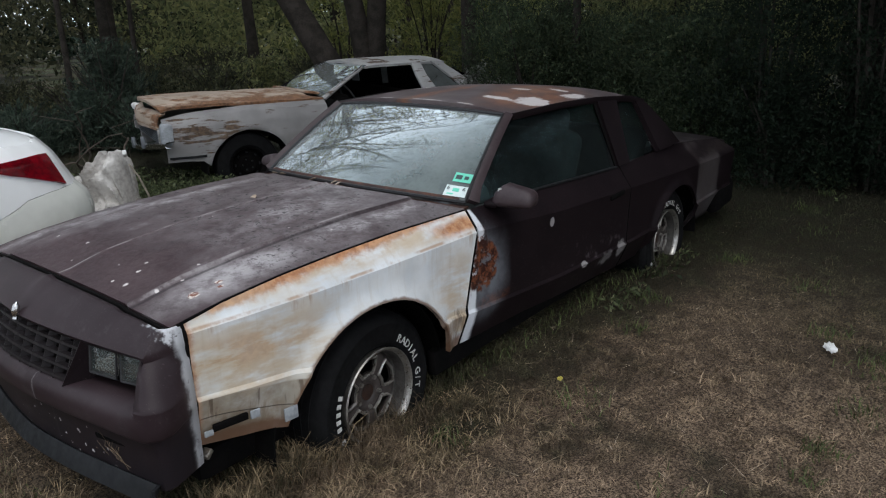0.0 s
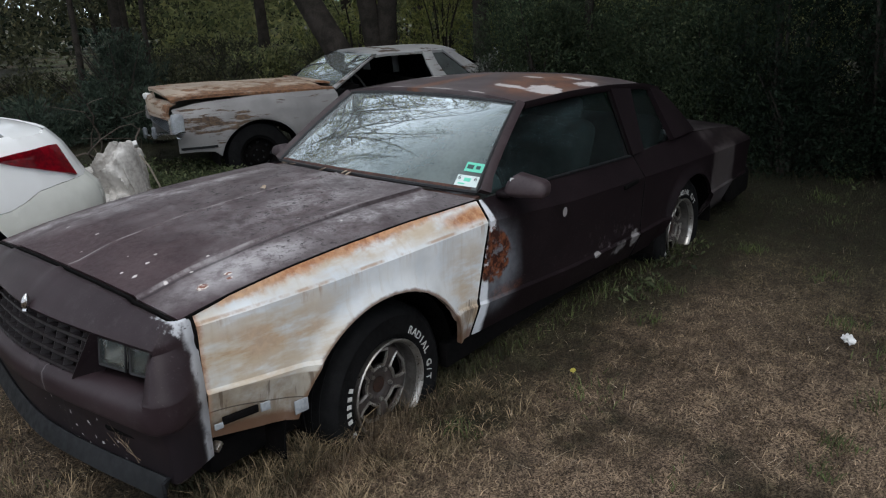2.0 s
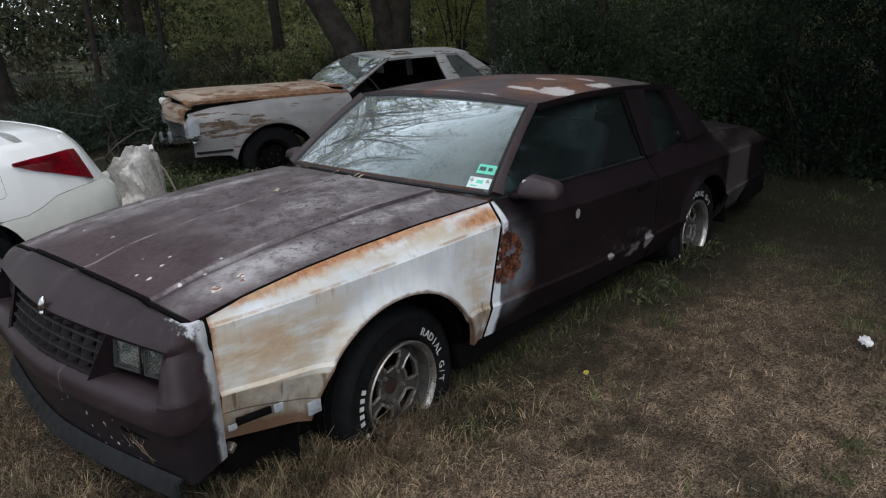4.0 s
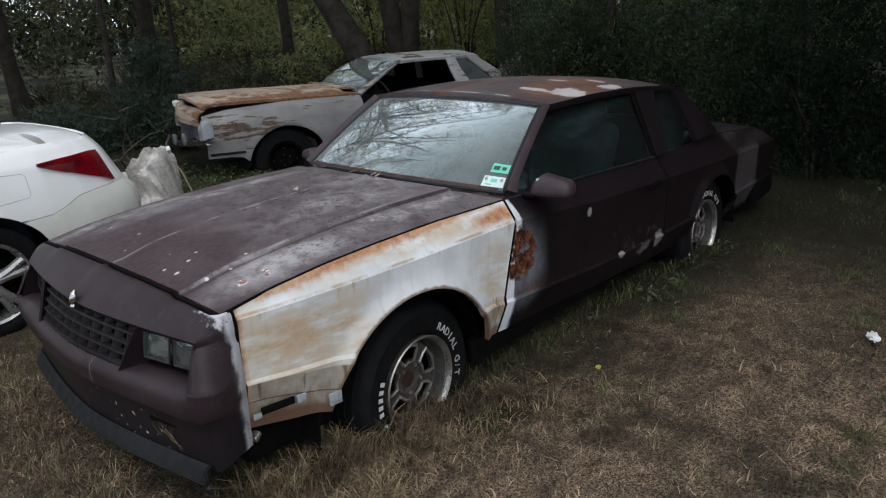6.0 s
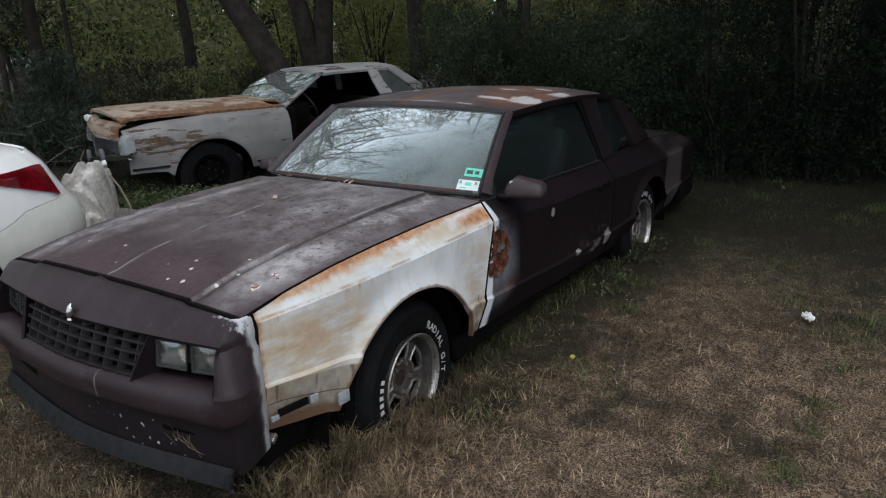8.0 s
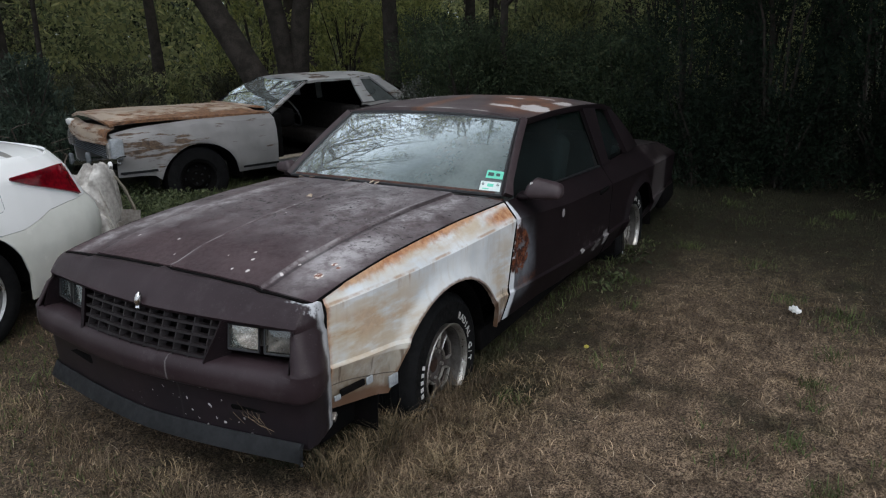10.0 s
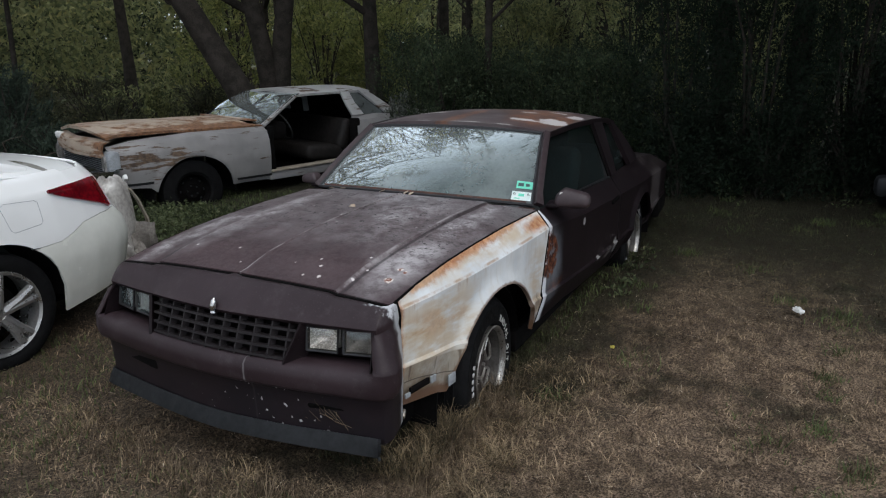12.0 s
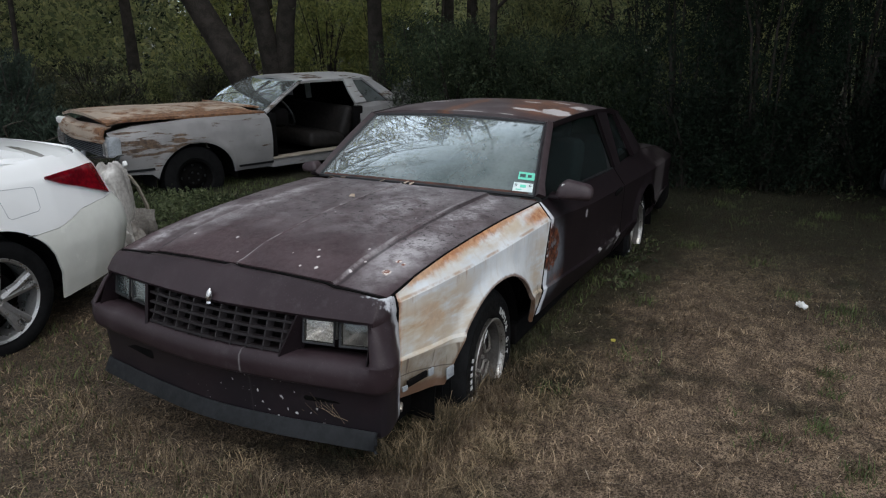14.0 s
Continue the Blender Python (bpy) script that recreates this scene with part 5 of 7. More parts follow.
for s in (1, -1):
    seat = part("front_seat", block((0.52, 0.52, 0.18), 0.06, (-1.40, s * 0.34, 0.42), (0, -6, 0), 3), M_SEAT, coupe)
    part("backrest", block((0.17, 0.50, 0.56), 0.06, (-1.70, s * 0.34, 0.68), (0, -20, 0), 3), M_SEAT, seat)
    part("headrest", block((0.11, 0.28, 0.17), 0.045, (-1.83, s * 0.34, 0.98), (0, -16, 0), 3), M_SEAT, seat)
part("rear_seat", block((0.5, 1.2, 0.2), 0.06, (-2.25, 0, 0.42), (0, -6, 0), 3), M_SEAT, coupe)
part("rear_backrest", block((0.18, 1.2, 0.5), 0.06, (-2.52, 0, 0.62), (0, -22, 0), 3), M_SEAT, coupe)

# ---- the grey wreck: an older coupe without its door ----
wreck = thing("wrecked_coupe", "rusted grey old coupe with no door and a sprung hood", "car", (-3.24, -4.98, -0.24), (0, 0, -20))


def wreck_half(x):
    return lerp(x, [-4.3, -4.0, -3.2, -2.0, -1.0, 0.0, 0.6, 0.9], [0.80, 0.88, 0.95, 0.955, 0.955, 0.95, 0.92, 0.86])


def wreck_top(x):
    return lerp(x, [-4.3, -3.4, -2.6, -2.0, -0.95, 0.0, 0.6, 0.88], [0.86, 0.92, 0.97, 0.95, 0.945, 0.955, 0.925, 0.87])


def wreck_side(x, z):
    w, t = wreck_half(x), wreck_top(x)
    return lerp(z, [0.25, 0.40, 0.62, 0.80, t - 0.03, t], [w - 0.09, w - 0.03, w, w - 0.015, w - 0.07, w - 0.16])


def wreck_flank(name, x0, x1, low, material, s, arch=None, label=""):
    out = []
    stops = np.linspace(x0, x1, 44)
    if arch:
        stops = np.array(sorted({*np.linspace(x0, x1, 16), *(arch[0] + arch[2] * math.cos(math.pi * k / 24) for k in range(25))}, reverse=True))
    for x in stops:
        z0 = low + 0.10 * min(max((x - 0.40) / 0.12, 0), 1)
        if arch and abs(x - arch[0]) <= arch[2]:
            z0 = max(z0, arch[1] + math.sqrt(max(arch[2] ** 2 - (x - arch[0]) ** 2, 0)) * 0.93)
        col = []
        for v in np.linspace(0, 1, 14):
            z = z0 + (wreck_top(x) - z0) * v
            y = wreck_side(x, z)
            if arch:
                d = math.hypot(x - arch[0], z - arch[1]) - arch[2]
                y += 0.025 * math.exp(-((d / 0.05) ** 2))
            col.append((x, s * y, z))
        out.append(col if s > 0 else col[::-1])
    return panel(name, out, material, wreck, 0.02, label)


def steel_wheel(parent, at, side, deep=0.0):
    w = mesh_object("wheel", *lathe([(0.19, -0.09), (0.22, -0.11), (0.29, -0.112), (0.345, -0.09), (0.362, -0.04), (0.362, 0.04), (0.345, 0.09), (0.29, 0.112), (0.22, 0.11), (0.19, 0.085)], 48), M_TYRE, parent, "worn black tyre on a rusty steel wheel")
    w.matrix_local = pose(*at, 0, 0, 0 if side > 0 else 180)
    mesh_object("steel_rim", *lathe([(0.195, 0.085), (0.198, 0.098), (0.190, 0.098), (0.178, 0.07), (0.165, 0.02), (0.12, 0.035), (0.085, 0.06), (0.045, 0.05), (0.001, 0.05)], 40), M_SHADOW, w)
    for k in range(8):
        a = 2 * math.pi * k / 8
        part("rim_slot", block((0.03, 0.006, 0.018), 0.003, (0.135 * math.cos(a), 0.040, 0.135 * math.sin(a)), (0, -math.degrees(a) + 90, 0)), M_LIP, w)
    for k in range(5):
        a = 2 * math.pi * k / 5
        mesh_object("wheel_nut", *tube([(0.06 * math.cos(a), 0.05, 0.06 * math.sin(a)), (0.06 * math.cos(a), 0.072, 0.06 * math.sin(a))], 0.010, 6), M_LIP, w)
    return w


for s in (1, -1):
    wreck_flank("front_fender", 0.86, -0.93, 0.33, M_WRECK, s, (0.0, 0.30, 0.44), "grey fender with long rust scrapes" if s > 0 else "")
    wreck_flank("quarter_panel", -2.22, -4.25, 0.34, M_WRECK, s, (-2.95, 0.28, 0.42))
    if s < 0:
        wreck_flank("door", -0.95, -2.20, 0.33, M_WRECK, s)
    for cx in (0.0, -2.95):
        steel_wheel(wreck, (cx + (0.03 if cx == 0 else 0), s * 0.80, 0.315), s)
        rows = [[(cx + 0.47 * math.cos(math.pi * k / 14), s * yy, 0.26 + 0.47 * math.sin(math.pi * k / 14)) for k in range(15)] for yy in (0.90, 0.55)]
        panel("wheel_house", rows, M_SHADOW, wreck, 0.01)
    # windscreen pillar, roof rail, rear pillar
    bead = [(-0.93, s * 0.80, 0.945), (-1.22, s * 0.72, 1.105), (-1.50, s * 0.635, 1.252)]
    # far-side pillars painted black so that the cabin looks unlit
    inner = M_WRECKROOF if s > 0 else M_CABIN
    mesh_object("windscreen_pillar", *tube(bead, [0.030, 0.026, 0.024], 8), inner, wreck)
    mesh_object("bright_trim", *tube([(x + 0.012, y + s * 0.012, z + 0.012) for x, y, z in bead], 0.009, 6), M_CHROME, wreck)
    rows = [[(-2.23, s * 0.79, 0.955), (-2.19, s * 0.70, 1.11), (-2.16, s * 0.63, 1.272)], [(-2.40, s * 0.80, 0.965), (-2.33, s * 0.71, 1.11), (-2.28, s * 0.635, 1.272)]]
    panel("roof_pillar", rows if s < 0 else rows[::-1], inner, wreck, 0.03)
    rows = [[(-2.76, s * 0.80, 0.965), (-2.61, s * 0.71, 1.11), (-2.43, s * 0.635, 1.265)], [(-2.96, s * 0.80, 0.955), (-2.78, s * 0.70, 1.11), (-2.58, s * 0.62, 1.245)]]
    panel("rear_pillar", rows if s < 0 else rows[::-1], inner, wreck, 0.03)
    rows = [[(-2.41, s * 0.785, 0.965), (-2.34, s * 0.695, 1.11), (-2.29, s * 0.62, 1.265)], [(-2.75, s * 0.785, 0.965), (-2.60, s * 0.695, 1.11), (-2.42, s * 0.62, 1.26)]]
    panel("quarter_glass", rows if s < 0 else rows[::-1], M_OLDGLASS if s > 0 else M_DARKGLASS, wreck, 0.005).visible_shadow = False
rows = [[(x - 0.09 * v * v * max(x + 2.0, 0) / 0.53, v * 0.645, 1.275 + 0.05 * (1 - v * v) - 0.018 * max(-(x + 2.2), 0) ** 2 * 4 - 0.05 * max(x + 1.62, 0)) for v in np.linspace(-1, 1, 14)] for x in np.linspace(-2.64, -1.455, 14)]
panel("roof", rows, M_WRECKROOF, wreck, 0.03, "pale faded roof")
panel("headliner", [[(x, y, 1.245) for y in np.linspace(-0.60, 0.60, 6)] for x in np.linspace(-2.55, -1.58, 6)], M_CABIN, wreck, 0.01)
# black sheets added inside the far side and rear to keep the cabin dark
panel("side_blackout", [[(x, -0.735, 0.50) for x in np.linspace(-1.02, -3.0, 6)], [(x, -0.735, 0.94) for x in np.linspace(-1.02, -3.0, 6)], [(x, -0.585, 1.25) for x in np.linspace(-1.52, -2.62, 6)]], M_CABIN, wreck, 0.01)
panel("rear_blackout", [[(x, y, z) for y in np.linspace(-0.70, 0.62, 5)] for x, z in ((-2.92, 0.5), (-2.92, 0.98), (-2.58, 1.235))], M_CABIN, wreck, 0.01)
panel("door_glass", [[(-0.98, -0.775, 0.945), (-2.22, -0.775, 0.955)], [(-1.50, -0.625, 1.25), (-2.05, -0.625, 1.255)]], M_DARKGLASS, wreck, 0.005)
rows = []
for v in np.linspace(0, 1, 8):
    rows.append([(-0.86 - 0.10 * (y / 0.78) ** 2 - 0.60 * v + 0.05 * math.sin(math.pi * v), y * (1 - 0.19 * v), 0.955 + 0.325 * v + 0.02 * math.sin(math.pi * v)) for y in np.linspace(-0.79, 0.79, 18)])
panel("windscreen", rows[::-1], M_OLDGLASS, wreck, 0.005, "grimy greenish windscreen").visible_shadow = False
panel("rear_window", [[(x, y, z) for y in np.linspace(-0.6, 0.6, 6)] for x, z in ((-2.65, 1.23), (-2.95, 1.09), (-3.25, 0.95))], M_DARKGLASS, wreck, 0.005)
panel("boot_lid", [[(x, v * 0.76, wreck_top(x) + 0.012 + 0.02 * (1 - v * v)) for v in np.linspace(-1, 1, 10)] for x in np.linspace(-4.22, -3.25, 8)], M_WRECK, wreck, 0.02)
# hood, sprung open at its front and askew
rows = []
for u in np.linspace(0, 1, 20):
    row = []
    for v in np.linspace(-1, 1, 22):
        nose_ = 0.86 + 0.10 * (1 - abs(v)) ** 1.2
        x = -0.80 + (nose_ + 0.80) * u
        z = 0.965 + 0.055 * (1 - v * v) + 0.042 * u + 0.012 * noise.noise((x * 2, v * 2, 3)) - 0.05 * max(u - 0.93, 0) * 8 * abs(v)
        row.append((x, v * (0.80 - 0.05 * u) + 0.02 * u, z))
    rows.append(row)
panel("hood", rows, M_WRECKHOOD, wreck, 0.03, "flaking tan and rust hood, sprung open")
panel("cowl", [[(x, y, z) for y in np.linspace(-0.8, 0.8, 8)] for x, z in ((-0.98, 0.955), (-0.78, 0.972))], M_WRECKHOOD, wreck, 0.02)
part("hood_hinge_strip", block((0.16, 1.1, 0.025), 0.008, (-0.84, 0.1, 1.01), (0, -8, 3)), M_WRECKHOOD, wreck)
# front: rusty header, grille, lamp pods, bumper hanging loose
rows = [[(0.87 + 0.09 * (1 - abs(v)) ** 1.2 + d, v * 0.74, z) for v in np.linspace(-1, 1, 16)] for d, z in ((-0.06, 0.945), (0.02, 0.915), (0.045, 0.84), (0.03, 0.76))]
panel("header_panel", rows, M_WRECKHOOD, wreck, 0.02, "rust-brown header panel over the grille")
part("grille_shell", block((0.05, 1.3, 0.16), 0.02, (0.86, 0, 0.69)), M_LIP, wreck)
for k in range(7):
    part("grille_bar", block((0.012, 1.25, 0.007), 0.003, (0.893, 0, 0.625 + 0.021 * k)), M_GREYBUMP, wreck)
for s in (1, -1):
    part("lamp_pod", block((0.14, 0.26, 0.24), 0.05, (0.82, s * 0.76, 0.72), (0, 0, -s * 8)), M_BEZEL, wreck, "chalky blue-grey lamp surround")
    part("headlight", block((0.03, 0.16, 0.16), 0.03, (0.895, s * 0.745, 0.71), (0, 0, -s * 8)), M_LAMP, wreck)
rows = [[(1.00 - 0.12 * (abs(y) / 0.9) ** 2.5 + d, y, z - 0.05 + 0.125 * y) for y in np.linspace(-0.96, 0.96, 24)] for d, z in ((-0.07, 0.600), (-0.01, 0.598), (0.03, 0.580), (0.022, 0.535), (-0.02, 0.525))]
panel("front_bumper", rows, M_CHROME, wreck, 0.01, "pitted chrome bumper hanging loose")
part("bumper_bracket", block((0.22, 0.04, 0.05), 0.01, (0.86, 0.5, 0.57)), M_RUST, wreck)
for y in (0.38, -0.38):
    part("bumper_guard", block((0.05, 0.045, 0.13), 0.016, (1.03 - 0.04 * abs(y), y, 0.56 + 0.125 * y), (0, 0, -10 * y)), M_GREYBUMP, wreck)
part("filler_panel", block((0.07, 0.14, 0.08), 0.025, (0.89, -0.68, 0.90), (0, 8, 14)), M_PAPER, wreck, "white corner of the header panel")
for s in (1, -1):
    for x0, x1, z in ((0.84, 0.47, 0.475), (-0.47, -0.93, 0.385)):
        rows = [[(x, s * (wreck_side(x, z + dz) + 0.008), z + dz) for x in np.linspace(x0, x1, 8)] for dz in (-0.012, 0.0, 0.012)]
        panel("side_moulding", rows if s > 0 else rows[::-1], M_LIP, wreck, 0.006)
part("rear_bumper", block((0.14, 1.7, 0.16), 0.05, (-4.30, 0, 0.52)), M_CHROME, wreck)
part("tail_panel", block((0.08, 1.6, 0.4), 0.03, (-4.22, 0, 0.70)), M_WRECK, wreck)
# bare door opening: sill, plank, floor, dark cabin
part("sill", block((1.34, 0.12, 0.10), 0.02, (-1.58, 0.86, 0.36)), M_WRECK, wreck)
part("sill_plate", block((1.30, 0.20, 0.018), 0.005, (-1.58, 0.85, 0.425), (3, 1, 0)), M_PLANK, wreck, "pale worn door sill plate")
part("cabin_floor", block((2.4, 1.6, 0.06), 0.02, (-1.9, 0, 0.33)), M_SHADOW, wreck)
part("bulkhead", block((0.06, 1.66, 0.56), 0.02, (-0.95, 0, 0.64)), M_SHADOW, wreck)
part("hinge_post", block((0.10, 0.10, 0.56), 0.02, (-1.0, 0.80, 0.66)), M_CABIN, wreck)
part("lock_post", block((0.10, 0.12, 0.60), 0.02, (-2.22, 0.86, 0.64)), M_SHADOW, wreck)
part("dashboard", block((0.36, 1.5, 0.22), 0.06, (-1.12, 0, 0.86)), M_SHADOW, wreck)
ring = [(0.0, 0.19 * math.cos(2 * math.pi * k / 28), 0.19 * math.sin(2 * math.pi * k / 28)) for k in range(29)]
sw = mesh_object("steering_wheel", *joined([tube(ring, 0.013, 8), tube([(0, -0.18, 0), (0.02, 0, 0), (0, 0.18, 0)], 0.010, 6), tube([(0.02, 0, 0), (0.25, 0, -0.08)], 0.028, 8)]), M_BLACK, wreck)
sw.matrix_local = pose(-1.42, 0.40, 0.88, 0, 26, 0)
bench = part("bench_seat", block((0.55, 1.45, 0.20), 0.07, (-1.85, 0, 0.52), (0, -6, 0), 3), M_WRECKSEAT, wreck)
part("backrest", block((0.18, 1.45, 0.42), 0.07, (-2.18, 0, 0.72), (0, -22, 0), 3), M_WRECKSEAT, bench)
part("rear_seat", block((0.6, 1.4, 0.4), 0.08, (-2.75, 0, 0.58), (0, -14, 0), 3), M_WRECKSEAT, wreck)
part("hanging_trim", block((0.09, 0.010, 0.22), 0.003, (-2.325, -0.463, 1.06), (4, 3, 0)), M_BEZEL, wreck, "pale strip of roof trim hanging in the cabin")
part("hanging_card", block((0.012, 0.13, 0.17), 0.003, (-1.56, 0.30, 1.165), (0, 8, 16)), M_GREYBUMP, wreck)
mesh_object("mirror_stalk", *tube([(-1.42, 0, 1.26), (-1.40, 0, 1.20)], 0.008, 6), M_CHROME, wreck)

# ---- the white sedan, seen from behind: local x ahead, rear axle at x = 0 ----
sedan = thing("white_sedan", "clean white modern sedan parked nose out on the lawn", "car", (0.84, -2.545, -0.02), (0, 0, 0))


def tail_plan(u):
    """Plan of the sedan's rear half: u from 0 at its left flank forward, round the tail to 1 at the right."""
    pts = [(1.6, 0.905), (1.0, 0.91), (0.45, 0.91), (0.0, 0.91), (-0.40, 0.895), (-0.62, 0.868), (-0.80, 0.822), (-0.93, 0.745), (-1.01, 0.62), (-1.05, 0.42), (-1.065, 0.0)]
    pts += [(x, -y) for x, y in pts[-2::-1]]
    t = u * (len(pts) - 1)
    i = min(int(t), len(pts) - 2)
    a, b = np.array(pts[i]), np.array(pts[i + 1])
    return a + (b - a) * (t - i)


def sedan_skin(u, z):
    """A point of the sedan's rear skin."""
    x, y = tail_plan(u)
    tuck = lerp(z, [0.20, 0.34, 0.52, 0.66, 0.78, 0.90, 0.98, 1.05], [0.07, 0.03, 0.0, 0.006, 0.02, 0.035, 0.085, 0.16])
    rear = min(max(-(x + 0.3) / 0.75, 0), 1)
    push = lerp(z, [0.20, 0.40, 0.56, 0.64, 0.72, 0.92, 1.0, 1.05], [0.08, 0.02, 0.0, 0.02, 0.09, 0.19, 0.25, 0.29]) * rear
    return (x + push, y - math.copysign(min(tuck, abs(y)), y) if abs(y) > 0.02 else y, z)


def sedan_patch(name, us, low, high, material, rows=12, label="", parent=None, lift=0.0, thick=0.014, arch=None):
    out = []
    for u in us:
        x, y = tail_plan(u)
        z0, z1 = low(x, y), high(x, y)
        if arch and abs(x) < arch:
            z0 = max(z0, 0.31 + math.sqrt(arch**2 - x * x))
        col = []
        for v in np.linspace(0, 1, rows):
            p = np.array(sedan_skin(u, z0 + (z1 - z0) * v))
            if lift:
                out_ = np.array((x * 0.15 if x < -0.6 else 0.0, y, 0.25))
                p = p + lift * out_ / np.linalg.norm(out_)
            col.append(tuple(p))
        out.append(col[::-1])
    return panel(name, out, material, parent or sedan, thick, label)


def seam_z(x, y):
    return lerp(x, [-1.1, -0.75, -0.58, -0.48, -0.38, 0.3], [0.72, 0.715, 0.70, 0.66, 0.63, 0.60])


us_all = np.array(sorted({*np.linspace(0.0, 1.0, 61), *np.linspace(0.10, 0.30, 40), *np.linspace(0.70, 0.90, 40)}))
us_b = [u for u in us_all if tail_plan(u)[0] < -0.20]
us_q = [u for u in us_all if u < 0.5]
us_r = [u for u in us_all if u > 0.5]
sedan_patch("rear_bumper", us_b, lambda x, y: lerp(x, [-1.1, -0.6, -0.3], [0.30, 0.24, 0.20]), lambda x, y: seam_z(x, y) - 0.001, M_BUMPER, 14, "cream-white plastic rear bumper", arch=0.385)
for side_us in (us_q, us_r):
    us_side = [u for u in side_us if tail_plan(u)[0] > -0.99]
    sedan_patch("quarter_panel", us_side, lambda x, y: seam_z(x, y) + 0.002 if x < -0.20 else 0.21, lambda x, y: 1.0 if x > -0.6 else 0.985, M_SEDAN, 22, "", arch=0.385)
us_t = [u for u in us_all if tail_plan(u)[0] < -0.86]
sedan_patch("boot_lid", us_t, lambda x, y: seam_z(x, y) + 0.003, lambda x, y: 0.995, M_SEDAN, 10)
rows = []
for x in np.linspace(-0.80, 0.5, 20):
    w = lerp(x, [-0.80, -0.70, -0.50, 0.0, 0.6], [0.63, 0.72, 0.80, 0.83, 0.83])
    rows.append([(x + 0.02 * v * v, v * w, lerp(x, [-0.80, -0.78, -0.65, -0.4, 0.0, 0.5], [0.985, 1.0, 1.01, 1.035, 1.075, 1.14]) + 0.02 * (1 - v * v) - 0.045 * abs(v) ** 5) for v in np.linspace(-1, 1, 20)])
panel("boot_deck", rows, M_SEDAN, sedan, 0.02)
for s in (1, -1):
    # tail light wrapped round the corner, pointed at its front
    band = np.linspace(0.198, 0.325, 26) if s > 0 else 1 - np.linspace(0.198, 0.325, 26)
    out = []
    for i, u in enumerate(band):
        k = i / 25
        zc = 0.905 - 0.005 * k
        up = lerp(k, [0, 0.25, 0.8, 1], [0.004, 0.012, 0.022, 0.018])
        dn = lerp(k, [0, 0.25, 0.8, 1], [0.006, 0.052, 0.135, 0.165])
        col = [tuple(np.array(sedan_skin(u, zc - dn + (up + dn) * v)) + np.array((-0.008 * k, s * 0.008, 0.0))) for v in np.linspace(0, 1, 8)]
        out.append(col[::-1] if s > 0 else col)
    light = panel("tail_light", out, M_REDLENS, sedan, 0.02, "pointed red tail light wrapping the corner")
    # wheel
    wheel = mesh_object("wheel", *lathe([(0.23, -0.09), (0.25, -0.105), (0.29, -0.108), (0.318, -0.09), (0.325, -0.04), (0.325, 0.04), (0.318, 0.09), (0.29, 0.108), (0.25, 0.105), (0.225, 0.09)], 56), M_TYRE, sedan)
    for cx in (0.0,):
        wheel.matrix_local = pose(cx, s * 0.775, 0.32, 0, 0, 0 if s > 0 else 180)
    mesh_object("rim_ring", *lathe([(0.222, -0.08), (0.222, 0.07), (0.232, 0.098), (0.228, 0.104), (0.214, 0.095), (0.206, 0.06), (0.205, 0.02)], 56), M_SILVER, wheel, "silver five-spoke alloy wheel")
    mesh_object("brake_disc", *lathe([(0.001, 0.0), (0.15, 0.0), (0.155, -0.02), (0.001, -0.03)], 32), M_SHADOW, wheel)
    for k in range(5):
        for d in (-7, 7):
            a = radians(72 * k + 18)
            b = a + radians(d * 1.2)
            pts = [(0.03 * math.cos(a), 0.072, 0.03 * math.sin(a)), (0.12 * math.cos(a + radians(d * 0.9)), 0.085, 0.12 * math.sin(a + radians(d * 0.9))), (0.214 * math.cos(b), 0.082, 0.214 * math.sin(b))]
            mesh_object("spoke", *tube(pts, [0.032, 0.025, 0.024], 8), M_SILVER, wheel)
    mesh_object("hub_cap", *lathe([(0.001, 0.098), (0.028, 0.095), (0.034, 0.08), (0.034, 0.05)], 24), M_SILVER, wheel)
    rows = [[(0.40 * math.cos(math.pi * k / 16), s * yy, 0.30 + 0.40 * math.sin(math.pi * k / 16)) for k in range(17)] for yy in (0.86, 0.5)]
    panel("wheel_house", rows, M_SHADOW, sedan, 0.01)
    # front wheel and forward flank, hidden from the walk
    fw_ = mesh_object("wheel", *lathe([(0.05, 0.09), (0.22, 0.10), (0.29, 0.108), (0.325, 0.05), (0.325, -0.05), (0.29, -0.108), (0.05, -0.1)], 40), M_TYRE, sedan)
    fw_.matrix_local = pose(2.78, s * 0.775, 0.32, 0, 0, 0 if s > 0 else 180)
    rows = [[(x, s * lerp(x, [1.55, 2.8, 3.4, 3.65], [0.905, 0.90, 0.80, 0.5]) - s * lerp(z, [0.2, 0.5, 0.9, 1.0], [0.06, 0, 0.03, 0.09]), z if not (abs(x - 2.78) < 0.385 and z < 0.31 + math.sqrt(0.385**2 - (x - 2.78) ** 2)) else 0.31 + math.sqrt(0.385**2 - (x - 2.78) ** 2)) for x in np.linspace(1.55, 3.65, 40)] for z in np.linspace(0.21, 0.96, 12)]
    panel("front_flank", rows if s < 0 else rows[::-1], M_SEDAN, sedan, 0.014)
    # glasshouse
    rows = [[(x, s * lerp(z, [1.0, 1.42], [0.80, 0.60]), z) for x, z in ((0.25, 1.05), (0.95, 1.05), (1.75, 1.02), (2.35, 1.0))], [(x, s * 0.61, z) for x, z in ((0.55, 1.32), (1.05, 1.40), (1.50, 1.40), (1.75, 1.36))]]
    panel("side_glass", rows if s < 0 else rows[::-1], M_SIDEGLASS, sedan, 0.006)
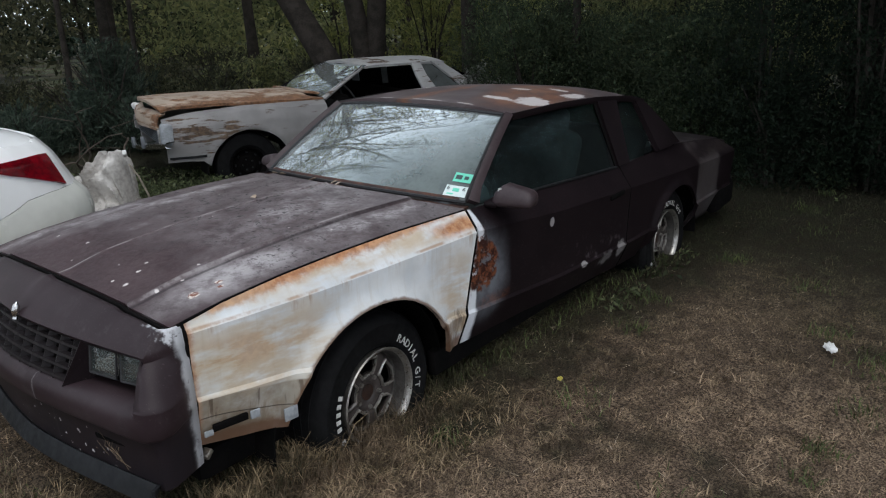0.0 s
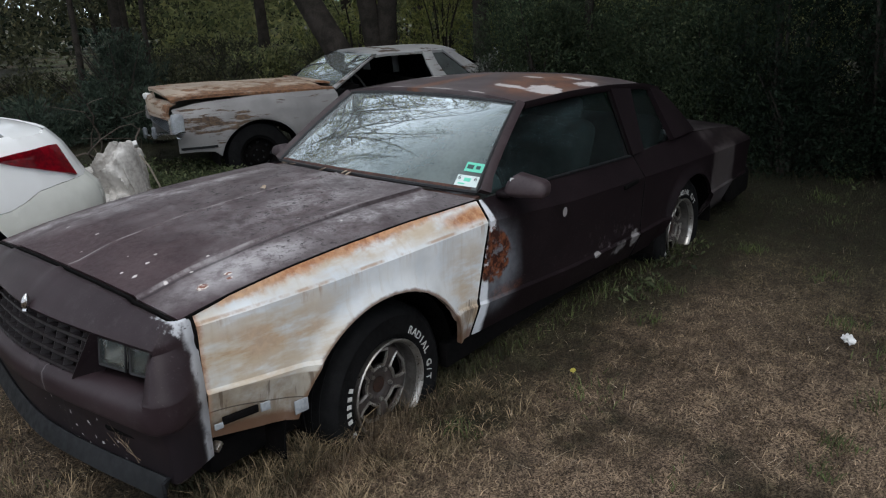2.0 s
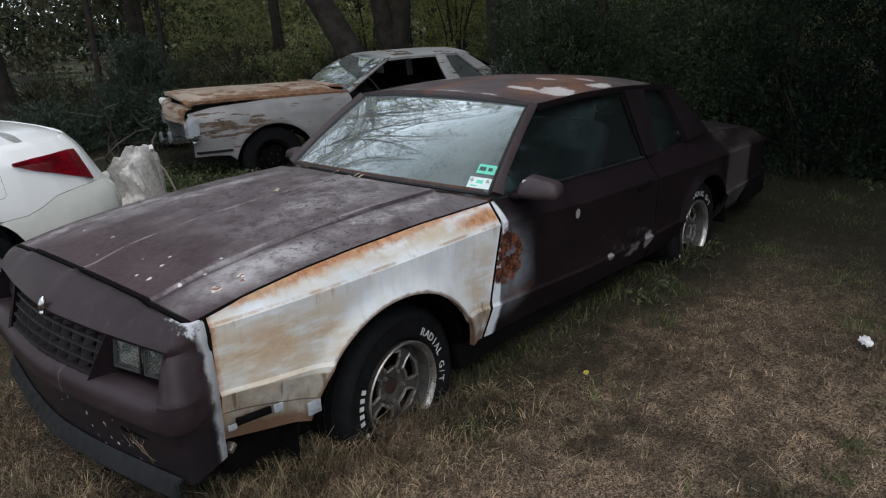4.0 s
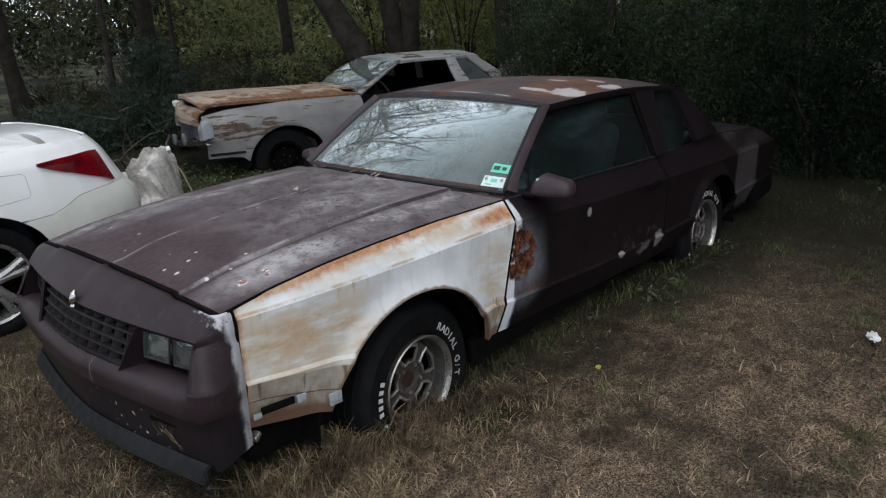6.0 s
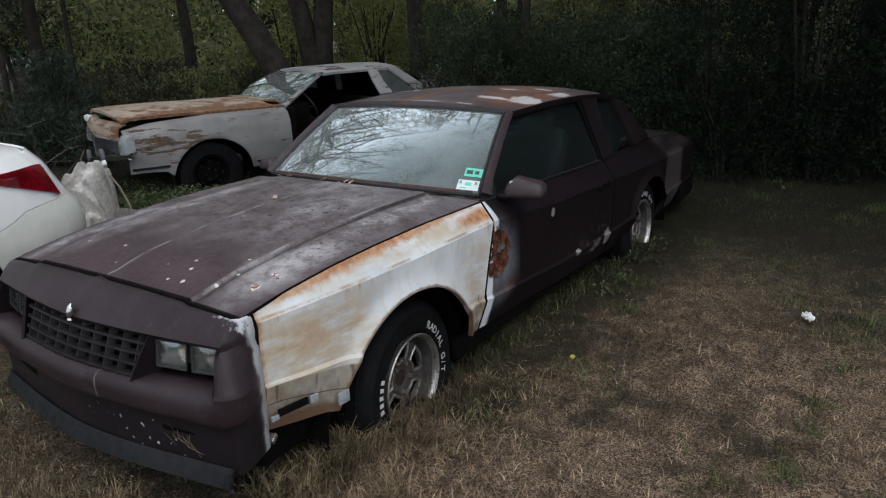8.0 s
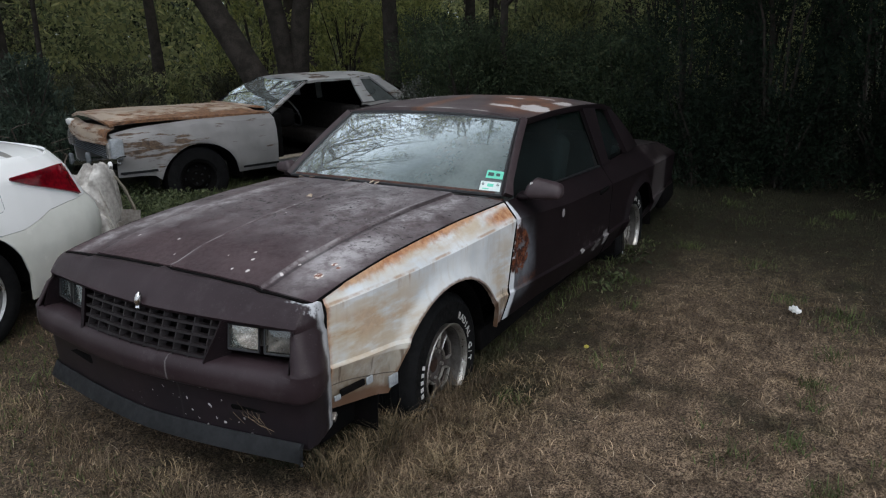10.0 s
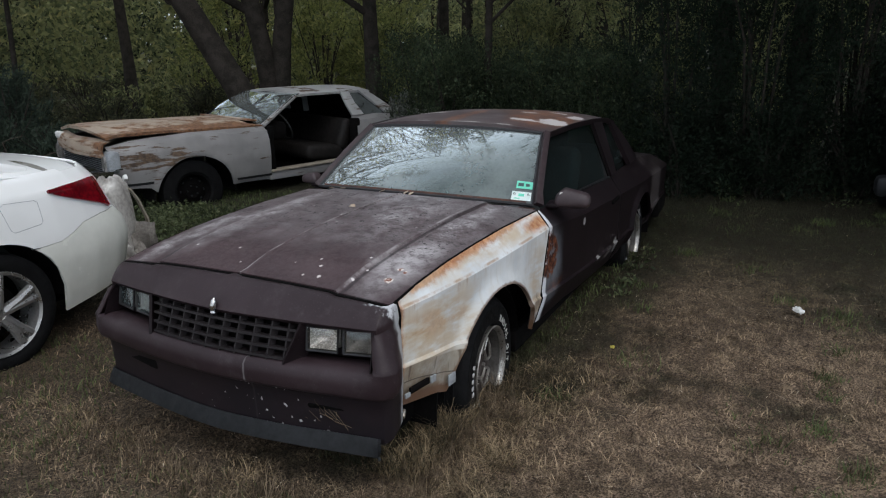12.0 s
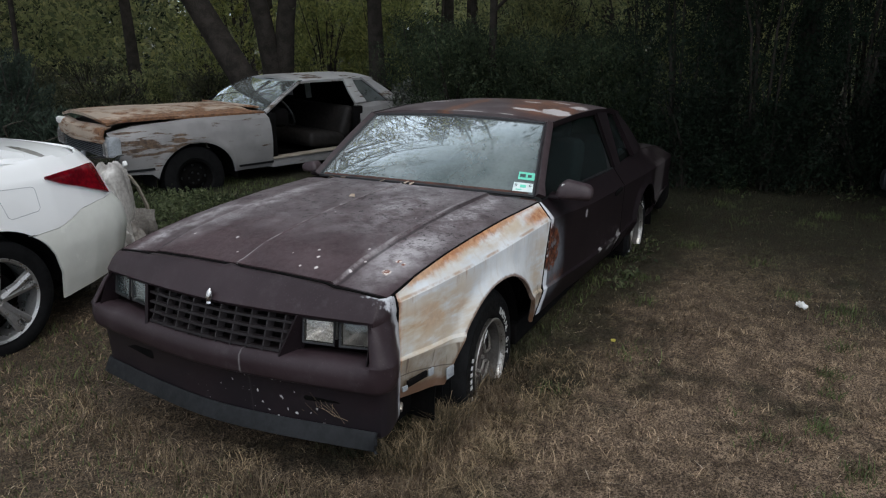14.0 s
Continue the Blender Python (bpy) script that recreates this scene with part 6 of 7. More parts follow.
    mesh_object("roof_pillar", *tube([(-0.36, s * 0.70, 1.01), (0.12, s * 0.715, 1.125), (0.55, s * 0.645, 1.33), (1.0, s * 0.61, 1.42), (1.6, s * 0.60, 1.42), (2.1, s * 0.70, 1.2), (2.45, s * 0.76, 1.0)], [0.03, 0.055, 0.05, 0.04, 0.04, 0.035, 0.03], 10), M_SEDAN, sedan)
panel("rear_window", [[(x, v * w, z + 0.03 * (1 - v * v)) for v in np.linspace(-1, 1, 10)] for x, z, w in ((-0.18, 1.095, 0.70), (0.2, 1.20, 0.66), (0.62, 1.34, 0.60))], M_SIDEGLASS, sedan, 0.006)
panel("roof", [[(x, v * 0.61, 1.42 + 0.04 * (1 - v * v) - 0.12 * max(0.95 - x, 0) ** 2 * 1.6) for v in np.linspace(-1, 1, 12)] for x in np.linspace(0.58, 1.72, 10)], M_SEDAN, sedan, 0.03)
panel("windscreen", [[(x, v * w, z) for v in np.linspace(-1, 1, 10)] for x, z, w in ((1.72, 1.44, 0.60), (2.5, 1.0, 0.74))], M_SIDEGLASS, sedan, 0.006)
panel("hood", [[(x, v * lerp(x, [2.45, 3.4, 3.7], [0.82, 0.72, 0.5]), lerp(x, [2.45, 3.3, 3.7], [1.0, 0.88, 0.70]) + 0.03 * (1 - v * v)) for v in np.linspace(-1, 1, 12)] for x in np.linspace(2.45, 3.7, 10)], M_SEDAN, sedan, 0.02)
part("front_bumper", block((0.16, 1.3, 0.5), 0.07, (3.66, 0, 0.45)), M_SEDAN, sedan)
part("underbody", block((4.3, 1.3, 0.12), 0.03, (1.3, 0, 0.26)), M_SHADOW, sedan)
part("rear_valance", block((0.5, 1.3, 0.20), 0.05, (-0.70, 0, 0.32)), M_BLACK, sedan)
# fuel flap outline on the left flank
loop = []
for dx, dz in ((-0.10, 0.085), (0.07, 0.10), (0.095, 0.08), (0.06, -0.075), (0.04, -0.09), (-0.11, -0.075), (-0.125, -0.055), (-0.118, 0.07), (-0.10, 0.085)):
    x, z = -0.175 + dx * 1.0, 0.81 + dz * 0.82
    y = lerp(x, [-0.62, -0.40, 0.0], [0.868, 0.895, 0.91]) - lerp(z, [0.52, 0.66, 0.78, 0.90, 0.98], [0.0, 0.006, 0.02, 0.035, 0.085])
    loop.append((x, y + 0.0135, z))
mesh_object("fuel_flap_gap", *tube(loop, 0.0014, 5), M_GREYBUMP, sedan)
# seam from the tail light down to the wheel opening
seam = []
for x in np.linspace(-0.70, -0.22, 20):
    z = seam_z(x, 0)
    p = sedan_skin(next(u for u in np.linspace(0.05, 0.4, 700) if tail_plan(u)[0] <= x), z)
    seam.append((p[0], p[1] + 0.0005, z))
mesh_object("bumper_seam", *tube(seam, 0.0016, 5), M_BLACK, sedan)

# ---- crumpled cover lying beyond the sedan's tail ----


def cover_ridge(x):
    return lerp(x, [-0.13, -0.10, -0.05, 0.0, 0.15, 0.42, 0.62, 0.70], [0.10, 0.42, 0.64, 0.70, 0.62, 0.46, 0.24, 0.06])


bm = bmesh.new()
grid_ = []
for x in np.linspace(-0.13, 0.70, 84):
    row = []
    for v in np.linspace(-1, 1, 90):
        q = Vector((x * 2.2, v * 1.1, 4.0))
        bend = noise.noise(q * 1.6)
        fold = 0.075 * (1 - abs(math.sin(4.6 * v + 5.0 * x + 3.2 * bend))) + 0.050 * (1 - abs(math.sin(9.0 * v - 7.5 * x + 4.0 * noise.noise(q * 2.3 + Vector((4, 2, 0)))))) + 0.022 * (1 - abs(math.sin(19.0 * x + 13.0 * v + 5.0 * noise.noise(q * 3.1))))
        crease = noise.noise(q * 3.4 + Vector((9, 1, 0)))
        fold += 0.032 * (1 - min(abs(crease) * 3, 1))
        body = 1 - abs(v) ** 1.7
        z = (cover_ridge(x) - 0.03) * body * (1 - 0.22 * abs(v)) + (fold - 0.07) * (0.3 + body) + 0.02 * body
        row.append(bm.verts.new((x + 0.35 * fold * math.sin(5 * v), 0.27 * v + 0.8 * (fold - 0.06) * (1 if v > 0 else -1), max(z, -0.03))))
    grid_.append(row)
for i in range(83):
    for k in range(89):
        bm.faces.new((grid_[i][k], grid_[i + 1][k], grid_[i + 1][k + 1], grid_[i][k + 1]))
cover = part("crumpled_cover", bm, M_CLOTH, None, "crumpled beige vinyl cover slumped in the weeds", True)
cover.data.set_sharp_from_angle(angle=radians(40))
sol = cover.modifiers.new("thick", "SOLIDIFY")
sol.thickness, sol.offset = 0.006, -1
cover.matrix_world = pose(-0.69, -2.64, 0.0, 0, 0, -46)
tagged(cover, "", "cover")


def crumpled_flap(name, width, height, material, label, category, at, turn, seed):
    """A stiff bent flap of torn lining, creased along its length."""
    rows = []
    for v in np.linspace(0, 1, 9):
        rows.append([(width * (u - 0.5) * (1 - 0.35 * v), 0.05 * abs(noise.noise((u * 3 + seed, v * 2.5, seed))) + 0.03 * math.sin(4 * v + seed), height * v + 0.04 * noise.noise((u * 2, seed, v))) for u in np.linspace(0, 1, 8)])
    ob = panel(name, rows, material, None, 0.008, label, 24)
    ob.matrix_world = pose(*at, *turn)
    return tagged(ob, "", category)


crumpled_flap("torn_flap", 0.20, 0.34, M_FLAP, "torn grey-beige lining hanging off the crumpled cover", "flap", (-0.80, -2.50, 0.03), (8, 6, 128), 2.0)
crumpled_flap("torn_flap", 0.15, 0.26, M_FLAP, "short torn grey lining leaning on the crumpled cover", "flap", (-0.71, -2.42, 0.02), (-10, -14, 150), 5.0)
path = [(-0.86, -2.52, 0.0), (-0.87, -2.49, 0.20), (-0.845, -2.49, 0.38), (-0.80, -2.51, 0.53), (-0.755, -2.53, 0.62)]
strip_ = panel("bent_trim_strip", [[(x + 0.012 * k, y + 0.03 * k, z) for k in (-1, 0, 1)] for x, y, z in path], M_PLANK, None, 0.012, "bent brown trim strip curling over the cover")
tagged(strip_, "", "trim")
bm = block((0.06, 0.03, 0.04), 0.008, (-0.735, -2.545, 0.700), (10, -30, 60))
clip_ = part("trim_strip", bm, M_PAPER, None, "white plastic trim strip on the cover")
tagged(clip_, "", "trim")

# ---- dark pickup at the hedge ----
truck = thing("pickup_truck", "dark pickup with red tail lights parked by the hedge", "truck", (-5.39, 3.32, 0.0), (0, 0, 4))
part("bed", block((2.0, 1.50, 0.55), 0.06, (0.0, 0, 0.80)), M_TRUCK, truck)
part("cab", block((1.5, 1.46, 0.75), 0.12, (-1.7, 0, 1.25), (0, 0, 0), 3), M_TRUCK, truck)
part("hood", block((1.3, 1.46, 0.5), 0.1, (-2.9, 0, 0.85), (0, 0, 0), 3), M_TRUCK, truck)
part("rear_bumper", block((0.18, 1.90, 0.18), 0.05, (1.08, 0, 0.39)), M_LIP, truck)
for s in (1, -1):
    part("tail_light", block((0.05, 0.17, 0.34), 0.015, (1.0, s * 0.73, 0.80)), M_REDLENS, truck)
    for cx in (0.05, -2.8):
        w = mesh_object("wheel", *lathe([(0.05, 0.1), (0.22, 0.11), (0.33, 0.10), (0.36, 0.05), (0.36, -0.05), (0.33, -0.1), (0.05, -0.1)], 32), M_TYRE, truck)
        w.matrix_local = pose(cx, s * 0.66, 0.36, 0, 0, 0 if s > 0 else 180)

# ---- trees, hedge and undergrowth ----
rng = np.random.default_rng(7)


def leaf_mesh(name, centres, size, material, parent=None, label="", wide=0.45, aim=None):
    """Many small pointed leaves, one at each centre."""
    c = np.asarray(centres, float)
    n = len(c)
    u = rng.normal(size=(n, 3))
    u[:, 2] -= 0.35 if aim is None else 0.0
    if aim is not None:
        u = u * 0.55 + np.asarray(aim)
    u /= np.linalg.norm(u, axis=1, keepdims=True)
    w = rng.normal(size=(n, 3))
    w -= u * (u * w).sum(1, keepdims=True)
    w /= np.linalg.norm(w, axis=1, keepdims=True)
    s = size * rng.uniform(0.55, 1.35, (n, 1))
    up = np.cross(u, w) * s * 0.12
    verts = np.stack([c - u * s * 0.5, c + w * s * wide * 0.5 + up, c + u * s * 0.5, c - w * s * wide * 0.5 + up], 1).reshape(-1, 3)
    me = bpy.data.meshes.new(name)
    me.vertices.add(4 * n)
    me.vertices.foreach_set("co", verts.ravel())
    me.loops.add(4 * n)
    me.loops.foreach_set("vertex_index", np.arange(4 * n))
    me.polygons.add(n)
    me.polygons.foreach_set("loop_start", np.arange(0, 4 * n, 4))
    me.update(calc_edges=True)
    me.materials.append(material)
    ob = new(name, me)
    ob.parent = parent
    if label:
        tagged(ob, label)
    return ob


def clumps(centre, radii, count, per, spread):
    """Leaf places in clumps through an uneven ball."""
    d = rng.normal(size=(count, 3))
    d /= np.linalg.norm(d, axis=1, keepdims=True)
    r = rng.uniform(0.25, 1.0, (count, 1)) ** 0.5
    seeds = np.array(centre) + d * r * np.array(radii) * rng.uniform(0.7, 1.15, (count, 1))
    pts = np.repeat(seeds, per, 0) + rng.normal(size=(count * per, 3)) * spread
    return pts[pts[:, 2] > 0.02]


def tree(name, at, height, radius, label, lean=(0, 0), stems=1, crown=(), leaf=M_LEAF_TREE, leaves=(60, 60), size=0.13, limbs=7, group=""):
    """A tapered, forking trunk with limbs, and a crown of leaves in clumps."""
    ob = thing(name, label, "tree", (at[0], at[1], 0.0), group=group)
    pieces, tips = [], []
    for k in range(stems):
        a = rng.uniform(0, 6.28)
        fork = 0.0 if stems == 1 else (k - 0.5) * 2
        path, radii = [], []
        for i in range(9):
            t = i / 8
            z = -0.15 + height * 0.62 * t**1.3
            part_ = fork * (0.07 + 0.18 * max(z - 1.25, 0))
            path.append((lean[0] * z - 0.67 * part_ + 0.05 * math.sin(3 * t + a) * min(t * 4, 1), lean[1] * z + 0.74 * part_ + 0.05 * math.cos(2.5 * t + a) * min(t * 4, 1), z))
            radii.append(radius * (1.35 if i == 0 else 1.05 if i == 1 else 1.0 - 0.65 * t))
        pieces.append(tube(path, radii, 12))
        for j in range(limbs):
            i = 4 + j % 5
            b = Vector(path[i])
            ang = a + 2.4 * j
            ln = height * rng.uniform(0.22, 0.42)
            up = rng.uniform(0.25, 0.7)
            lp = [b + Vector((math.cos(ang) * ln * q, math.sin(ang) * ln * q, ln * up * q + 0.12 * ln * math.sin(3 * q + j))) for q in (0, 0.25, 0.5, 0.75, 1.0)]
            r0 = radii[i] * 0.55
            pieces.append(tube(lp, [r0, r0 * 0.75, r0 * 0.5, r0 * 0.3, r0 * 0.12], 7))
            tips += [lp[2], lp[3], lp[4]]
            for q in (2, 3):
                for g in (-0.9, 0.8):
                    e = lp[q] + Vector((math.cos(ang + g), math.sin(ang + g), rng.uniform(-0.1, 0.6))) * ln * 0.45
                    m_ = (lp[q] + e) / 2 + Vector((0, 0, 0.06 * ln))
                    pieces.append(tube([lp[q], m_, e], [r0 * 0.32, r0 * 0.2, r0 * 0.06], 5))
                    tips += [m_, e]
    mesh_object("trunk", *joined(pieces), M_BARK, ob)
    pts = []
    for t in tips:
        seeds = np.array(t) + rng.normal(size=(leaves[0] // 12 + 1, 3)) * height * 0.05
        pts.append(np.repeat(seeds, leaves[1] // 6 + 1, 0) + rng.normal(size=(len(seeds) * (leaves[1] // 6 + 1), 3)) * 0.16)
    for c, r, n in crown:
        pts.append(clumps(c, r, n, leaves[1] // 3, 0.17))
    leaf_mesh("crown", np.concatenate(pts), size, leaf, ob)
    return ob


def overhang(ob, start, ends, twigs=26):
    """Long limbs reaching out from a trunk, hung with thin drooping twigs and leaves."""
    pieces, hung = [], []
    for end in ends:
        e = Vector(end)
        s = Vector(start) + Vector((0, 0, rng.uniform(-0.8, 0.8)))
        mid = s.lerp(e, 0.5) + Vector((rng.normal() * 0.3, 0, 0.7))
        limb = [s, s.lerp(mid, 0.5) + Vector((0, 0, 0.3)), mid, mid.lerp(e, 0.5) + Vector((0, 0, 0.2)), e]
        pieces.append(tube(limb, [0.07, 0.055, 0.04, 0.025, 0.01], 6))
        for q in range(twigs):
            a = limb[2].lerp(e, rng.uniform(0.0, 1.0))
            ln = rng.uniform(1.2, 3.0)
            tw = [a, a + Vector((rng.normal() * 0.2, rng.normal() * 0.2, -0.3 * ln)), a + Vector((rng.normal() * 0.3, rng.normal() * 0.3, -0.65 * ln)), a + Vector((rng.normal() * 0.35, rng.normal() * 0.35, -ln))]
            pieces.append(tube(tw, [0.014, 0.011, 0.008, 0.003], 4, False))
            for w in range(12):
                hung.append(tw[1].lerp(tw[3], rng.uniform(0, 1)) + Vector(rng.normal(size=3) * 0.07))
    mesh_object("drooping_limbs", *joined(pieces), M_BARK, ob)
    leaf_mesh("hanging_leaves", hung, 0.12, M_LEAF_TREE, ob, "", 0.3)


# the three big trees behind the wreck
tree("large_tree", (-6.12, -5.66), 11, 0.24, "old leaning tree with dark bark behind the wreck", (0.36, -0.40), 1, [((3.0, -3.4, 5.5), (2.6, 2.6, 1.6), 16)], M_LEAF_TREE, (12, 44), 0.095, 9)
tree("large_tree", (-6.95, -6.31), 11, 0.20, "tall tree forking low into two dark stems", (0.0, 0.0), 2, [((0, 0, 6.5), (3.0, 3.0, 1.8), 16)], M_LEAF_TREE, (12, 44), 0.095, 8)
ob = tree("large_tree", (-8.1, -5.1), 10, 0.17, "slender dark-barked tree at the wood's edge", (0.02, 0.02), 1, [((0, 0, 6.0), (2.4, 2.4, 1.8), 16)], M_LEAF_TREE, (12, 44), 0.095, 8)
overhang(ob, (0.1, 0.1, 5.6), [(rng.uniform(2.6, 6.4), rng.uniform(-0.6, 4.2), rng.uniform(8.0, 10.5)) for j in range(9)], 22)
# leafy trees along the clearing's far side
for x, y, h in ((-3.3, -9.2, 12.0), (-1.6, -10.6, 12.0), (0.4, -11.2, 12.0), (-5.0, -10.2, 11.5)):
    ob = tree("woodland_tree", (x, y), h, 0.055, "slim woodland tree with drooping leafy branches", (0.02, 0.05), 1, [((0, 0.5, h * 0.52), (2.4, 2.4, h * 0.28), 75)], M_LEAF_OLIVE, (40, 84), 0.105, 9, "woodland trees")
    overhang(ob, (0.02 * 0.45 * h, 0.05 * 0.45 * h, 0.46 * h), [(rng.uniform(-2.6, 2.6), rng.uniform(3.0, 6.0), rng.uniform(0.66, 0.84) * h) for j in range(5)], 13)
# tall dense trees added behind the hedge so that their crowns shade it and the back of the lawn
for x, y, h in ((-7.6, 1.6, 11.0), (-7.4, 4.6, 11.0), (-6.6, 7.4, 10.5), (-10.2, -2.4, 13.5)):
    tree("shade_tree", (x, y), h, 0.17, "tall dense tree added behind the hedge to shade it", (0.06, 0.0), 1, [((1.9, 0, h * 0.55), (2.9, 2.4, 2.0), 330), ((0.4, 0, h * 0.42), (1.9, 2.2, 1.6), 170), ((3.7, 0, h * 0.5), (2.2, 2.4, 1.1), 250)], M_LEAF_DARK, (30, 60), 0.19, 8, "shade trees")
# trees further in; they all belong to the wood
for x, y, h, r, lx, ly in ((-12.6, -5.25, 9, 0.13, 0.53, -0.96), (-9.8, -4.1, 11, 0.06, 0.0, 0.0), (-6.6, -2.2, 9, 0.07, 0.0, 0.02), (-10.5, -9.5, 12, 0.16, 0, 0.03), (-8.8, -12.0, 13, 0.15, 0.03, 0), (-5.6, -12.5, 12, 0.14, 0, 0), (-3.2, -13.0, 12, 0.16, 0.02, 0), (-0.6, -13.5, 12, 0.15, 0, 0), (-12.5, -6.0, 13, 0.15, 0, 0), (-11.5, -2.0, 13, 0.16, 0, 0), (-13.5, -11.5, 14, 0.18, 0, 0), (-9.5, 0.5, 12, 0.18, 0.03, 0), (-9.0, 3.5, 12, 0.18, 0.0, 0), (-8.2, 7.0, 12, 0.2, 0.0, 0), (2.5, -13.0, 12, 0.17, 0, 0), (-14, 2.5, 14, 0.2, 0, 0), (-15, -16, 15, 0.2, 0, 0), (-8, -17, 15, 0.2, 0, 0), (-2, -18, 15, 0.2, 0, 0), (-18, -8, 15, 0.2, 0, 0)):
    tree("woodland_tree", (x, y), h, r, "slim woodland tree with thin autumn leaves", (lx, ly), 1, [((lx * h * 0.5, ly * h * 0.5, h * 0.62), (2.2, 2.2, h * 0.2), 20)], M_LEAF_TREE if y < -6 else M_LEAF_DARK, (14, 54), 0.11, 6, "woodland trees")
for k in range(46):
    a = rng.uniform(radians(168), radians(292))
    d = rng.uniform(13, 30)
    x, y = 1.5 + d * math.cos(a), 1.5 + d * math.sin(a)
    if -12 < x < -4 and -9 < y < -5:
        continue
    h = rng.uniform(6, 11)
    ob = thing("sapling", "thin bare sapling trunk in the woods", "tree", (x, y, 0), group="saplings")
    path = [(0.1 * math.sin(i + k), 0.1 * math.cos(1.3 * i + k), -0.1 + h * i / 6) for i in range(7)]
    r = rng.uniform(0.03, 0.09)
    mesh_object("trunk", *tube(path, [r * (1 - 0.12 * i) for i in range(7)], 7), M_BARK, ob)
    leaf_mesh("crown", clumps((0, 0, h * 0.8), (1.4, 1.4, h * 0.25), 30, 14, 0.2), 0.15, M_LEAF_OLIVE if a > radians(240) else M_LEAF_TREE if a > radians(196) else M_LEAF_DARK, ob)


def sprays(height, spread, count, per, length, loose):
    """Leaf places and directions on leafy sprays that reach up and out to an uneven outline."""
    tz = height * (0.10 + 0.92 * rng.uniform(0, 1, count) ** 0.85)
    a = rng.uniform(0, 2 * math.pi, count)
    r = spread * rng.uniform(0.45, 1.08, count) * (1 - 0.45 * (tz / height) ** 3)
    tip = np.stack([r * np.cos(a), r * np.sin(a), tz], 1)
    d = np.stack([np.cos(a) * 0.75, np.sin(a) * 0.75, np.full(count, 0.9)], 1) + rng.normal(size=(count, 3)) * 0.3
    d /= np.linalg.norm(d, axis=1, keepdims=True)
    back = rng.uniform(0, 1, (count, per, 1)) ** 0.8
    wide = loose * (0.35 + 0.65 * np.sin(math.pi * np.clip(back, 0.05, 0.95)))
    p = tip[:, None, :] - d[:, None, :] * back * length + rng.normal(size=(count, per, 3)) * wide
    aim = np.repeat(d[:, None, :], per, 1).reshape(-1, 3)
    p = p.reshape(-1, 3)
    keep = p[:, 2] > 0.02
    return p[keep], aim[keep]


def shrub(at, height, spread, leaf, label, count=80, per=40, size=0.085, stems=9, group="", name="shrub"):
    ob = thing(name, label, "shrub", (at[0], at[1], 0.0), group=group)
    pieces = []
    for j in range(stems):
        a = rng.uniform(0, 6.28)
        r = rng.uniform(0.2, 0.8) * spread
        pieces.append(tube([(0.06 * math.cos(a), 0.06 * math.sin(a), -0.05), (r * 0.4 * math.cos(a), r * 0.4 * math.sin(a), height * 0.45), (r * math.cos(a), r * math.sin(a), height * rng.uniform(0.7, 1.0))], [0.02, 0.014, 0.004], 5))
    mesh_object("stem", *joined(pieces), M_BARK, ob)
    feathery = leaf is M_LEAF_BLUE
    pts, aim = sprays(height, spread, count, per, 0.55 if feathery else 0.40, 0.035 if feathery else 0.06)
    leaf_mesh("foliage", pts, size * (0.85 if feathery else 1.0), leaf, ob, "", 0.22 if feathery else 0.4, aim)
    return ob


HEDGE = ((-5.35, 0.55), (-5.55, 1.35), (-5.85, 2.2), (-8.3, 3.2), (-8.4, 4.3), (-8.2, 5.6), (-5.75, -0.35), (-6.2, -1.3), (-6.9, -2.2), (-7.6, -3.1), (-6.9, 1.0), (-7.3, 2.3), (-7.0, -0.6), (-9.2, 4.0), (-5.95, -2.5), (-6.5, -3.3))
for x, y in HEDGE:
    tall = y > 0.2
    shrub((x, y), rng.uniform(2.9, 3.8) if tall else rng.uniform(1.45, 1.85), 0.85, M_LEAF_DARK if tall else M_LEAF_MID, "dense dark green hedge shrub" if tall else "low loose green hedge shrub", 300, 50, 0.042, 5, "hedge shrubs", "hedge_shrub")
for x, y in HEDGE[:9]:
    shrub((x + 0.25, y + 0.15), rng.uniform(0.9, 1.5), 0.6, M_LEAF_DARK if y > 0.2 else M_LEAF_MID, "low leafy hedge shrub at the lawn's edge", 130, 50, 0.042, 4, "hedge shrubs", "hedge_shrub")
for x, y, h, s in ((-3.3, -7.9, 1.45, 0.7), (-3.9, -8.9, 1.3, 0.8), (-2.7, -7.3, 0.85, 0.6), (-1.9, -7.5, 0.62, 0.7), (-1.0, -7.0, 0.62, 0.7), (-2.3, -8.8, 0.60, 0.8), (-3.1, -6.7, 0.7, 0.5)):
    shrub((x, y), h, s, M_LEAF_BLUE, "feathery grey-green roadside shrub", 120, 44, 0.10, 14, "shrubs by the wreck")
# pale leaf colour stands in for light reaching the understory
for x, y, h, s in ((-9.8, -7.4, 2.6, 1.1), (-10.6, -6.4, 2.4, 1.1), (-9.6, -5.9, 2.2, 0.8), (-11.2, -8.4, 3.0, 1.2), (-12.5, -7.5, 3.2, 1.3), (-8.9, -9.0, 2.8, 1.2)):
    shrub((x, y), h, s, M_LEAF_YELLOW, "yellow-green understory shrub with leaves lightened as if lit", 90, 56, 0.09, 8, "understory shrubs")
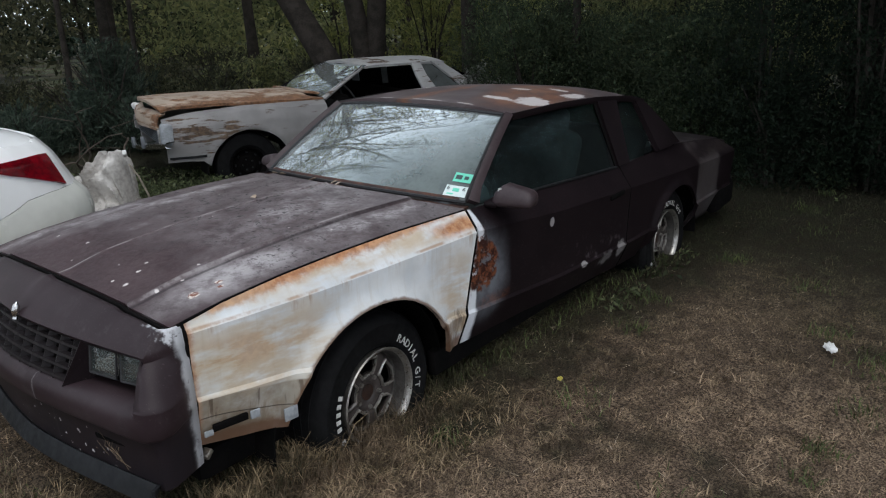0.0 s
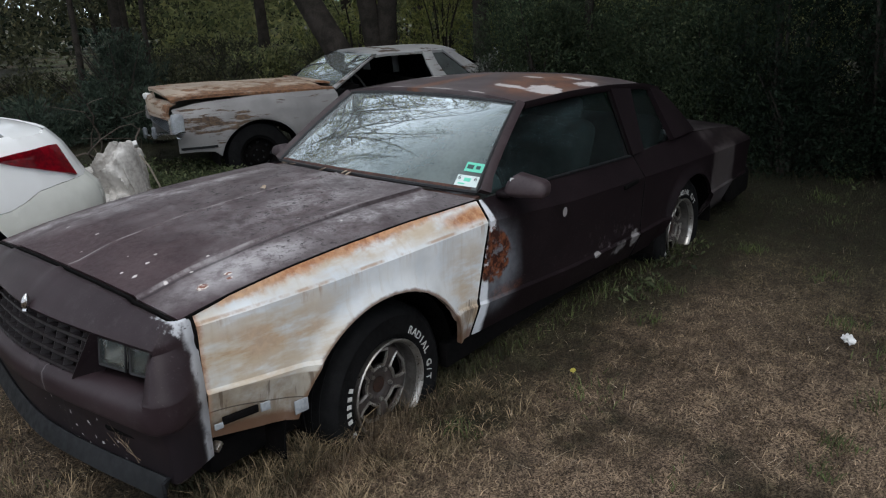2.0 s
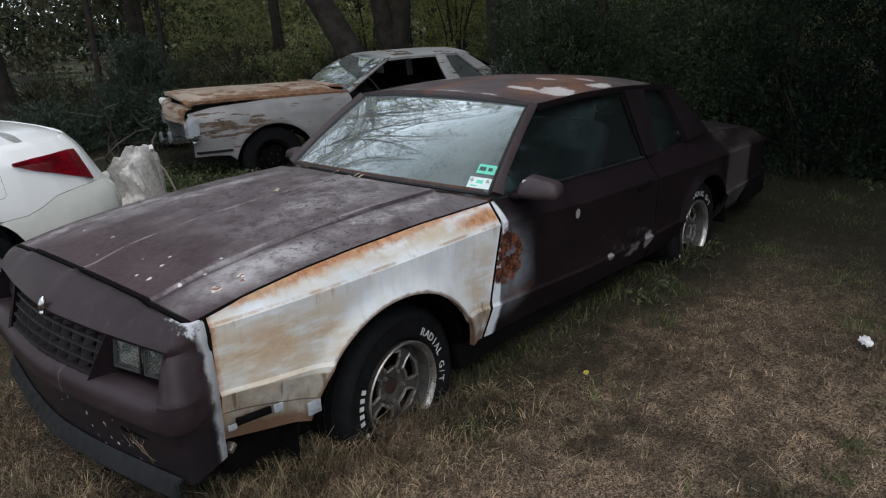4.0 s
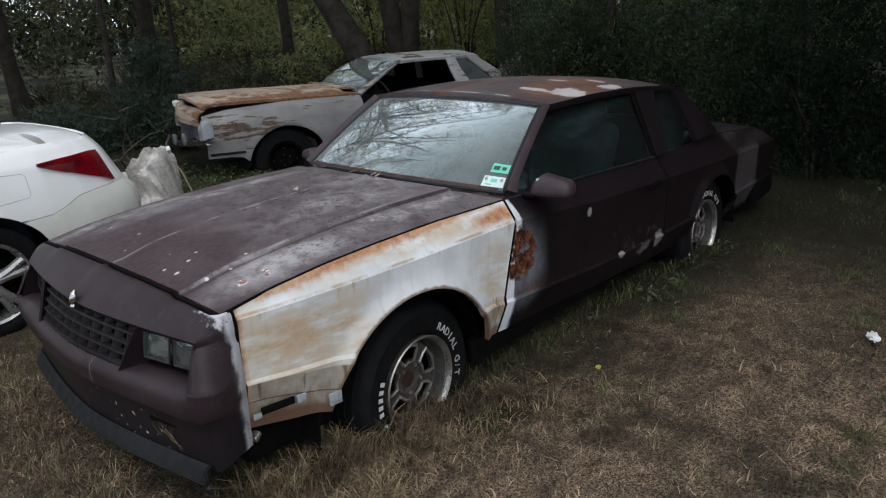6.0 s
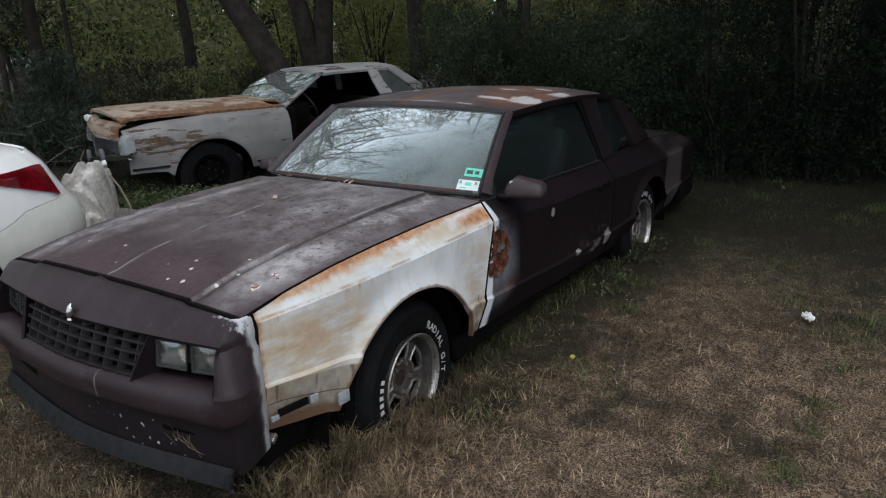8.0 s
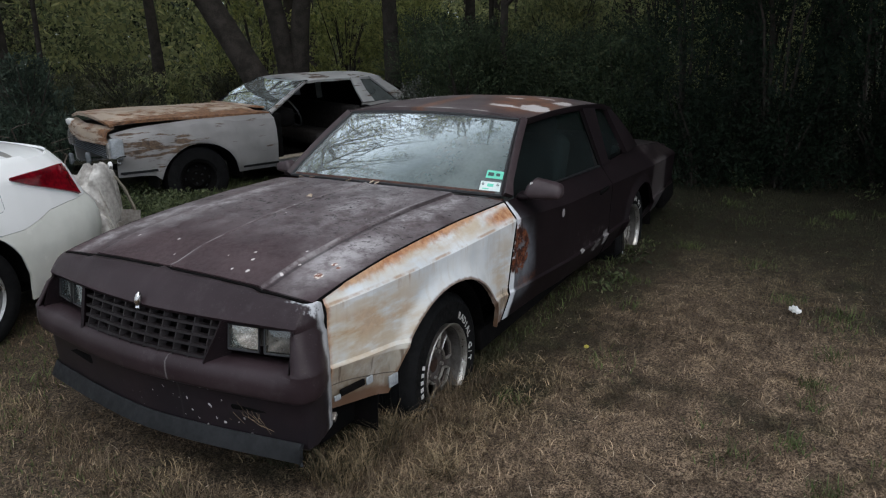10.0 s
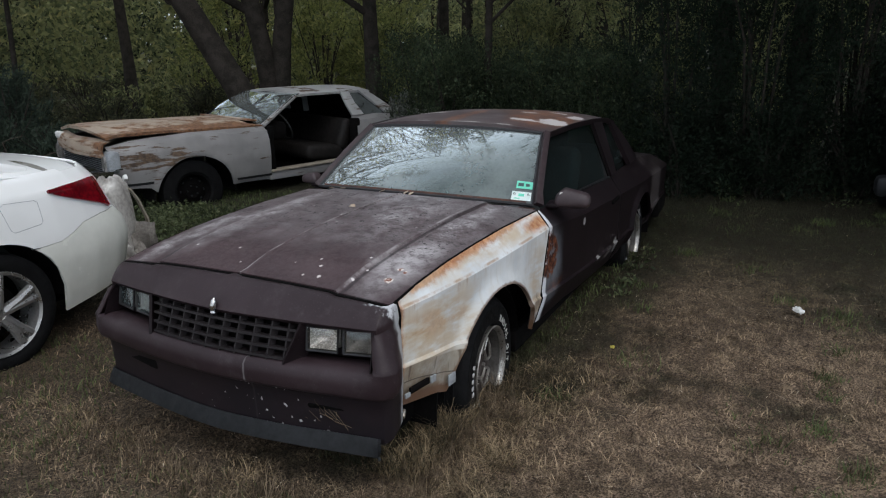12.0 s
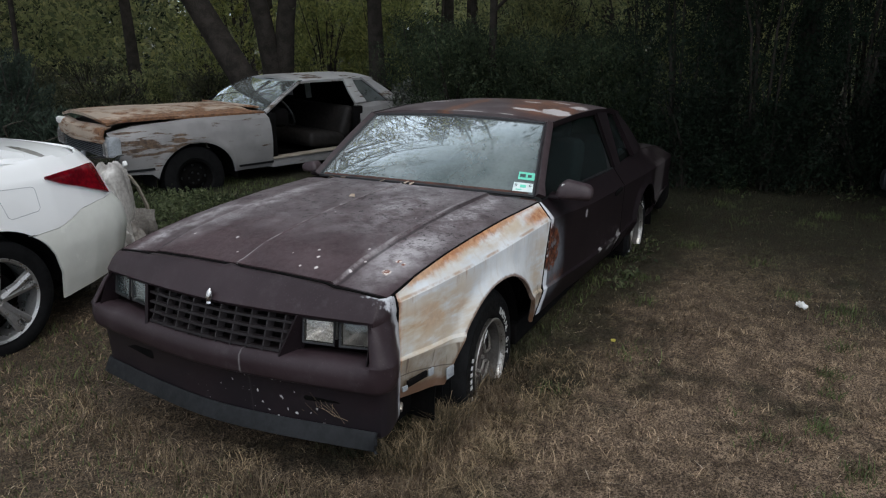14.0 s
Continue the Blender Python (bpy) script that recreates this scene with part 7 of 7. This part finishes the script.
for x, y, h, s in ((-9.4, -10.4, 1.5, 1.3), (-7.4, -10.2, 0.9, 1.1), (-10.6, -3.2, 2.6, 1.2), (-12.2, -4.2, 2.8, 1.3), (-9.4, -2.6, 2.4, 1.1), (-9.8, -1.0, 3.0, 1.2), (-10.8, 0.4, 3.4, 1.3), (-9.6, 1.8, 3.4, 1.2), (-11.6, -1.8, 3.6, 1.4), (-13.0, -0.4, 4.2, 1.6), (-12.6, 2.0, 4.2, 1.6), (-13.6, -3.4, 4.0, 1.6)):
    shrub((x, y), h, s, M_LEAF_TREE, "loose olive-green woodland shrub", 90, 56, 0.085, 8, "woodland shrubs")

shrub((-5.75, -3.12), 0.98, 0.36, M_LEAF_PALE, "pale dry brush heaped behind the wreck", 70, 40, 0.06, 12, "", "dry_brush")

for x, y, h, s in ((-6.2, -9.6, 0.8, 0.9), (-5.2, -10.6, 0.75, 1.0), (-4.4, -11.8, 0.7, 1.0), (-6.4, -12.4, 0.9, 1.1), (-8.2, -12.8, 1.1, 1.2), (-4.0, -13.6, 0.6, 1.0), (-7.8, -8.8, 0.9, 0.8), (-5.6, -8.4, 0.55, 0.7)):
    shrub((x, y), h, s, M_LEAF_OLIVE, "low tangled olive undergrowth at the wood's edge", 80, 34, 0.08, 14, "undergrowth")

# far woods: masses of foliage round the clearing, duskier towards the open side by leaf colour alone
for from_, to, count, material, label in ((196, 241, 280, M_LEAF_TREE, "far wall of dim autumn woodland foliage"), (239, 300, 210, M_LEAF_OLIVE, "far wall of dusky olive woodland foliage"), (150, 197, 160, M_LEAF_DARK, "far wall of dark foliage behind the hedge")):
    pts = []
    for k in range(count):
        a = rng.uniform(radians(from_), radians(to))
        d = rng.uniform(20, 44)
        x, y = 1.5 + d * math.cos(a), 1.5 + d * math.sin(a)
        low = 0.3 + 1.5 * rng.uniform(0, 1) if k % 5 == 0 else 2.3 + 6.0 * rng.uniform(0, 1) ** 1.6
        pts.append(clumps((x, y, low), (1.8, 1.8, 1.2), 9, 46, 0.28))
    tagged(leaf_mesh("far_woods", np.concatenate(pts), 0.205, material, None, label), "", "woods", kind="stuff")
pts = []
for k in range(420):
    a = rng.uniform(radians(150), radians(300))
    d = rng.uniform(34, 48)
    pts.append(clumps((1.5 + d * math.cos(a), 1.5 + d * math.sin(a), 0.3 + 4.5 * rng.uniform(0, 1)), (2.4, 2.4, 1.6), 9, 12, 0.4))
tagged(leaf_mesh("far_thicket", np.concatenate(pts), 0.6, M_LEAF_DARK, None, "dark thicket deep inside the far woods"), "", "woods", kind="stuff")

# weeds round the wreck and along the coupe
pts = []
for k in range(150):
    x, y = rng.uniform(-2.5, -0.9), rng.uniform(-4.15, -2.5)
    h = rng.uniform(0.05, 0.17) if x < -1.6 else rng.uniform(0.10, 0.32)
    pts.append(np.array((x, y, ground_z(x, y))) + np.stack([rng.normal(size=40) * 0.07, rng.normal(size=40) * 0.07, rng.uniform(0.1, 1.0, 40) * h], 1))
for k in range(150):
    x, y = rng.uniform(-2.7, -0.2), rng.uniform(-5.6, -3.2)
    h = rng.uniform(0.05, 0.36) if x > -1.7 else rng.uniform(0.03, 0.12)
    pts.append(np.array((x, y, ground_z(x, y))) + np.stack([rng.normal(size=40) * 0.07, rng.normal(size=40) * 0.07, rng.uniform(0.1, 1.0, 40) * h], 1))
for k in range(14):
    x, y = rng.uniform(-2.7, -1.6), rng.uniform(0.82, 0.95)
    h = rng.uniform(0.03, 0.09)
    pts.append(np.array((x, y, ground_z(x, y))) + np.stack([rng.normal(size=14) * 0.04, rng.normal(size=14) * 0.04, rng.uniform(0.1, 1.0, 14) * h], 1))
for k in range(16):
    x, y = rng.uniform(-5.5, -4.7), rng.uniform(0.2, 3.6)
    h = rng.uniform(0.06, 0.25)
    pts.append(np.array((x, y, ground_z(x, y))) + np.stack([rng.normal(size=16) * 0.06, rng.normal(size=16) * 0.06, rng.uniform(0.1, 1.0, 16) * h], 1))
tagged(leaf_mesh("weeds", np.concatenate(pts), 0.042, M_LEAF_WEED, None, "fresh green weeds growing round the parked cars", 0.4), "", "weeds", kind="stuff")

# dead branches by the wreck's nose
for k in range(9):
    p = Vector((rng.uniform(-2.2, -0.4), rng.uniform(-6.4, -5.0), 0.05))
    d = Vector((rng.uniform(-0.6, 0.6), rng.uniform(-0.6, 0.6), rng.uniform(0.5, 1.0)))
    path = [p.copy()]
    for q in range(7):
        d = (d + Vector((rng.normal() * 0.35, rng.normal() * 0.35, -0.16 + rng.normal() * 0.2))).normalized()
        p = p + d * rng.uniform(0.10, 0.19)
        path.append(Vector((p.x, p.y, max(p.z, 0.05))))
    side = [path[3], path[3] + Vector((rng.normal() * 0.15, rng.normal() * 0.15, 0.16)), path[3] + Vector((rng.normal() * 0.25, rng.normal() * 0.25, 0.26))]
    br = mesh_object("dead_branch", *joined([tube(path, [0.014 - 0.0016 * q for q in range(8)], 6), tube(side, [0.007, 0.005, 0.002], 5)]), M_TWIG, None, "bare grey dead branch arching over the brush")
    tagged(br, "", "branch", "dead branches")

# ---- the mown grass ----


def blades(name, roots, height, width, bend, material, label, category, rise=1.0):
    """Grass blades, two faces each."""
    n = len(roots)
    a = rng.uniform(0, 2 * math.pi, n)
    side = np.stack([np.cos(a), np.sin(a), np.zeros(n)], 1)
    b = rng.uniform(0, 2 * math.pi, n)
    lean = np.stack([np.cos(b), np.sin(b), np.zeros(n)], 1) * (rng.uniform(0.2, 1.0, n) * bend)[:, None]
    tuft = np.array([0.55 + 1.1 * abs(noise.noise((p[0] * 4.5, p[1] * 4.5, 2.0))) + 0.5 * abs(noise.noise((p[0] * 1.3, p[1] * 1.3, 7.0))) for p in roots])
    h = (height * tuft * rng.uniform(0.45, 1.3, n))[:, None]
    w = (width * rng.uniform(0.6, 1.3, n))[:, None]
    up = np.array((0, 0, rise))
    v = np.stack([roots - side * w, roots + side * w, roots + side * w * 0.7 + (up * 0.6 + lean * 0.35) * h, roots - side * w * 0.7 + (up * 0.6 + lean * 0.35) * h, roots + (up * 0.85 + lean) * h], 1).reshape(-1, 3)
    me = bpy.data.meshes.new(name)
    me.vertices.add(5 * n)
    me.vertices.foreach_set("co", v.ravel())
    base = np.arange(n)[:, None] * 5
    idx = (base + np.array([[0, 1, 2, 3, 3, 2, 4]])).ravel()
    me.loops.add(7 * n)
    me.loops.foreach_set("vertex_index", idx)
    me.polygons.add(2 * n)
    starts = (np.arange(n)[:, None] * 7 + np.array([[0, 4]])).ravel()
    me.polygons.foreach_set("loop_start", starts)
    me.update(calc_edges=True)
    me.materials.append(material)
    return tagged(new(name, me), label, category, kind="stuff")


def lawn_roots(n, near, far, power):
    """Places over the lawn before the walk, thinning with distance."""
    a = rng.uniform(radians(135), radians(300), n)
    d = near + (far - near) * rng.uniform(0, 1, n) ** power
    x, y = 2.6 + d * np.cos(a), 2.4 + d * np.sin(a)
    keep = ~((x > -3.7) & (x < 0.85) & (np.abs(y) < 0.60)) & ~((x > -0.1) & (y < -1.8) & (y > -3.3))
    x, y = x[keep], y[keep]
    z = np.array([ground_z(p, q) for p, q in zip(x, y)]) - 0.004
    return np.stack([x, y, z], 1)


def patch_roots(n, x0, x1, y0, y1):
    """Even places over a stretch of lawn, less what the coupe covers."""
    x, y = rng.uniform(x0, x1, n), rng.uniform(y0, y1, n)
    keep = ~((x > -3.7) & (x < 0.70) & (y < 0.50) & (y > -0.66))
    x, y = x[keep], y[keep]
    return np.stack([x, y, np.array([ground_z(p, q) for p, q in zip(x, y)]) - 0.004], 1)


near = patch_roots(500000, -5.4, 2.3, -2.4, 4.0)
keep = rng.uniform(0, 1, len(near)) < np.clip(1.25 - np.hypot(near[:, 0] - 0.9, near[:, 1] - 1.6) / 5.2, 0.12, 1.0)
near = near[keep & ((near[:, 1] > 0.50) | (near[:, 0] > 0.70) | ((near[:, 1] < -0.72) & (near[:, 0] > -2.0)))]
blades("lawn_grass", near[::5], 0.028, 0.0020, 1.3, M_BLADE, "short dry lawn grass with green tufts", "grass")
blades("matted_straw", near, 0.036, 0.0022, 1.4, M_BLADE, "flattened dry straw matted over the lawn", "grass", 0.28)
blades("side_grass", lawn_roots(60000, 0.7, 7.5, 0.85), 0.06, 0.0024, 1.2, M_BLADE, "rough grass between the parked cars", "grass", 0.6)
blades("far_lawn_grass", lawn_roots(42000, 6.5, 14, 0.9), 0.042, 0.004, 1.0, M_BLADE, "thin grass running back to the hedge and woods", "grass")
blades("loose_straw", near[rng.integers(0, len(near), 3600)] + np.array((0, 0, 0.010)), 0.08, 0.0011, 1.5, M_STRAW, "loose pale straw scattered on the lawn", "grass", 0.12)
r = []
for k in range(75):
    if k % 3 == 0:
        x, y = rng.uniform(-1.0, 1.4), rng.uniform(1.7, 2.9)
    else:
        x, y = rng.uniform(-5.0, 1.6), rng.uniform(0.95, 3.8)
    q = rng.normal(size=(int(rng.uniform(30, 110)), 2)) * rng.uniform(0.03, 0.09)
    r += [(x + a, y + b, ground_z(x + a, y + b) - 0.004) for a, b in q]
for k in range(2800):
    x, y = (rng.uniform(0.4, 2.2), rng.uniform(-2.1, -0.75)) if k % 3 else (rng.uniform(1.05, 1.9), rng.uniform(-0.9, 0.9))
    r.append((x, y, ground_z(x, y) - 0.004))
for k in range(450):
    x, y = rng.uniform(-2.7, -0.5), rng.uniform(0.66, 0.82)
    r.append((x, y, ground_z(x, y) - 0.004))
for k in range(11000):
    x, y = rng.uniform(-3.8, -0.2), rng.uniform(-5.4, -1.9)
    r.append((x, y, ground_z(x, y) - 0.004))
blades("green_tufts", np.array(r), 0.058, 0.0024, 1.1, M_TUFT, "scattered tufts of fresh green grass", "grass")
r = []
for k in range(2600):
    if k % 2:
        t = rng.uniform(0, 1)
        x, y = 1.0 - 1.1 * t + rng.normal() * 0.10, 0.80 + rng.normal() * 0.06
    else:
        y = rng.uniform(-0.9, 0.95)
        x = 1.10 - 0.14 * abs(y) + abs(rng.normal()) * 0.14
    r.append((x, y, ground_z(x, y) - 0.004))
blades("long_straw", np.array(r), 0.10, 0.0016, 1.2, M_WISP, "long dry straw caught round wheels and bumper", "grass")

r = []
for k in range(5200):
    x, y = rng.uniform(-0.9, 0.82), rng.uniform(0.30, 0.80)
    if math.hypot(x, y - 0.62) > 0.30:
        r.append((x, y, ground_z(x, y) - 0.004))
blades("sill_grass", np.array(r), 0.085, 0.0022, 0.9, M_SHADEGRASS, "uncut grass standing under the coupe's sill", "grass")
r = []
for k in range(1500):
    x, y = rng.uniform(0.26, 0.84), rng.uniform(0.62, 0.80)
    r.append((x, y, ground_z(x, y) - 0.004))
blades("fender_grass", np.array(r), 0.12, 0.0019, 1.1, M_ROUGH, "taller grass grown up under the white fender", "grass")
r = []
for k in range(60):
    x, y = (rng.uniform(1.12, 2.3), rng.uniform(-1.5, 1.3)) if k % 3 else (rng.uniform(0.3, 1.0), rng.uniform(0.78, 1.1))
    q = rng.normal(size=(int(rng.uniform(25, 60)), 2)) * rng.uniform(0.03, 0.08)
    r += [(x + a, y + b, ground_z(x + a, y + b) - 0.004) for a, b in q]
for k in range(34):
    x, y = rng.uniform(-0.42, 0.30), rng.uniform(0.80, 0.98)
    q = rng.normal(size=(46, 2)) * 0.045
    r += [(x + a, max(y + b, 0.775), ground_z(x + a, y + b) - 0.004) for a, b in q]
blades("straw_tufts", np.array(r), 0.085, 0.0016, 1.6, M_BLADE, "straw tufts flattened before the coupe's nose", "grass", 0.45)

r = []
for k in range(190):
    x, y = (rng.uniform(1.0, 2.5), rng.uniform(-2.0, 1.7)) if k % 3 else (rng.uniform(-0.4, 1.1), rng.uniform(0.84, 1.12))
    q = rng.normal(size=(int(rng.uniform(30, 90)), 2)) * rng.uniform(0.03, 0.10)
    r += [(x + a, y + b, ground_z(x + a, y + b) - 0.004) for a, b in q]
blades("rough_grass", np.array(r), 0.066, 0.0018, 1.5, M_ROUGH, "rough uneven grass clumps before the coupe's nose", "grass", 0.7)

# ---- litter ----
bm = bmesh.new()
bmesh.ops.create_icosphere(bm, subdivisions=3, radius=1.0)
for v in bm.verts:
    p = v.co.copy()
    k = 1 + 0.55 * noise.noise(p * 2.3) + 0.35 * noise.noise(p * 5.0)
    v.co = (p.x * 0.046 * k, p.y * 0.024 * k, max(p.z, -0.5) * 0.016 * k + 0.008)
lit = part("crumpled_paper", bm, M_PAPER, None, "scrap of crumpled white paper on the grass")
lit.matrix_world = pose(-1.70, 2.015, 0.04, 0, 0, 30)
tagged(lit, "", "litter")


def fallen_leaf(at, size, material, label, turn=(0, 0, 0)):
    rows = [[(size * u, size * 0.5 * v * math.sin(math.pi * (0.08 + 0.84 * (u + 0.5))), 0.12 * size * v * v + 0.1 * size * u * u) for v in (-1, -0.5, 0, 0.5, 1)] for u in np.linspace(-0.5, 0.5, 7)]
    ob = panel("fallen_leaf", rows, material, None, 0.0012, label)
    ob.matrix_world = pose(*at, *turn)
    tagged(ob, "", "leaf")


fallen_leaf((-0.716, 1.152, 0.035), 0.026, M_YLEAF, "small yellow leaf lying on the grass", (10, 15, 40))
fallen_leaf((-0.053, -0.038, 0.842), 0.036, M_DRYLEAF, "curled dry leaf lying on the hood", (35, 10, 70))
for y, dx in ((-0.42, 0.0), (-0.12, 0.004), (0.03, -0.006), (0.07, 0.006), (-0.52, 0.0)):
    fallen_leaf((-0.465 - 0.135 * (y / 0.7) ** 2 + dx, y, 0.842 - 0.05 * (y / 0.7) ** 2), 0.032, M_DRYLEAF, "bit of dry leaf lodged below the windscreen", (20, 10, 200 * y))
